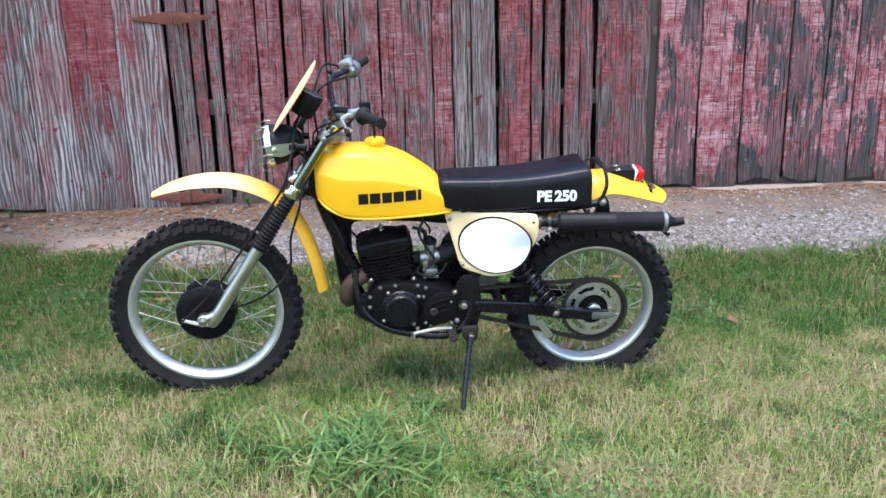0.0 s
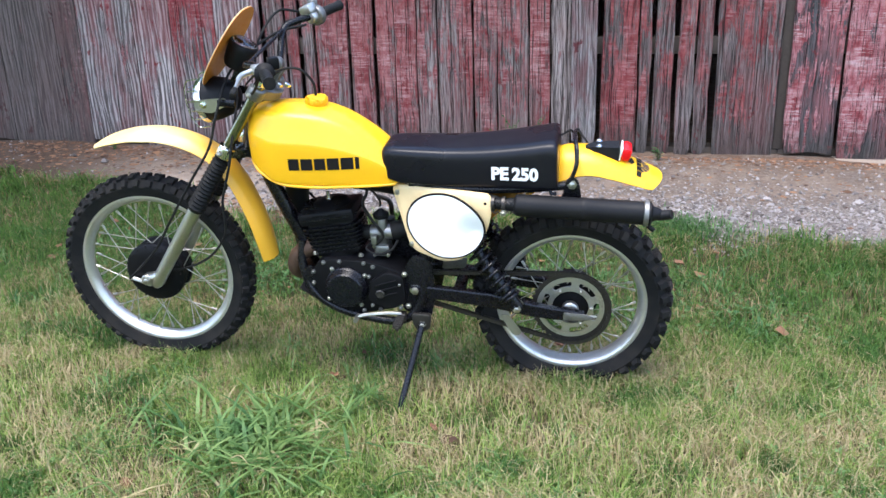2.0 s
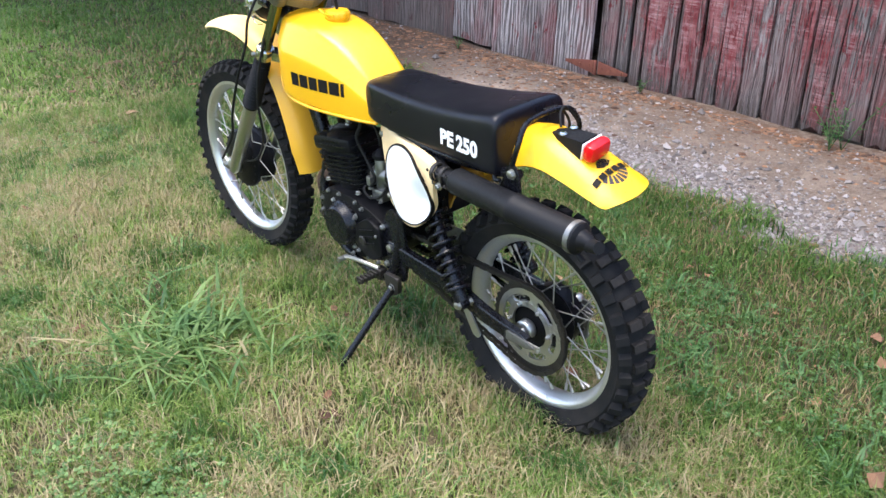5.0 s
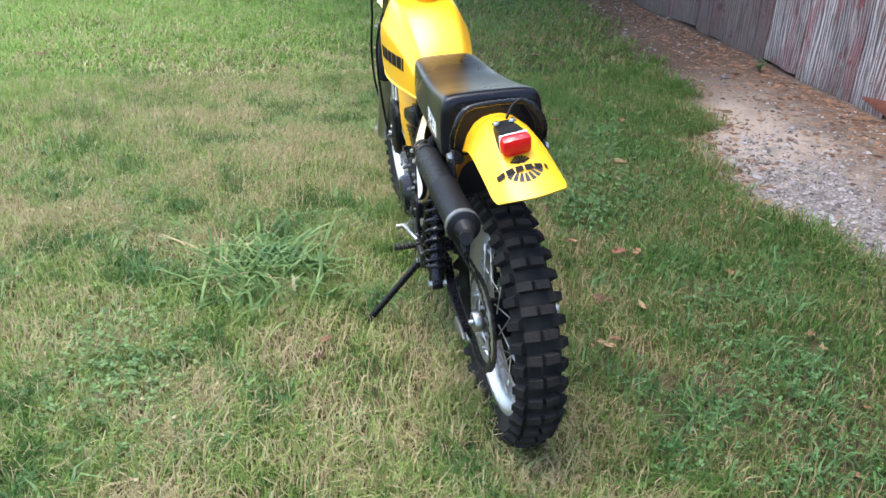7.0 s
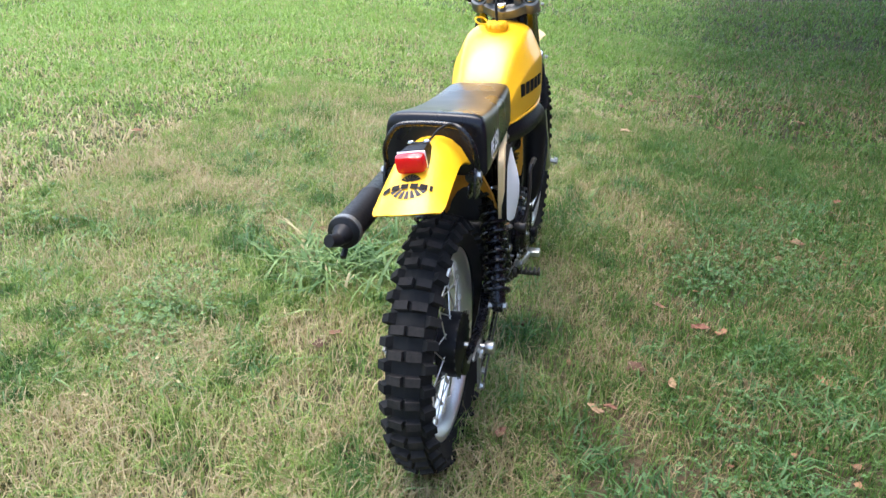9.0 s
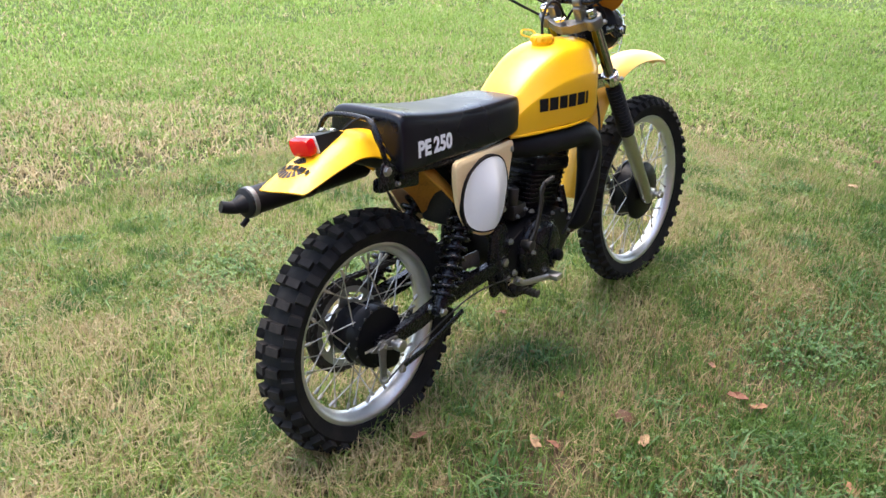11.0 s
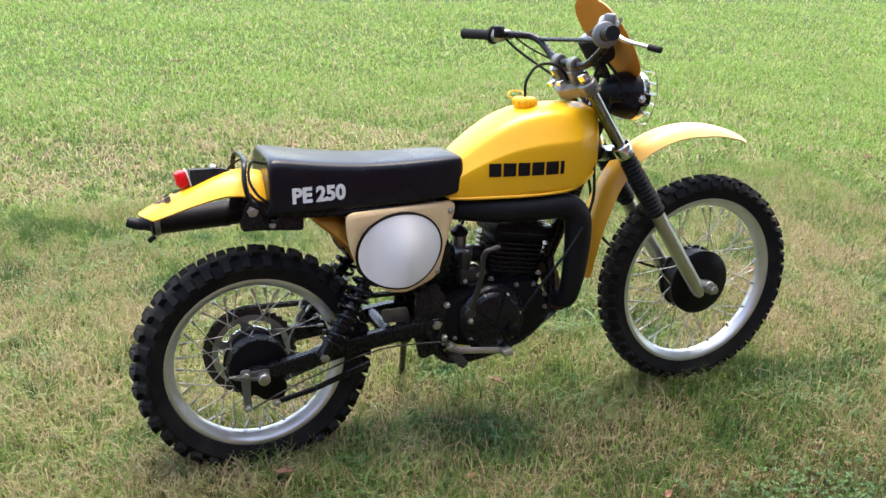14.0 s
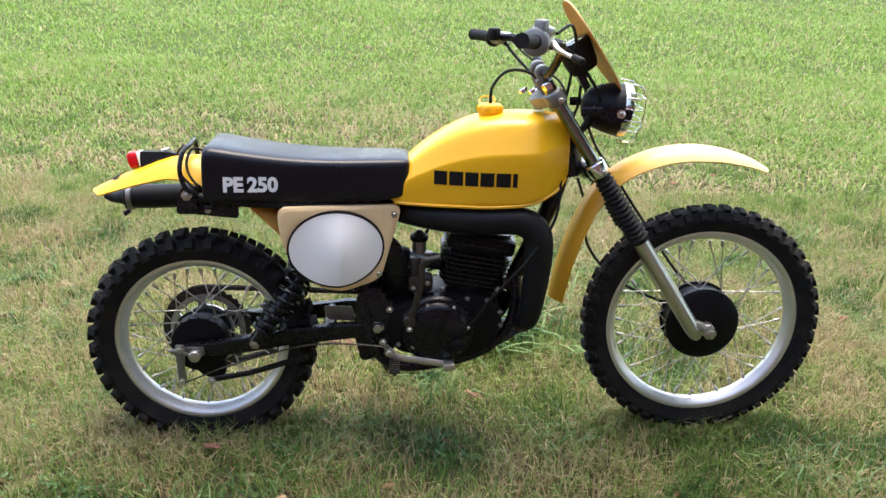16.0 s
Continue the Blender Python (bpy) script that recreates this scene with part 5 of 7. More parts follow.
    part("throttle_cover", bm, alloy, bar, "silver throttle cable cover")
    al = BAR(0.30, -1)
    bm = bmesh.new()
    block(bm, (0.032, 0.026, 0.036), tuple(al + Vector((0.006, 0.055, 0.014))), (0, 0, 38), 0.006)
    part("kill_switch", bm, black_case, bar, "small black handlebar switch")
    for o in ((bar),):
        for c in o.children:
            c.matrix_basis = Matrix.Identity(4)


handlebar()


PLATE_TURN = Matrix.Translation(HEAD) @ Matrix.Rotation(radians(0.5), 4, RAKE) @ Matrix.Translation(-HEAD)


def front_end():
    # number plate: an oval shield, dished, amber behind and bleached in front
    top, low = Vector((-0.985, 0, 1.262)), Vector((-1.142, 0, 1.035))
    up = (top - low).normalized()
    out = Vector((-up.z, 0, up.x))
    cen = (top + low) / 2
    n = 40

    def shield(scale, lift):
        pts = []
        for k in range(n):
            a = 2 * math.pi * k / n
            u, v = math.cos(a), math.sin(a)
            w = 0.118 * (1.0 + 0.10 * v) * abs(u) ** 0.8 * (1 if u > 0 else -1)
            h = 0.139 * abs(v) ** 0.85 * (1 if v > 0 else -1)
            dish = -0.5 * (w * scale) ** 2 - 0.2 * (h * scale) ** 2
            pts.append(cen + Vector((0, w * scale, 0)) + up * h * scale + out * (lift + dish))
        return pts

    for name, mat, lifts, label in (("number_plate", amber_back, (0.0, 0.0022), "amber plastic number plate shield"), ("plate_face", plate_front, (0.0023, 0.0042), "bleached yellow plate face")):
        bm = bmesh.new()
        rings = [shield(s, lifts[0]) for s in (0.02, 0.35, 0.7, 1.0)] + [shield(s, lifts[1]) for s in (1.0, 0.7, 0.35, 0.02)]
        loft(bm, rings)
        bmesh.ops.recalc_face_normals(bm, faces=bm.faces)
        ob = part(name, bm, mat, bike if name == "number_plate" else holder, label, PLATE_TURN if name == "number_plate" else None, angle=60)
        holder = ob
    # headlamp
    c = Vector((-1.115, 0, 0.985))
    turn = Matrix.Translation(c) @ Matrix.Rotation(radians(-8), 4, "Y")
    bm = bmesh.new()
    lathe(bm, [(0.012, 0.074), (0.028, 0.070), (0.047, 0.056), (0.061, 0.030), (0.069, -0.002), (0.072, -0.025), (0.070, -0.035)], 36, axis="x")
    lamp = part("headlamp", bm, black_matt, bike, "round black headlamp shell", STEER @ turn @ Matrix.Scale(0.98, 4))
    bm = bmesh.new()
    lathe(bm, [(0.066, -0.030), (0.074, -0.030), (0.0765, -0.040), (0.073, -0.052), (0.066, -0.052)], 40, axis="x", closed=True)
    part("rim", bm, chrome, lamp, "chrome headlamp rim")
    bm = bmesh.new()
    lathe(bm, [(0.066, -0.040), (0.055, -0.052), (0.035, -0.060), (0.003, -0.064)], 36, axis="x")
    part("lens", bm, lamp_glass, lamp, "clear ribbed headlamp glass")
    bm = bmesh.new()
    lathe(bm, [(0.066, -0.038), (0.05, -0.015), (0.02, 0.005), (0.004, 0.008)], 36, axis="x")
    part("reflector", bm, chrome, lamp)
    guard = bmesh.new()
    for dz in (-0.045, -0.015, 0.015, 0.045):
        w = math.sqrt(0.082**2 - dz**2)
        tube(guard, curve([(-0.03, -w, dz), (-0.07, -w * 0.92, dz), (-0.088, -w * 0.4, dz), (-0.09, 0, dz), (-0.088, w * 0.4, dz), (-0.07, w * 0.92, dz), (-0.03, w, dz)], 4), 0.0018, 6)
    for dy in (-0.05, 0.05):
        h = 0.078
        tube(guard, curve([(-0.03, dy, -h), (-0.075, dy, -h * 0.9), (-0.090, dy, 0), (-0.075, dy, h * 0.9), (-0.03, dy, h)], 4), 0.0018, 6)
    part("stone_guard", guard, chrome, lamp, "chrome wire headlamp guard")
    for s in (-1, 1):
        bm = bmesh.new()
        plate(bm, round_outline([(-0.05, 0.016), (0.0, 0.016), (0.06, 0.012), (0.06, -0.012), (0.0, -0.03), (-0.05, -0.016)], 0.01), 0.076 * s, 0.080 * s)
        part("bracket", bm, steel if s < 0 else black_paint, lamp)
        bolt(lamp, (-0.02, 0.08 * s, 0.0), 0.009, s, chrome)
        bm = bmesh.new()
        tube(bm, [(0.03, 0.078 * s, 0.0), (0.09, 0.085 * s, -0.01)], 0.012, 8, flat=0.4)
        part("stay", bm, black_paint, lamp)
    # speedometer
    a = Vector((-1.045, 0.0, 1.085))
    ax = Vector((0.50, 0, 0.866))
    bm = bmesh.new()
    p = [a + ax * k for k in (-0.002, 0.0, 0.012, 0.062, 0.078, 0.083)]
    tube(bm, p, [0.02, 0.036, 0.042, 0.046, 0.046, 0.043], 32)
    sp = part("speedometer", bm, black_matt, bike, "black round speedometer", STEER)
    bm = bmesh.new()
    rod(bm, a + ax * 0.0832, a + ax * 0.0845, 0.037, 32)
    part("dial", bm, dial_face, sp)
    bm = bmesh.new()
    rod(bm, a + ax * 0.0846, a + ax * 0.087, 0.040, 32, 0.001)
    part("glass", bm, lamp_glass, sp)
    for r, mat in ((0.030, letter_white),):
        bm = bmesh.new()
        e1, e2 = Vector((0, 1, 0)), ax.cross(Vector((0, 1, 0)))
        for k in range(13):
            w = radians(-130 + 260 * k / 12)
            q = a + ax * 0.0849 + (e1 * math.sin(w) - e2 * math.cos(w)) * r
            block(bm, (0.002, 0.002, 0.0006), tuple(q), (0, 30, 0), 0)
        part("dial_mark", bm, letter_white, sp)
    bm = bmesh.new()
    block(bm, (0.02, 0.05, 0.05), (-1.04, 0, 1.06), (0, 30, 0), 0.004)
    part("bracket", bm, black_paint, sp)


front_end()


TWIST = Matrix.Translation((0, 0.008, 0.74)) @ Matrix.Rotation(radians(7), 4, "X") @ Matrix.Translation((0, 0, -0.74))


def fender(name, pts, widths, depths, material, label, m=None, thick=0.0035, tip=0.0):
    """A mudguard swept along a line in the middle plane: an arched section with turned-down sides."""
    pts = [Vector(p) for p in pts]
    outer, inner = [], []
    cols = 9
    for i, p in enumerate(pts):
        d = (pts[min(i + 1, len(pts) - 1)] - pts[max(i - 1, 0)]).normalized()
        nrm = Vector((d.z, 0, -d.x))
        ro, ri = [], []
        for k in range(cols):
            u = -1 + 2 * k / (cols - 1)
            drop = depths[i] * (abs(u) ** 2.6)
            q = p + Vector((0, u * widths[i] * (1 - 0.06 * abs(u) ** 4), 0)) - nrm * drop
            q = q - d * tip * (1 - u * u) * (1.0, 0.5, 0.2, 0.0)[min(i, 3)]
            ro.append(q), ri.append(q - nrm * thick + Vector((0, -u * thick * 0.8, 0)))
        outer.append(ro), inner.append(ri)
    bm = bmesh.new()
    rings = [a + list(reversed(b)) for a, b in zip(outer, inner)]
    loft(bm, rings)
    bmesh.ops.recalc_face_normals(bm, faces=bm.faces)
    return part(name, bm, material, bike, label, m, angle=50)


fp = curve([(-1.578, 0, 0.826), (-1.52, 0, 0.856), (-1.43, 0, 0.881), (-1.33, 0, 0.886), (-1.23, 0, 0.864), (-1.14, 0, 0.815), (-1.075, 0, 0.735), (-1.035, 0, 0.645), (-1.005, 0, 0.545), (-0.988, 0, 0.440)], 4)
nf = len(fp)
fw = [0.066 * min(1.0, 0.42 + 0.58 * math.sin(min(1.0, k / 7) * math.pi / 2)) * (1.0 if k < nf - 3 else 0.92 - 0.05 * (k - nf + 3)) for k in range(nf)]
fd = [0.010 + 0.022 * min(1.0, k / 10) for k in range(nf)]
fender("front_fender", list(reversed(fp)), list(reversed(fw)), list(reversed(fd)), pale_fender, "yellow plastic front mudguard bleached pale at the tip", STEER)
rp = curve([(-0.345, 0, 0.585), (-0.31, 0, 0.64), (-0.25, 0, 0.70), (-0.15, 0, 0.785), (-0.04, 0, 0.835), (0.05, 0, 0.838), (0.13, 0, 0.812), (0.20, 0, 0.781), (0.246, 0, 0.757)], 4)
nr = len(rp)
rw = [0.086 if k < nr - 2 else (0.085, 0.080)[k - nr + 2] for k in range(nr)]
rd = [0.07 if k < nr * 0.5 else 0.07 - 0.050 * ((k / nr - 0.5) / 0.5) ** 0.8 for k in range(nr)]
cut = 12
rear_fender = fender("rear_fender", rp[:cut - 2:-1], rw[:cut - 2:-1], rd[:cut - 2:-1], yellow_plastic, "bright yellow plastic rear mudguard", TWIST, tip=0.022)
fender("inner_fender", rp[cut::-1], [0.078] * (cut + 1), [0.055] * (cut + 1), dirty_plastic, "dirt-browned yellow inner mudguard below the seat", TWIST)


# ---- tank, seat, side panels ----
def shell(name, stations, section, material, label, levels=2, caps=True):
    """A body skinned over cross-sections and smoothed; stations: x, bottom, top, half-width."""
    bm = bmesh.new()
    rings = []
    for st in stations:
        x, zb, zt, w = st
        half = [(x, w * a, zb + (zt - zb) * b) for a, b in section]
        rings.append(half + [(x, -y, z) for x, y, z in reversed(half)])
    loft(bm, rings, True, caps)
    bmesh.ops.recalc_face_normals(bm, faces=bm.faces)
    ob = part(name, bm, material, bike, label, angle=180)
    sub = ob.modifiers.new("smooth", "SUBSURF")
    sub.levels = sub.render_levels = levels
    return ob


tank = shell("fuel_tank", [
    (-1.010, 0.826, 0.940, 0.058), (-1.006, 0.806, 0.956, 0.072), (-0.985, 0.784, 0.969, 0.091), (-0.94, 0.757, 0.973, 0.117), (-0.915, 0.747, 0.974, 0.129), (-0.87, 0.740, 0.974, 0.131),
    (-0.79, 0.737, 0.971, 0.128), (-0.71, 0.735, 0.945, 0.116), (-0.635, 0.733, 0.898, 0.102), (-0.575, 0.733, 0.848, 0.090), (-0.540, 0.733, 0.80, 0.080), (-0.528, 0.737, 0.775, 0.07)],
    [(0.25, 0.0), (0.85, 0.0), (0.99, 0.01), (1.0, 0.06), (1.012, 0.40), (0.99, 0.565), (0.972, 0.605), (0.935, 0.64), (0.76, 0.855), (0.70, 0.905), (0.60, 0.955), (0.20, 1.0)], yellow, "glossy yellow painted steel fuel tank")
bm = bmesh.new()
seam = [(-1.0, 0.070, 0.804), (-0.97, 0.097, 0.774), (-0.90, 0.122, 0.745), (-0.80, 0.127, 0.737), (-0.70, 0.114, 0.735), (-0.60, 0.094, 0.734), (-0.54, 0.078, 0.735)]
for s in (-1, 1):
    tube(bm, curve([(x, y * s, z) for x, y, z in seam], 4), 0.0045, 8)
part("tank_seam", bm, yellow, tank, "rolled bottom seam of the tank")
bm = bmesh.new()
lathe(bm, [(0.012, -0.012), (0.030, -0.010), (0.031, 0.0), (0.0335, 0.003), (0.0335, 0.017), (0.030, 0.022), (0.012, 0.024)], 24, (-0.795, 0.004, 0.968), "z")
part("fuel_cap", bm, yellow_plastic, tank, "ribbed yellow plastic fuel cap")
bm = bmesh.new()
for k in range(12):
    a = 2 * math.pi * k / 12
    block(bm, (0.005, 0.008, 0.014), (-0.795 + 0.0335 * math.cos(a), 0.004 + 0.0335 * math.sin(a), 0.978), (0, 0, math.degrees(a)), 0.0015)
part("cap_rib", bm, yellow_plastic, tank)
bm = bmesh.new()
tube(bm, curve([(-0.785, -0.03, 0.981), (-0.77, -0.052, 0.989), (-0.785, -0.06, 1.001), (-0.81, -0.045, 0.999), (-0.81, -0.03, 0.989)], 4), 0.0025, 6)
part("cap_strap", bm, yellow_plastic, tank)

seat = shell("seat", [
    (-0.585, 0.765, 0.845, 0.075), (-0.572, 0.752, 0.852, 0.085), (-0.53, 0.742, 0.854, 0.094), (-0.44, 0.738, 0.852, 0.100), (-0.32, 0.737, 0.852, 0.106), (-0.20, 0.737, 0.864, 0.114),
    (-0.11, 0.737, 0.878, 0.120), (-0.065, 0.737, 0.886, 0.122), (-0.046, 0.737, 0.884, 0.122), (-0.040, 0.742, 0.858, 0.118)],
    [(0.3, 0.0), (0.9, 0.0), (1.0, 0.03), (1.02, 0.12), (1.01, 0.55), (0.985, 0.80), (0.93, 0.93), (0.80, 0.985), (0.4, 1.0)], black_vinyl, "long black vinyl seat with white lettering")
from mathutils.bvhtree import BVHTree

bpy.context.view_layer.update()


def skin(ob):
    """A search tree over an object's finished surface, in the motorcycle's own axes."""
    dg = bpy.context.evaluated_depsgraph_get()
    return BVHTree.FromObject(ob, dg)


def lay(bm, tree, way, lift):
    """Lays a flat figure onto a surface along a direction."""
    way = Vector(way)
    for v in bm.verts:
        hit = tree.ray_cast(v.co - way * 0.5, way)
        if hit[0] is not None:
            v.co = hit[0] + hit[1] * lift * (1 if hit[1].dot(way) < 0 else -1)
    return bm


def patch(bm, x0, x1, z0, z1, y, slant=0.0, nx=5, nz=4):
    """A small flat grid standing in the x-z plane."""
    g = [[bm.verts.new((x0 + (x1 - x0) * i / nx + slant * j / nz, y, z0 + (z1 - z0) * j / nz)) for i in range(nx + 1)] for j in range(nz + 1)]
    for j in range(nz):
        for i in range(nx):
            bm.faces.new((g[j][i], g[j][i + 1], g[j + 1][i + 1], g[j + 1][i]))


tank_skin, seat_skin = skin(tank), skin(seat)
# maker's name: six plain bars
for s in (-1, 1):
    x0 = -0.862
    widths = (0.034, 0.036, 0.034, 0.036, 0.038, 0.012)
    for w in widths if s < 0 else widths[::-1]:
        bm = bmesh.new()
        patch(bm, x0, x0 + w, 0.793, 0.830, 0)
        x0 += w + 0.0055
        lay(bm, tank_skin, (0, -s, 0), 0.0012)
        part("decal_bar", bm, letter_black, tank, "plain black bar of a maker's mark")


def lettering(text, x0, x1, z0, z1, s):
    """Raised-flat letters from the built-in font, fitted to a box on the seat's side."""
    cu = bpy.data.curves.new("lettering", "FONT")
    cu.body, cu.offset, cu.space_word, cu.resolution_u = text, 0.046, 0.75, 3
    tmp = bpy.data.objects.new("lettering", cu)
    scene.collection.objects.link(tmp)
    bpy.context.view_layer.update()
    me = bpy.data.meshes.new_from_object(tmp.evaluated_get(bpy.context.evaluated_depsgraph_get()))
    bpy.data.objects.remove(tmp)
    bm = bmesh.new()
    bm.from_mesh(me)
    bpy.data.meshes.remove(me)
    xs, ys = [v.co.x for v in bm.verts], [v.co.y for v in bm.verts]
    a, b, c, d = min(xs), max(xs), min(ys), max(ys)
    for v in bm.verts:
        u, w = (v.co.x - a) / (b - a), (v.co.y - c) / (d - c)
        v.co = Vector((x0 + (x1 - x0) * (u if s < 0 else 1 - u), 0, z0 + (z1 - z0) * w))
    lay(bm, seat_skin, (0, -s, 0), 0.0016)
    bmesh.ops.recalc_face_normals(bm, faces=bm.faces)
    return part("lettering", bm, letter_white, seat, "white stencilled model letters")


for s in (-1, 1):
    lettering("PE 250", -0.238, -0.098, 0.768, 0.810, s)


def side_panel(s):
    """A moulded number panel: cream border, white oval with a black outline, screws."""
    out = [(-0.563, 0.728), (-0.235, 0.730), (-0.236, 0.675), (-0.252, 0.605), (-0.290, 0.545), (-0.338, 0.505), (-0.40, 0.493), (-0.505, 0.517)]
    edge = round_outline(out, 0.03, 4)
    cx, cz = -0.39, 0.616

    def depth(x, z):
        base = 0.064 + 0.272 * (x + 0.541) - 0.054 * (z - 0.70) if s < 0 else 0.083 + 0.160 * (x + 0.541)
        u, v = (x - cx + 0.012) / 0.10, (z - cz + 0.015) / 0.10
        bulge = (0.014 if s < 0 else 0.036) * max(0.0, 1.0 - math.sqrt(u * u + 0.003)) * math.exp(-v * v * (1.0 if v > 0 else 0.55))
        if s < 0:
            bulge += 0.011 * math.exp(-((x + 0.30) / 0.055) ** 2 - ((z - 0.685) / 0.05) ** 2)
            bulge -= 0.016 * math.exp(-((x + 0.275) / 0.07) ** 2 - ((z - 0.585) / 0.05) ** 2)
        return s * (base + bulge)

    def recess(x, z):
        d = math.hypot((x + 0.386) / 0.130, (z - 0.614) / 0.106)
        return s * 0.007 * min(1.0, max(0.0, (1.03 - d) / 0.09))

    bm = bmesh.new()
    rings = []
    for k in (0.03, 0.14, 0.27, 0.4, 0.5, 0.6, 0.7, 0.8, 0.88, 0.94, 1.0):
        rings.append([(cx + (x - cx) * k, depth(cx + (x - cx) * k, cz + (z - cz) * k) - recess(cx + (x - cx) * k, cz + (z - cz) * k) - s * (0.004 if k == 1.0 else 0.0), cz + (z - cz) * k) for x, z in edge])
    rings.append([(x * 1.0, depth(x, z) - s * 0.018, z) for x, z in edge])
    loft(bm, rings)
    bmesh.ops.recalc_face_normals(bm, faces=bm.faces)
    panel = part("side_panel", bm, cream, bike, "aged cream plastic side number panel", angle=50)

    def oval(scale, lift):
        pts = []
        for k in range(64):
            a = 2 * math.pi * k / 64
            u, v = math.cos(a), math.sin(a)
            x, z = -0.386 + 0.130 * scale * abs(u) ** 1.0 * (1 if u > 0 else -1), 0.614 + 0.106 * scale * abs(v) ** 1.0 * (1 if v > 0 else -1)
            pts.append((x, depth(x, z) + s * lift, z))
        return pts

    bm = bmesh.new()
    loft(bm, [oval(k, 0.0045) for k in (0.02, 0.12, 0.25, 0.38, 0.5, 0.6, 0.7, 0.78, 0.85, 0.91, 0.955)] + [oval(0.955, -0.002)])
    bmesh.ops.recalc_face_normals(bm, faces=bm.faces)
    part("number_oval", bm, white_plastic, panel, "blank white number oval", angle=50)
    bm = bmesh.new()
    vs = loft(bm, [oval(0.950, 0.0), oval(0.950, 0.0052), oval(0.992, 0.0052), oval(0.992, -0.008)], True, False)
    bmesh.ops.recalc_face_normals(bm, faces=bm.faces)
    part("oval_outline", bm, letter_black, panel, "black outline of the number oval")
    for x, z in ((-0.541, 0.702), (-0.500, 0.535)):
        bolt(panel, (x, depth(x, z), z), 0.0065, s, steel, "screw", tall=0.004)
    if s < 0:
        for x, z in ((-0.255, 0.704), (-0.345, 0.705)):
            bm = bmesh.new()
            lathe(bm, [(0.0045, 0.0), (0.0045, s * 0.001)], 10, (x, depth(x, z), z))
            part("screw_hole", bm, letter_black, panel)


side_panel(-1)
side_panel(1)


# ---- tail ----
def tail():
    fskin = skin(rear_fender)
    # the maker's mark: rays above and below a row of six plain bars
    def ray(a, r0, r1, w0, w1, ox, material):
        bm = bmesh.new()
        o = Vector((ox, 0.0, 1.2))
        d, t = Vector((math.cos(a), math.sin(a), 0)), Vector((-math.sin(a), math.cos(a), 0))
        rows = [[bm.verts.new(o + d * (r0 + (r1 - r0) * j / 3) + t * (w0 + (w1 - w0) * j / 3) * q) for q in (-1, 0, 1)] for j in range(4)]
        for p, q in zip(rows, rows[1:]):
            for i in range(2):
                bm.faces.new((p[i], p[i + 1], q[i + 1], q[i]))
        lay(bm, fskin, (0, 0, -1), 0.0012)
        part("decal_ray", bm, material, rear_fender)

    for k in range(7):
        ray(radians(-57 + 19 * k), 0.023, 0.044, 0.0026, 0.0052, 0.182, decal_grey)
    for k in range(7):
        ray(radians(180 - 57 + 19 * k), 0.004, 0.024, 0.0008, 0.0034, 0.182, letter_black)
    for k, w in enumerate((0.0165, 0.0165, 0.0165, 0.0165, 0.0165, 0.006)):
        bm = bmesh.new()
        y0 = -0.058 + 0.0205 * k
        g = [[bm.verts.new((0.186 + 0.014 * j / 2, y0 + w * i / 2, 1.2)) for i in range(3)] for j in range(3)]
        for j in range(2):
            for i in range(2):
                bm.faces.new((g[j][i], g[j][i + 1], g[j + 1][i + 1], g[j + 1][i]))
        lay(bm, fskin, (0, 0, -1), 0.0030)
        part("decal_bar", bm, letter_black, rear_fender)
    bm = bmesh.new()
    loft(bm, [[(x, -w, z0), (x, w, z0), (x, w * 0.8, z1), (x, -w * 0.8, z1)] for x, w, z0, z1 in ((0.035, 0.012, 0.835, 0.841), (0.06, 0.024, 0.832, 0.847), (0.10, 0.029, 0.82, 0.848), (0.135, 0.032, 0.806, 0.848))])
    bmesh.ops.recalc_face_normals(bm, faces=bm.faces)
    lamp = part("tail_lamp", bm, black_matt, bike, "black tail lamp housing with a red lens", TWIST)
    bm = bmesh.new()
    block(bm, (0.004, 0.064, 0.042), (0.139, 0, 0.828), (0, 14, 0), 0.002)
    part("gasket", bm, white_plastic, lamp)
    bm = bmesh.new()
    block(bm, (0.032, 0.068, 0.045), (0.155, 0, 0.826), (0, 14, 0), 0.013)
    part("lens", bm, red_lens, lamp, "red ribbed tail lamp lens")
    for y in (-0.018, 0.018):
        bolt(lamp, (0.075, y, 0.850), 0.007, 1, chrome, "screw", axis="z", tall=0.004)
    # rear loop over the mudguard and its brackets
    bm = bmesh.new()
    tube(bm, curve([(-0.02, -0.105, 0.745), (0.0, -0.108, 0.78), (0.012, -0.104, 0.82), (0.010, -0.080, 0.862), (0.004, -0.04, 0.872), (0.002, 0.04, 0.872), (0.010, 0.080, 0.862), (0.014, 0.106, 0.82), (0.0, 0.110, 0.775), (-0.03, 0.105, 0.755)], 5), 0.0065, 10)
    part("grab_loop", bm, black_paint, bike, "black tubular loop over the rear mudguard")
    bm = bmesh.new()
    tube(bm, curve([(-0.06, 0.095, 0.76), (-0.02, 0.10, 0.79), (0.0, 0.085, 0.83), (-0.01, 0.06, 0.868), (-0.04, 0.04, 0.86)], 5), 0.0035, 8)
    tube(bm, curve([(0.04, 0.01, 0.846), (0.02, 0.03, 0.868), (0.01, 0.06, 0.873), (0.016, 0.10, 0.82), (-0.02, 0.10, 0.77)], 5), 0.003, 8)
    part("lamp_cable", bm, soft_rubber, bike, "black tail lamp cable")
    for s in (-1, 1):
        bm = bmesh.new()
        plate(bm, round_outline([(-0.03, 0.705), (0.03, 0.705), (0.022, 0.755), (0.012, 0.778), (-0.012, 0.778), (-0.022, 0.755)], 0.012), 0.105 * s, 0.111 * s, 0.0015)
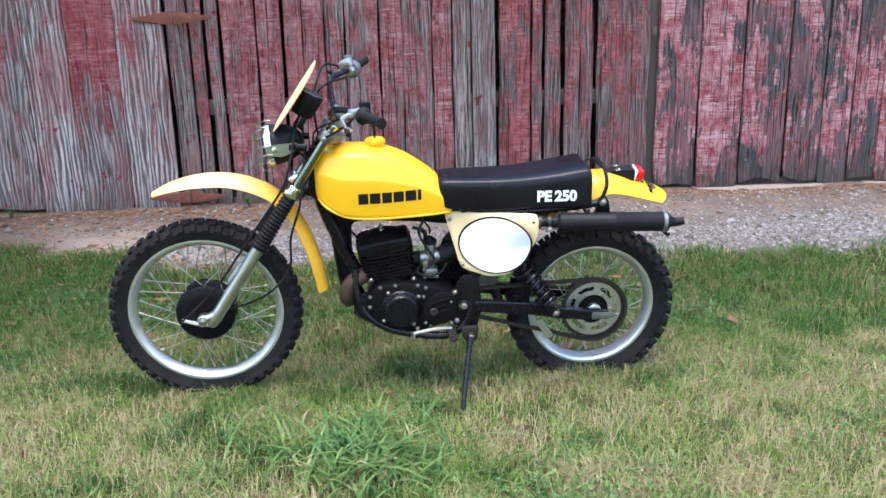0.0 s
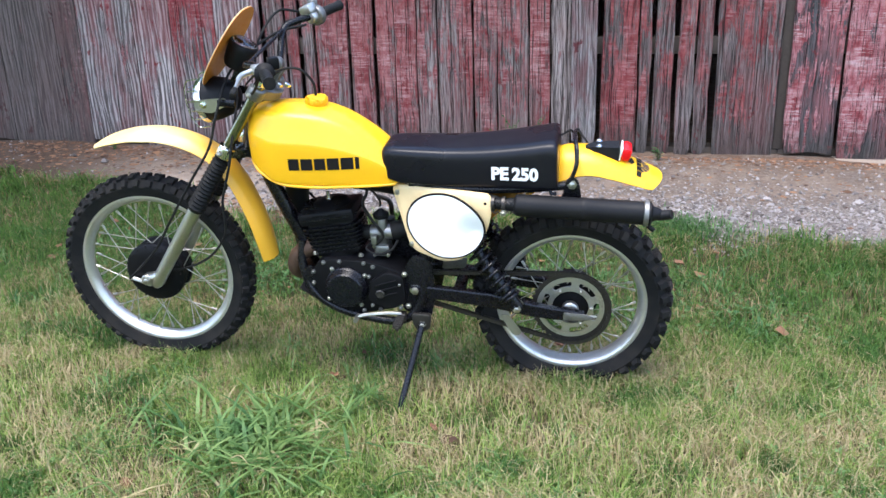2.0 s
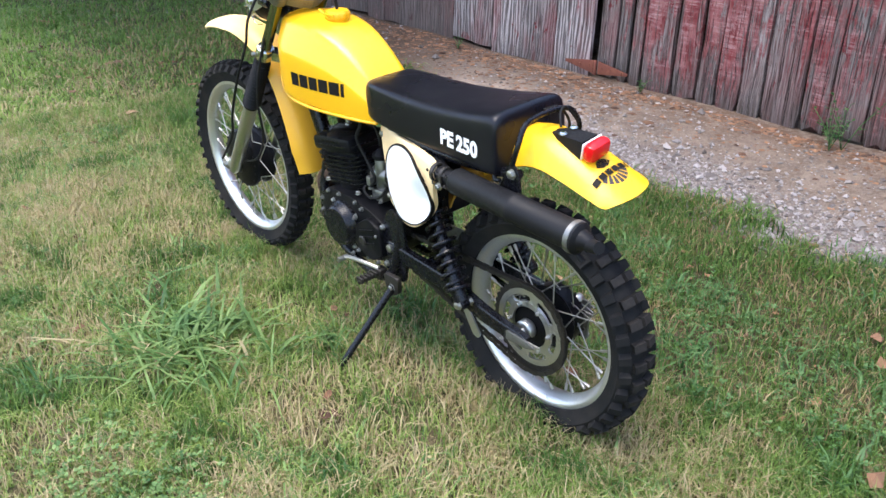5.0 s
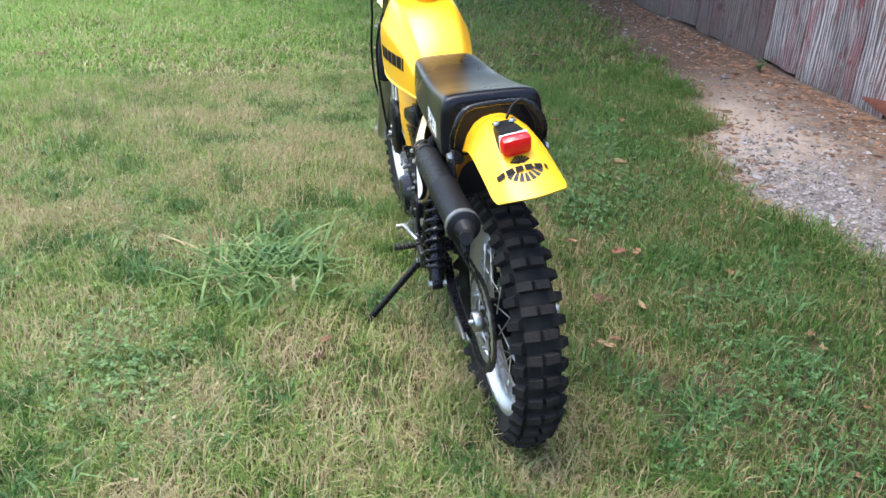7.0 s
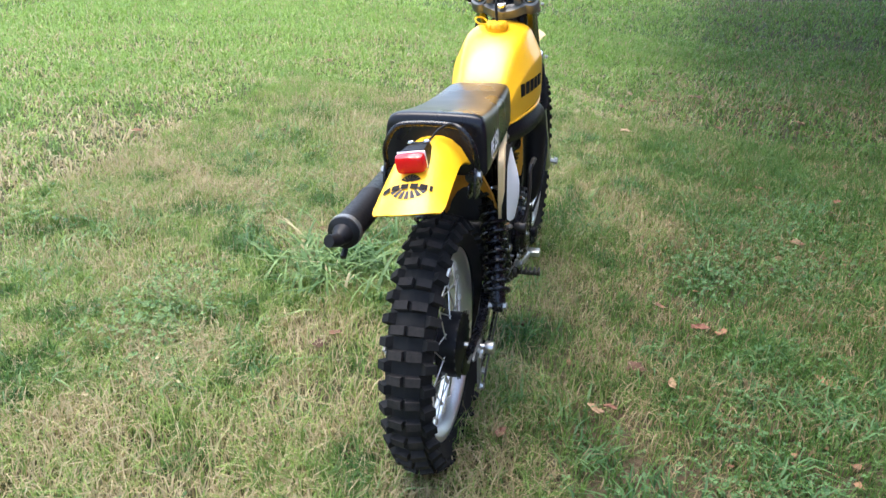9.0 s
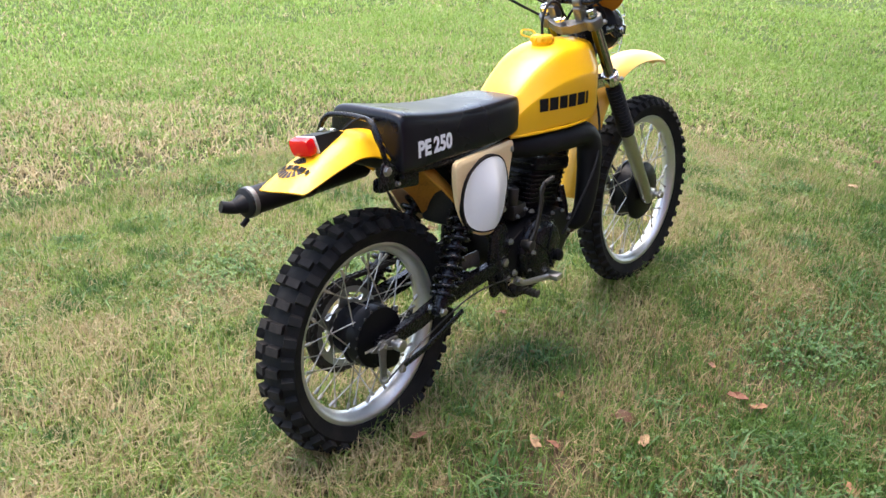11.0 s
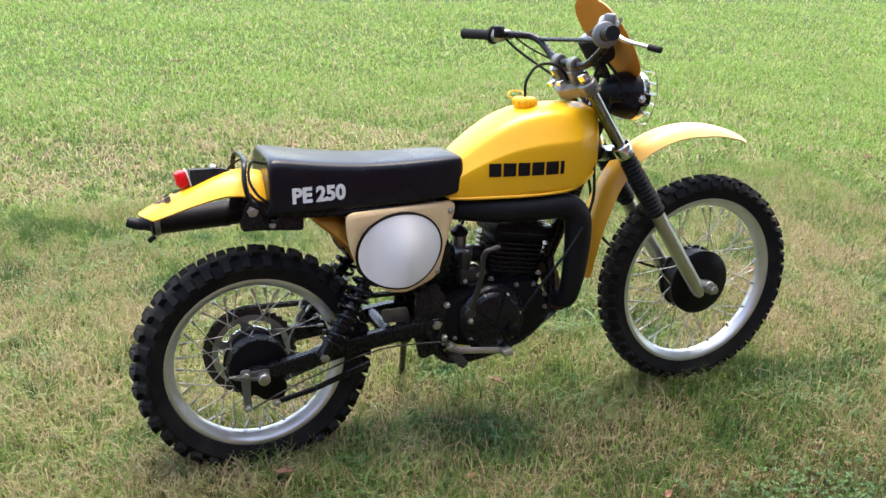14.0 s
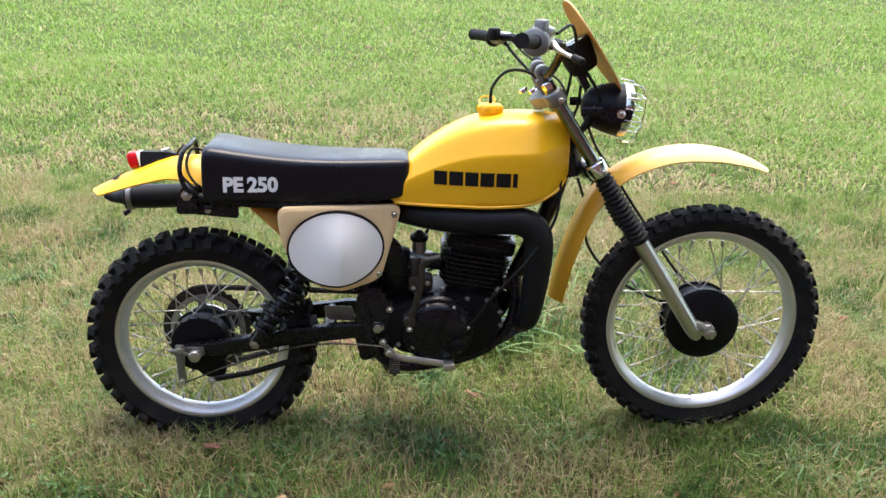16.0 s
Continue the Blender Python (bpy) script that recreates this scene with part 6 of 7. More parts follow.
        br = part("bracket", bm, black_paint, bike, "black tail bracket")
        bolt(br, (0.0, 0.111 * s, 0.756), 0.010, s, steel)
        bm = bmesh.new()
        tube(bm, [(-0.07, 0.10 * s, 0.742), (-0.06, 0.104 * s, 0.722), (-0.045, 0.104 * s, 0.725)], 0.006, 8)
        part("hook", bm, black_paint, bike, "small black strap hook")


tail()


# ---- exhaust ----
def exhaust():
    bm = bmesh.new()
    line = curve([(-0.825, -0.012, 0.490), (-0.870, -0.020, 0.478), (-0.908, -0.022, 0.450), (-0.922, -0.012, 0.405), (-0.915, 0.025, 0.372), (-0.905, 0.065, 0.382)], 5)
    tube(bm, line, 0.029, 18)
    part("header_pipe", bm, rusty_pipe, bike, "rust-brown exhaust header pipe")
    bm = bmesh.new()
    spine = [
        (-0.900, 0.058, 0.392, 0.026), (-0.915, 0.085, 0.398, 0.030), (-0.922, 0.100, 0.440, 0.032), (-0.930, 0.105, 0.52, 0.036), (-0.934, 0.105, 0.60, 0.039), (-0.925, 0.104, 0.66, 0.040),
        (-0.880, 0.102, 0.692, 0.039), (-0.78, 0.097, 0.692, 0.038), (-0.68, 0.076, 0.692, 0.038), (-0.60, 0.040, 0.692, 0.034), (-0.53, 0.0, 0.694, 0.030), (-0.44, -0.03, 0.70, 0.022), (-0.34, -0.055, 0.704, 0.017), (-0.255, -0.105, 0.704, 0.016), (-0.20, -0.132, 0.700, 0.016)]
    line = curve([q[:3] for q in spine], 6)
    rs = [q.x for q in curve([(q[3], 0, 0) for q in spine], 6)]
    tube(bm, line, rs, 22)
    part("expansion_chamber", bm, black_matt, bike, "fat matt black expansion chamber")
    a, b = Vector((-0.17, -0.1345, 0.698)), Vector((0.228, -0.138, 0.682))
    d = (b - a).normalized()
    bm = bmesh.new()
    L = (b - a).length
    ks = [(-0.055, 0.017), (-0.02, 0.019), (0.0, 0.022), (0.006, 0.031), (0.012, 0.0335), (L * 0.49, 0.0335), (L * 0.5, 0.036), (L * 0.53, 0.036), (L * 0.54, 0.0345), (L - 0.016, 0.0345), (L - 0.014, 0.0365), (L, 0.0365), (L + 0.002, 0.034), (L + 0.006, 0.024), (L + 0.03, 0.015), (L + 0.034, 0.012)]
    tube(bm, [a + d * k for k, _ in ks], [r for _, r in ks], 28)
    muf = part("silencer", bm, black_matt, bike, "matt black cylindrical silencer", angle=40)
    bm = bmesh.new()
    lathe(bm, [(0.0345, L - 0.02), (0.038, L - 0.018), (0.038, L - 0.006), (0.0345, L - 0.004)], 28, axis="x", closed=True)
    part("end_band", bm, dull_alloy, muf, "worn grey end band", at=Matrix.Translation(a) @ d.to_track_quat("X", "Z").to_matrix().to_4x4())
    bm = bmesh.new()
    tube(bm, [b + d * 0.02 + Vector((0, 0, -0.004)), b + d * 0.042 + Vector((0, -0.004, 0.0)), b + d * 0.060 + Vector((0, -0.01, 0.006))], [0.016, 0.015, 0.014], 14)
    part("tip", bm, black_matt, muf)
    bm = bmesh.new()
    tube(bm, [b - d * 0.006 + Vector((0, 0, -0.04)), b + d * 0.012 + Vector((0, 0, -0.052))], 0.007, 8)
    part("drain_stub", bm, black_matt, muf)
    for z in (0.012, -0.018):
        bm = bmesh.new()
        line = [a + Vector((-0.065 + 0.004 * k, -0.018 + 0.004 * math.cos(k * 1.7), z + 0.004 * math.sin(k * 1.7))) for k in range(18)]
        tube(bm, line, 0.002, 6)
        part("spring", bm, dark_steel, muf, "small exhaust spring")
    for k in (-0.062, -0.03):
        bm = bmesh.new()
        lathe(bm, [(0.021, -0.006), (0.024, -0.005), (0.024, 0.005), (0.021, 0.006)], 18, axis="x", closed=True)
        part("clamp", bm, dark_steel, muf, at=Matrix.Translation(a + d * k))
    bolt(muf, tuple(a + Vector((-0.03, -0.024, -0.018))), 0.007, -1, steel)
    bm = bmesh.new()
    plate(bm, round_outline([(-0.045, 0.690), (0.03, 0.690), (0.02, 0.74), (-0.02, 0.74)], 0.01), -0.111, -0.105)
    part("hanger", bm, black_paint, muf)
    # heat shield plate seen under the tail on the right
    bm = bmesh.new()
    plate(bm, round_outline([(-0.13, 0.690), (0.03, 0.705), (0.03, 0.738), (-0.13, 0.745)], 0.012), 0.092, 0.096, 0.001)
    hs = part("tool_tray", bm, black_paint, bike, "black tray under the tail")
    bolt(hs, (-0.05, 0.096, 0.712), 0.006, 1, steel)


exhaust()


# ---- frame, swing arm, shocks, stand ----
def frame_tubes():
    specs = [
        ([(-1.03, 0, 0.80), (-0.99, 0, 0.965)], 0.034, "steering_head"),
        ([(-1.00, 0, 0.90), (-0.85, 0, 0.80), (-0.60, 0, 0.74), (-0.40, 0, 0.725)], 0.022, "top_tube"),
        ([(-1.01, 0, 0.86), (-0.985, 0, 0.74), (-0.93, 0, 0.60), (-0.885, 0, 0.50)], 0.024, "down_tube"),
    ]
    for s in (-1, 1):
        specs += [
            ([(-0.885, 0.03 * s, 0.51), (-0.885, 0.05 * s, 0.43), (-0.850, 0.068 * s, 0.345), (-0.76, 0.08 * s, 0.285), (-0.60, 0.095 * s, 0.258), (-0.52, 0.095 * s, 0.275), (-0.475, 0.095 * s, 0.345), (-0.465, 0.078 * s, 0.47), (-0.46, 0.058 * s, 0.60), (-0.47, 0.045 * s, 0.725)], 0.0145, "cradle_tube"),
            ([(-0.50, 0.06 * s, 0.73), (-0.30, 0.09 * s, 0.728), (-0.10, 0.095 * s, 0.738), (0.01, 0.095 * s, 0.752)], 0.0125, "seat_rail"),
            ([(-0.46, 0.07 * s, 0.46), (-0.36, 0.07 * s, 0.60), (-0.26, 0.08 * s, 0.725)], 0.011, "stay_tube"),
        ]
    for pts, r, name in specs:
        bm = bmesh.new()
        tube(bm, curve(pts, 5) if len(pts) > 2 else pts, r, 14)
        part(name, bm, black_paint, bike)
    # pivot plates
    for s in (-1, 1):
        bm = bmesh.new()
        plate(bm, round_outline([(-0.545, 0.30), (-0.45, 0.27), (-0.43, 0.36), (-0.44, 0.48), (-0.50, 0.50), (-0.53, 0.45)], 0.02), 0.082 * s, 0.094 * s, 0.003)
        pp = part("pivot_plate", bm, black_paint, bike)
        bolt(pp, (-0.497, 0.094 * s, 0.375), 0.013, s, steel, tall=0.012)
        bolt(pp, (-0.53, 0.094 * s, 0.43), 0.007, s, steel)
        bolt(pp, (-0.523, 0.094 * s, 0.315), 0.007, s, steel)
    # air box between the panels
    bm = bmesh.new()
    block(bm, (0.20, 0.12, 0.22), (-0.42, 0.0, 0.61), (0, -12, 0), 0.02)
    part("air_box", bm, black_matt, bike, "black plastic air box")
    bm = bmesh.new()
    block(bm, (0.30, 0.02, 0.030), (-0.30, -0.075, 0.735), (0, 0, 0), 0.004)
    part("seat_base", bm, black_paint, bike)


frame_tubes()


def swing_arm():
    for s in (-1, 1):
        bm = bmesh.new()
        rings = []
        for x, y, z, h, w in ((-0.51, 0.085, 0.372, 0.020, 0.013), (-0.40, 0.088, 0.364, 0.022, 0.013), (-0.25, 0.082, 0.345, 0.024, 0.013), (-0.12, 0.097, 0.325, 0.022, 0.013), (-0.05, 0.099, 0.316, 0.020, 0.012), (0.045, 0.100, 0.309, 0.016, 0.010)):
            rings.append([(x, (y + dy * w) * s, z + dz * h) for dy, dz in ((-1, -0.8), (-0.8, -1), (0.8, -1), (1, -0.8), (1, 0.8), (0.8, 1), (-0.8, 1), (-1, 0.8))])
        loft(bm, rings)
        bmesh.ops.recalc_face_normals(bm, faces=bm.faces)
        arm = part("swing_arm", bm, black_paint, bike, "black box-section swing arm", angle=25)
        bm = bmesh.new()
        plate(bm, round_outline([(-0.02, 0.297), (0.05, 0.300), (0.075, 0.308), (0.075, 0.314), (0.05, 0.322), (-0.02, 0.326)], 0.008), 0.110 * s, 0.116 * s, 0.001)
        part("chain_adjuster", bm, dull_alloy, arm, "bare aluminium chain adjuster")
        bm = bmesh.new()
        rod(bm, (0.04, 0.104 * s, 0.311), (0.085, 0.104 * s, 0.311), 0.0035, 8)
        part("adjuster_screw", bm, steel, arm)
        bolt(arm, (-0.16, 0.106 * s, 0.348), 0.010, s, steel, tall=0.018)
    bm = bmesh.new()
    rod(bm, (-0.36, -0.09, 0.36), (-0.36, 0.09, 0.36), 0.02, 12)
    part("arm_bridge", bm, black_paint, bike)
    # chain guide plate under the arm, and a bright skid plate on the right
    bm = bmesh.new()
    plate(bm, round_outline([(-0.225, 0.285), (-0.20, 0.29), (-0.155, 0.225), (-0.165, 0.21), (-0.185, 0.215)], 0.008), -0.075, -0.071)
    part("chain_guide", bm, alloy, bike, "bare metal chain guide")
    bm = bmesh.new()
    plate(bm, round_outline([(-0.425, 0.425), (-0.345, 0.425), (-0.355, 0.385), (-0.435, 0.38)], 0.01), 0.055, 0.058)
    part("arm_gusset", bm, dull_alloy, bike, "bare metal gusset plate")
    for s in (-1, 1):
        top, low = Vector((-0.382, 0.064 * s, 0.650)), Vector((-0.164, 0.130 * s, 0.348))
        d = (top - low).normalized()
        bm = bmesh.new()
        rod(bm, low, low + d * 0.17, 0.021, 16, 0.003)
        rod(bm, low + d * 0.16, top, 0.016, 14)
        body = part("shock_absorber", bm, black_paint, bike, "black coil-spring rear shock absorber")
        bm = bmesh.new()
        up = Vector((0, 1, 0))
        e1 = d.cross(up).normalized()
        e2 = d.cross(e1)
        turns, m = 10, 14
        line = [low + d * (0.045 + 0.27 * k / (turns * m)) + (e1 * math.cos(2 * math.pi * k / m) + e2 * math.sin(2 * math.pi * k / m)) * 0.0325 for k in range(turns * m + 1)]
        tube(bm, line, 0.0058, 8)
        part("coil_spring", bm, black_paint, body, "black coil spring")
        for k, r in ((0.040, 0.035), (0.318, 0.033)):
            bm = bmesh.new()
            rod(bm, low + d * (k - 0.005), low + d * (k + 0.005), r, 20, 0.002)
            part("spring_collar", bm, chrome if k > 0.1 else black_paint, body)
        for p in (low, top):
            bm = bmesh.new()
            rod(bm, p - Vector((0, 0.014, 0)), p + Vector((0, 0.014, 0)), 0.018, 14, 0.003)
            part("eye", bm, black_paint, body)
        bolt(body, tuple(low + Vector((0, 0.014 * s, 0))), 0.010, s, steel)


swing_arm()


def chain_and_brake():
    c0, r0 = Vector((0, 0, 0.311)), 0.125
    c1, r1 = Vector((-0.565, 0, 0.385)), 0.036
    y = -0.0575
    line = []
    base = math.atan2((c1 - c0).z, (c1 - c0).x)
    off = math.acos((r0 - r1) / (c1 - c0).length)
    for k in range(25):
        a = base + off + (2 * math.pi - 2 * off) * k / 24
        line.append(c0 + Vector((r0 * math.cos(a), y, r0 * math.sin(a))))
    for k in range(9):
        a = base - off + 2 * off * k / 8
        line.append(c1 + Vector((r1 * math.cos(a), y, r1 * math.sin(a))))
    dense = []
    for p, q in zip(line, line[1:] + line[:1]):
        m = max(1, round((q - p).length / 0.0158))
        dense += [p.lerp(q, k / m) for k in range(m)]
    bm = bmesh.new()
    for k, p in enumerate(dense):
        q = dense[(k + 1) % len(dense)]
        w = 0.0075 if k % 2 else 0.0055
        dvec = (q - p).normalized()
        up = Vector((-dvec.z, 0, dvec.x)) * 0.006
        for dy in (-w, w - 0.0015):
            vs = [bm.verts.new(v + Vector((0, t, 0))) for t in (dy, dy + 0.0015) for v in (p - up - dvec * 0.003, q - up + dvec * 0.003, q + up + dvec * 0.003, p + up - dvec * 0.003)]
            for f in ((0, 1, 2, 3), (7, 6, 5, 4), (0, 4, 5, 1), (1, 5, 6, 2), (2, 6, 7, 3), (3, 7, 4, 0)):
                bm.faces.new([vs[i] for i in f])
    bmesh.ops.recalc_face_normals(bm, faces=bm.faces)
    part("drive_chain", bm, dark_steel, bike, "oily dark drive chain")
    # rear brake: arm, rod and torque link on the right
    bm = bmesh.new()
    plate(bm, round_outline([(0.030, 0.335), (0.058, 0.335), (0.054, 0.27), (0.052, 0.215), (0.030, 0.215), (0.034, 0.27)], 0.010), 0.118, 0.125, 0.0015)
    arm = part("brake_arm", bm, dull_alloy, bike, "dull aluminium rear brake arm")
    bolt(arm, (0.042, 0.125, 0.225), 0.008, 1, steel)
    bolt(arm, (0.044, 0.125, 0.322), 0.008, 1, steel)
    bm = bmesh.new()
    plate(bm, round_outline([(0.055, 0.322), (0.07, 0.318), (-0.005, 0.296), (-0.010, 0.306)], 0.005), 0.126, 0.131, 0.001)
    part("cam_lever", bm, dull_alloy, arm)
    bm = bmesh.new()
    tube(bm, [(-0.035, 0.108, 0.222), (-0.14, 0.108, 0.243), (-0.30, 0.100, 0.290)], 0.009, 8, flat=0.5)
    tl = part("torque_link", bm, black_paint, bike, "black brake torque link")
    bolt(tl, (-0.035, 0.113, 0.222), 0.008, 1, steel)
    bm = bmesh.new()
    tube(bm, curve([(0.04, 0.13, 0.222), (-0.12, 0.125, 0.285), (-0.32, 0.118, 0.335), (-0.50, 0.118, 0.33), (-0.545, 0.118, 0.318)], 4), 0.0025, 6)
    part("brake_rod", bm, dark_steel, bike)
    # brake stay plate hanging from the hub
    bm = bmesh.new()
    plate(bm, round_outline([(-0.06, 0.21), (-0.01, 0.215), (0.03, 0.25), (0.01, 0.29), (-0.05, 0.30), (-0.075, 0.25)], 0.015), 0.068, 0.076, 0.002)
    part("brake_plate", bm, black_case, bike)


chain_and_brake()


def side_stand():
    bm = bmesh.new()
    a, b = Vector((-0.475, -0.115, 0.265)), Vector((-0.545, -0.352, -0.030))
    d = (b - a).normalized()
    tube(bm, [a, a + d * 0.05, b - d * 0.03, b], [0.013, 0.0105, 0.0105, 0.0125], 12)
    st = part("side_stand", bm, black_paint, bike, "black tubular side stand")
    bm = bmesh.new()
    plate(bm, round_outline([(-0.51, 0.30), (-0.445, 0.30), (-0.45, 0.245), (-0.49, 0.235), (-0.505, 0.26)], 0.012), -0.122, -0.106, 0.002)
    part("stand_bracket", bm, dark_steel, st, "worn grey stand bracket")
    bolt(st, (-0.475, -0.122, 0.262), 0.009, -1, steel)
    bm = bmesh.new()
    rod(bm, b - d * 0.004, b + d * 0.012, 0.02, 14, 0.003)
    part("foot", bm, black_paint, st)
    # foot pegs
    for s in (-1, 1):
        bm = bmesh.new()
        for dy in range(5):
            block(bm, (0.028, 0.006, 0.014), (-0.545, (0.13 + 0.013 * dy) * s, 0.285), bevel=0.001)
        block(bm, (0.012, 0.085, 0.012), (-0.545, 0.145 * s, 0.279), bevel=0.002)
        block(bm, (0.03, 0.03, 0.03), (-0.545, 0.105 * s, 0.28), bevel=0.004)
        part("foot_peg", bm, dark_steel, bike, "toothed steel foot peg")
    bm = bmesh.new()
    tube(bm, curve([(-0.545, -0.112, 0.295), (-0.60, -0.125, 0.300), (-0.665, -0.128, 0.292), (-0.690, -0.130, 0.285)], 4), 0.0065, 8)
    tube(bm, [(-0.690, -0.118, 0.284), (-0.690, -0.155, 0.284)], 0.008, 10)
    part("gear_lever", bm, steel, bike, "worn steel gear lever")
    bm = bmesh.new()
    tube(bm, curve([(-0.525, 0.118, 0.318), (-0.555, 0.125, 0.30), (-0.62, 0.130, 0.292), (-0.685, 0.132, 0.283), (-0.70, 0.132, 0.282)], 4), [0.013] * 3 + [0.010] * 14, 10, flat=0.6)
    block(bm, (0.03, 0.05, 0.018), (-0.695, 0.140, 0.285), (0, 10, 0), 0.003)
    bp = part("brake_pedal", bm, alloy, bike, "bare aluminium brake pedal")
    bolt(bp, (-0.53, 0.128, 0.315), 0.009, 1, steel)
    bolt(bp, (-0.512, 0.122, 0.345), 0.007, 1, steel)


side_stand()


# ---- engine ----
def engine():
    bm = bmesh.new()
    out = [(-0.848, 0.40), (-0.832, 0.448), (-0.80, 0.472), (-0.68, 0.470), (-0.60, 0.455), (-0.53, 0.425), (-0.515, 0.36), (-0.55, 0.305), (-0.66, 0.278), (-0.76, 0.285), (-0.825, 0.325)]
    plate(bm, round_outline(out, 0.02, 3), -0.088, 0.095, 0.006)
    eng = part("engine", bm, black_case, bike, "black-painted finned single-cylinder engine", angle=40)
    # left: magneto cover with its rim, gearbox cover
    bm = bmesh.new()
    lathe(bm, [(0.072, -0.080), (0.072, -0.098), (0.066, -0.104), (0.062, -0.118), (0.056, -0.124), (0.02, -0.126), (0.002, -0.126)], 36, (-0.727, 0, 0.375))
    mag = part("magneto_cover", bm, black_paint, eng, "round black magneto cover")
    for k in range(4):
        a = radians(35 + 90 * k)
        bolt(mag, (-0.727 + 0.078 * math.cos(a), -0.092, 0.375 + 0.078 * math.sin(a)), 0.0055, -1)
    bm = bmesh.new()
    plate(bm, round_outline([(-0.655, 0.335), (-0.645, 0.405), (-0.585, 0.445), (-0.53, 0.425), (-0.525, 0.335), (-0.58, 0.305)], 0.02), -0.112, -0.086, 0.006)
    gb = part("gearbox_cover", bm, black_case, eng, "black front sprocket cover")
    for x, z in ((-0.645, 0.425), (-0.64, 0.32), (-0.545, 0.40), (-0.545, 0.315), (-0.67, 0.30), (-0.665, 0.285)):
        bolt(gb, (x, -0.108, z), 0.005, -1, dull_alloy)
    for k in range(3):
        bm = bmesh.new()
        block(bm, (0.075, 0.006, 0.006), (-0.59, -0.114, 0.36 + 0.022 * k), (0, -18, 0), 0.002)
        part("cover_rib", bm, black_case, gb)
    bm = bmesh.new()
    lathe(bm, [(0.013, -0.112), (0.016, -0.116), (0.012, -0.119), (0.004, -0.118)], 16, (-0.61, 0, 0.365))
    part("shaft_seal", bm, dark_steel, gb)
    # right: clutch cover
    bm = bmesh.new()
    lathe(bm, [(0.102, 0.088), (0.102, 0.108), (0.096, 0.116), (0.086, 0.118), (0.080, 0.128), (0.07, 0.133), (0.03, 0.135), (0.002, 0.135)], 40, (-0.665, 0, 0.375))
    cl = part("clutch_cover", bm, black_paint, eng, "round black clutch cover")
    for k in range(7):
        a = 2 * math.pi * k / 7 + 0.3
        bolt(cl, (-0.665 + 0.082 * math.cos(a), 0.116, 0.375 + 0.082 * math.sin(a)), 0.0055, 1)
    for k in (0.6, 1.9, 4.2):
        bm = bmesh.new()
        block(bm, (0.075, 0.005, 0.005), (-0.665 + 0.04 * math.cos(k), 0.136, 0.375 + 0.04 * math.sin(k)), (0, -math.degrees(k), 0), 0.002)
        part("cover_rib", bm, black_case, cl)
    bm = bmesh.new()
    lathe(bm, [(0.018, 0.128), (0.018, 0.148), (0.012, 0.152), (0.002, 0.152)], 20, (-0.72, 0, 0.345))
    part("oil_pump_cap", bm, black_case, cl)
    # cylinder and head: thin fins round a barrel
    tilt = 9
    m = Matrix.Translation((-0.757, -0.003, 0.47)) @ Matrix.Rotation(radians(-tilt), 4, "Y") @ Matrix.Diagonal((1, 1, 0.88, 1))
    bm = bmesh.new()
    rod(bm, (0, 0, -0.02), (0, 0, 0.17), 0.060, 28)
    block(bm, (0.165, 0.116, 0.15), (0, 0, 0.075), (0, 0, 0), 0.02)
    part("barrel", bm, black_case, eng, at=m)
    for k in range(7):
        bm = bmesh.new()
        z = 0.022 + 0.0165 * k
        w, l = 0.062 + 0.0022 * k, 0.092 + 0.0015 * k
        o = round_outline([(-l, -w), (l, -w), (l, w), (-l, w)], 0.045, 6)
        a = [bm.verts.new((x, y, z)) for x, y in o]
        b = [bm.verts.new((x, y, z + 0.0042)) for x, y in o]
        bm.faces.new(list(reversed(a))), bm.faces.new(b)
        bridge(bm, a, b)
        part("cooling_fin", bm, black_paint, eng, at=m)
    for k in range(4):
        bm = bmesh.new()
        z = 0.157 + 0.0125 * k
        w, l = (0.078, 0.075, 0.068, 0.052)[k], (0.100, 0.100, 0.097, 0.088)[k]
        o = round_outline([(-l, -w), (l - 0.012 * k, -w), (l - 0.012 * k, w), (-l, w)], 0.04, 5)
        a = [bm.verts.new((x, y, z)) for x, y in o]
        b = [bm.verts.new((x, y, z + 0.005)) for x, y in o]
        bm.faces.new(list(reversed(a))), bm.faces.new(b)
        bridge(bm, a, b)
        part("head_fin", bm, black_paint, eng, at=m)
    bm = bmesh.new()
    lathe(bm, [(0.075, 0.15), (0.072, 0.185), (0.05, 0.205), (0.015, 0.21)], 28, axis="z")
    part("head_dome", bm, black_case, eng, at=m)
    bm = bmesh.new()
    block(bm, (0.192, 0.150, 0.052), (-0.002, 0, 0.162), (0, 0, 0), 0.014)
    part("cylinder_head", bm, black_case, eng, at=m)
    bm = bmesh.new()
    rod(bm, (0, 0, 0.15), (0, 0, 0.215), 0.011, 12, 0.002)
    rod(bm, (0, 0, 0.21), (0, 0, 0.235), 0.006, 10)
    part("spark_plug", bm, steel, eng, at=m)
    for x, y in ((-0.075, -0.075), (0.08, -0.078), (-0.075, 0.075), (0.08, 0.078)):
        bolt(eng, (-0.757 + x, y * 0.85, 0.478), 0.007, 1, steel, axis="z")
    for x, z in ((-0.838, 0.425), (-0.840, 0.385), (-0.665, 0.462), (-0.635, 0.45), (-0.80, 0.46), (-0.745, 0.465), (-0.555, 0.325), (-0.62, 0.295)):
        bolt(eng, (x, -0.088, z), 0.0055, -1, dull_alloy)
        bolt(eng, (x, 0.095, z), 0.005, 1, dull_alloy)
    # exhaust flange and engine mounts
    bm = bmesh.new()
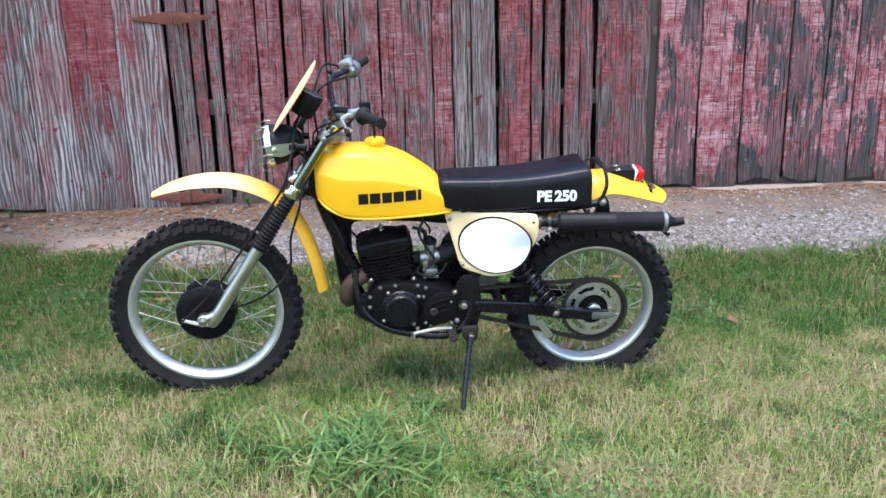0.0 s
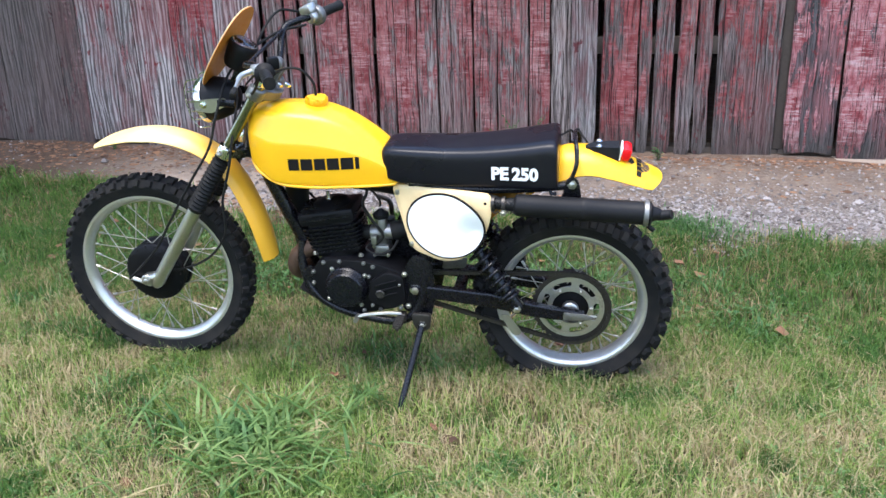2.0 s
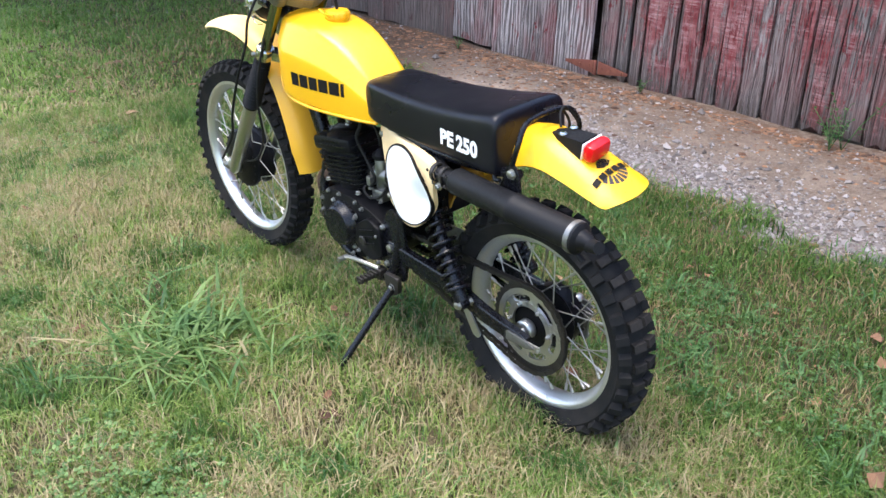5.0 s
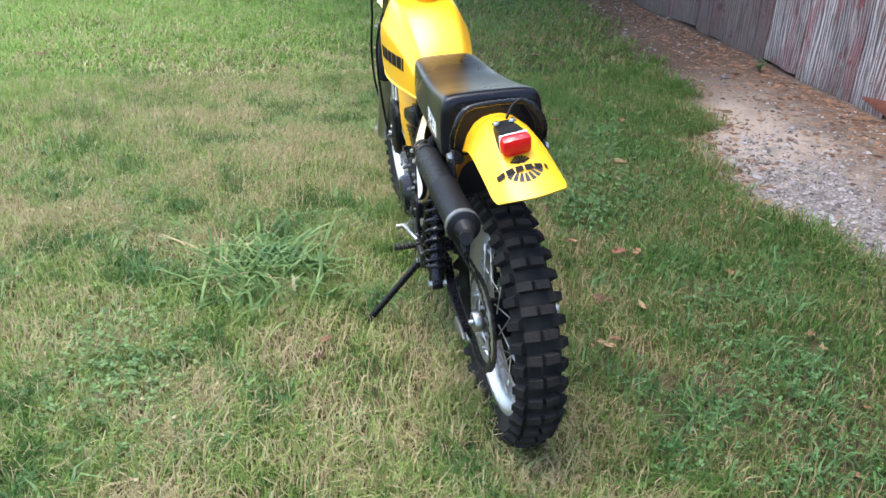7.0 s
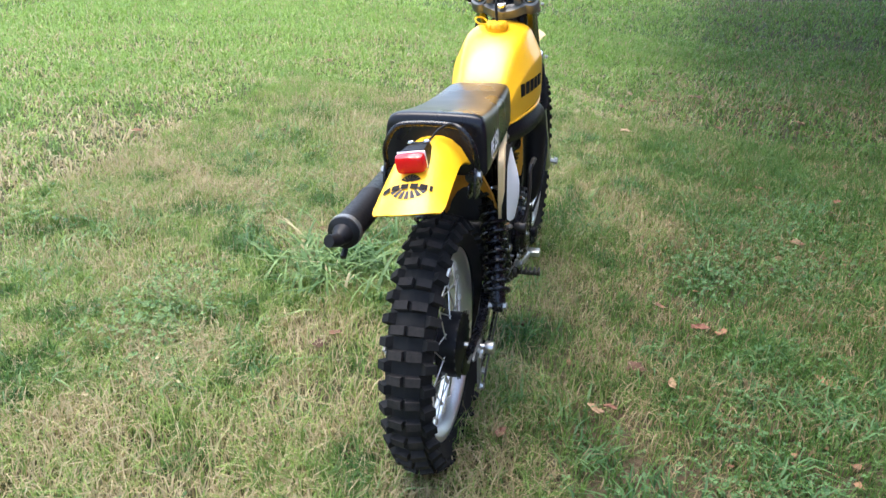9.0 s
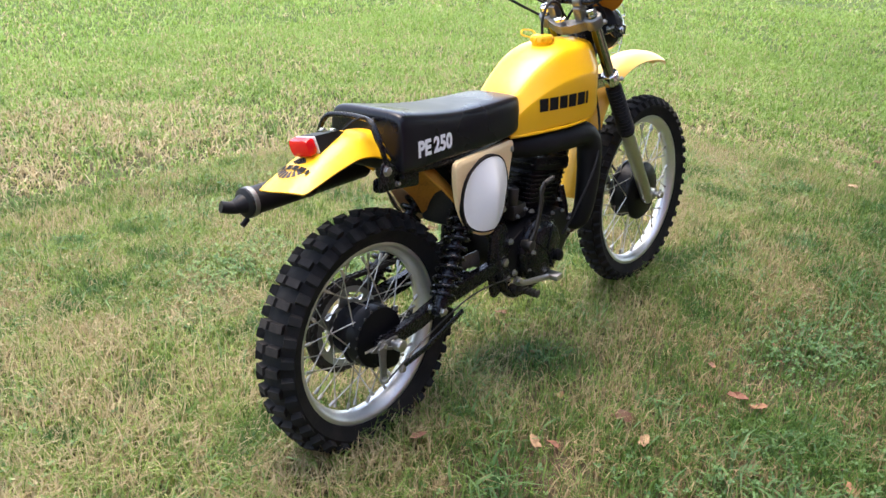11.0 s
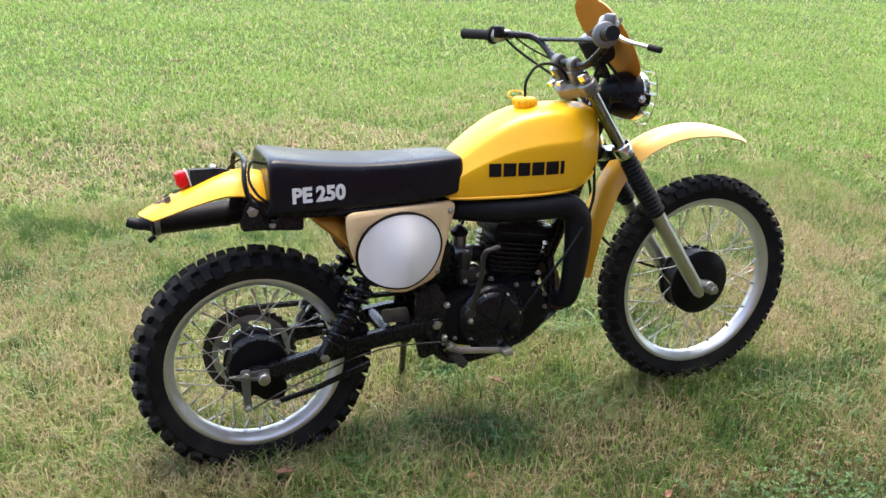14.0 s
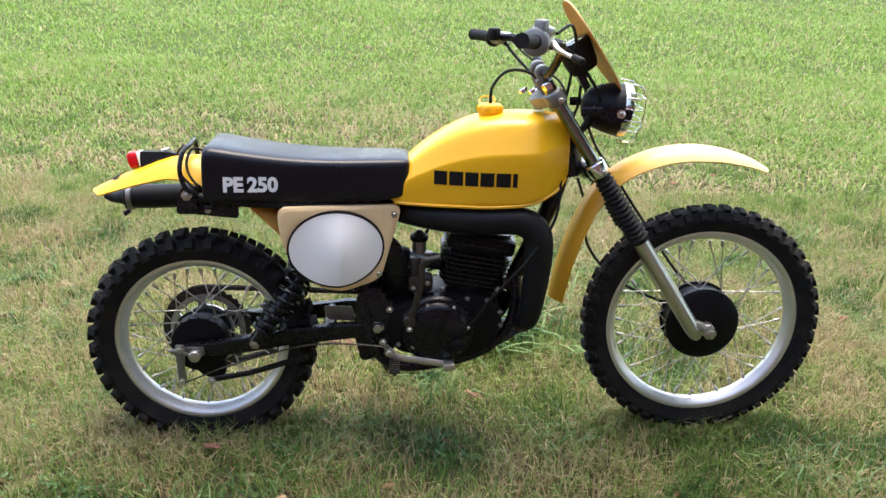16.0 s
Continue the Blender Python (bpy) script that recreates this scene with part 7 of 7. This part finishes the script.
    plate(bm, round_outline([(-0.880, 0.355), (-0.845, 0.345), (-0.830, 0.39), (-0.845, 0.440), (-0.872, 0.43)], 0.012), -0.074, -0.062, 0.002)
    part("mount_plate", bm, black_paint, eng)
    bm = bmesh.new()
    loft(bm, [[(-0.90, -w, 0.352), (-0.90, w, 0.352), (-0.885, w, 0.340), (-0.885, -w, 0.340)] for w in (0.07,)] + [[(-0.77, -0.075, 0.278), (-0.77, 0.075, 0.278), (-0.765, 0.075, 0.266), (-0.765, -0.075, 0.266)]])
    bmesh.ops.recalc_face_normals(bm, faces=bm.faces)
    part("skid_plate", bm, dark_steel, bike, "dull steel skid plate")
    bm = bmesh.new()
    plate(bm, round_outline([(-0.60, 0.44), (-0.50, 0.43), (-0.475, 0.60), (-0.50, 0.66), (-0.56, 0.60), (-0.585, 0.52)], 0.02), 0.020, 0.032, 0.003)
    part("mount_plate", bm, black_paint, eng)
    bm = bmesh.new()
    block(bm, (0.07, 0.05, 0.05), (-0.615, 0.045, 0.495), (0, 0, 0), 0.012)
    rod(bm, (-0.60, 0.05, 0.51), (-0.60, 0.05, 0.57), 0.016, 14, 0.003)
    part("oil_pump", bm, dark_steel, eng, "dark cast oil pump with a round cap")
    for x, z in ((-0.635, 0.50), (-0.595, 0.485)):
        bolt(eng, (x, 0.07, z), 0.005, 1, steel)
    # carburettor, intake and rubber boot
    bm = bmesh.new()
    rod(bm, (-0.69, -0.005, 0.535), (-0.645, -0.008, 0.54), 0.024, 16, 0.003)
    part("intake_stub", bm, soft_rubber, eng)
    bm = bmesh.new()
    rod(bm, (-0.65, -0.015, 0.54), (-0.575, -0.015, 0.545), 0.025, 18, 0.003)
    rod(bm, (-0.612, -0.02, 0.50), (-0.612, -0.02, 0.600), 0.020, 18, 0.003)
    block(bm, (0.052, 0.055, 0.04), (-0.612, -0.02, 0.487), (0, 0, 0), 0.008)
    block(bm, (0.02, 0.03, 0.03), (-0.632, -0.045, 0.53), (0, 0, 0), 0.004)
    cb = part("carburettor", bm, carb_alloy, bike, "grey cast carburettor")
    bm = bmesh.new()
    lathe(bm, [(0.024, 0.0), (0.026, 0.003), (0.026, 0.014), (0.015, 0.022), (0.006, 0.03)], 18, (-0.612, -0.02, 0.597), "z")
    part("carburettor_cap", bm, black_matt, cb)
    for x, z in ((-0.635, 0.475), (-0.59, 0.475), (-0.635, 0.505)):
        bolt(cb, (x, -0.048, z), 0.0045, -1, steel, "screw")
    bm = bmesh.new()
    tube(bm, [(-0.58, -0.012, 0.545), (-0.565, -0.01, 0.548), (-0.55, -0.008, 0.552), (-0.535, -0.006, 0.556), (-0.50, 0, 0.57)], [0.029, 0.033, 0.029, 0.034, 0.032], 18)
    part("intake_boot", bm, soft_rubber, cb, "black rubber intake boot")
    # kick starter folded up on the right
    bm = bmesh.new()
    tube(bm, curve([(-0.585, 0.125, 0.412), (-0.600, 0.136, 0.46), (-0.615, 0.140, 0.53), (-0.617, 0.140, 0.575), (-0.63, 0.142, 0.595)], 4), [0.013] * 3 + [0.0085] * 14, 10, flat=0.7)
    tube(bm, [(-0.625, 0.142, 0.593), (-0.665, 0.145, 0.603)], 0.008, 10)
    ks = part("kick_starter", bm, dark_steel, bike, "dull grey folded kick starter")
    bm = bmesh.new()
    rod(bm, (-0.585, 0.10, 0.410), (-0.585, 0.137, 0.410), 0.018, 16, 0.003)
    part("boss", bm, dark_steel, ks)
    bolt(ks, (-0.585, 0.137, 0.39), 0.006, 1, steel)


engine()


# ---- cables and hoses ----
def cables():
    specs = [
        ("brake_cable", [(-0.885, 0.24, 1.165), (-0.97, 0.15, 1.15), (-1.05, -0.02, 1.08), (-1.08, -0.115, 0.96), (-1.115, -0.125, 0.86), (-1.20, -0.125, 0.74), (-1.30, -0.11, 0.60), (-1.38, -0.085, 0.49), (-1.47, -0.075, 0.40), (-1.515, -0.07, 0.36)], 0.0042, True),
        ("speedometer_cable", [(-1.04, 0.0, 1.08), (-1.04, -0.03, 0.99), (-1.04, -0.08, 0.93), (-1.06, -0.12, 0.80), (-1.10, -0.12, 0.68), (-1.115, -0.11, 0.56), (-1.20, -0.09, 0.46), (-1.33, -0.065, 0.40), (-1.40, -0.055, 0.40)], 0.0042, True),
        ("clutch_cable", [(-0.858, -0.275, 1.132), (-0.885, -0.225, 1.095), (-0.935, -0.14, 1.045), (-0.985, -0.06, 1.0), (-1.00, 0.03, 0.93), (-0.985, 0.085, 0.80), (-0.97, 0.115, 0.70), (-0.90, 0.150, 0.60), (-0.80, 0.150, 0.48), (-0.755, 0.13, 0.40)], 0.0042, False),
        ("throttle_cable", [(-0.915, 0.27, 1.20), (-0.96, 0.21, 1.215), (-0.99, 0.13, 1.17), (-1.0, 0.06, 1.10), (-0.99, 0.03, 1.0), (-0.95, 0.03, 0.88), (-0.80, 0.03, 0.74), (-0.66, -0.01, 0.70), (-0.615, -0.02, 0.66), (-0.612, -0.02, 0.635)], 0.004, False),
        ("breather_hose", [(-0.795, 0.004, 0.988), (-0.800, 0.0, 1.035), (-0.835, -0.005, 1.075), (-0.885, -0.01, 1.078), (-0.925, -0.015, 1.055), (-0.945, -0.02, 1.03)], 0.0042, False),
        ("fuel_hose", [(-0.645, -0.05, 0.742), (-0.640, -0.065, 0.70), (-0.655, -0.07, 0.66), (-0.63, -0.06, 0.60), (-0.60, -0.058, 0.55), (-0.625, -0.055, 0.515)], 0.0048, False),
        ("overflow_hose", [(-0.645, -0.02, 0.515), (-0.66, -0.055, 0.50), (-0.62, -0.066, 0.485), (-0.575, -0.062, 0.50), (-0.555, -0.05, 0.53)], 0.004, False),
        ("ignition_lead", [(-0.79, -0.003, 0.70), (-0.82, -0.01, 0.725), (-0.86, -0.02, 0.72), (-0.89, -0.015, 0.72)], 0.0042, False),
        ("wiring_loom", [(-1.07, 0.03, 0.98), (-1.03, 0.05, 0.92), (-1.01, 0.04, 0.86), (-0.95, 0.03, 0.80), (-0.80, 0.025, 0.745)], 0.007, False),
        ("lamp_wire", [(-1.04, 0.02, 1.09), (-1.075, 0.05, 1.03), (-1.08, 0.04, 0.97), (-1.05, 0.03, 0.93), (-1.02, 0.03, 0.90)], 0.0045, True),
        ("switch_wire", [(-0.865, -0.262, 1.146), (-0.905, -0.19, 1.105), (-0.955, -0.11, 1.07), (-1.0, -0.05, 1.03), (-1.01, -0.02, 0.95)], 0.003, True),
    ]
    for name, pts, r, turned in specs:
        bm = bmesh.new()
        tube(bm, curve(pts, 7), r, 8)
        part(name, bm, soft_rubber, bike, "black rubber-sheathed " + name.replace("_", " "), STEER if turned else None)
    bm = bmesh.new()
    rod(bm, (-0.645, -0.05, 0.725), (-0.645, -0.05, 0.75), 0.01, 12, 0.002)
    rod(bm, (-0.645, -0.075, 0.733), (-0.645, -0.045, 0.733), 0.006, 10, 0.001)
    part("fuel_tap", bm, alloy, bike, "small aluminium fuel tap")


cables()
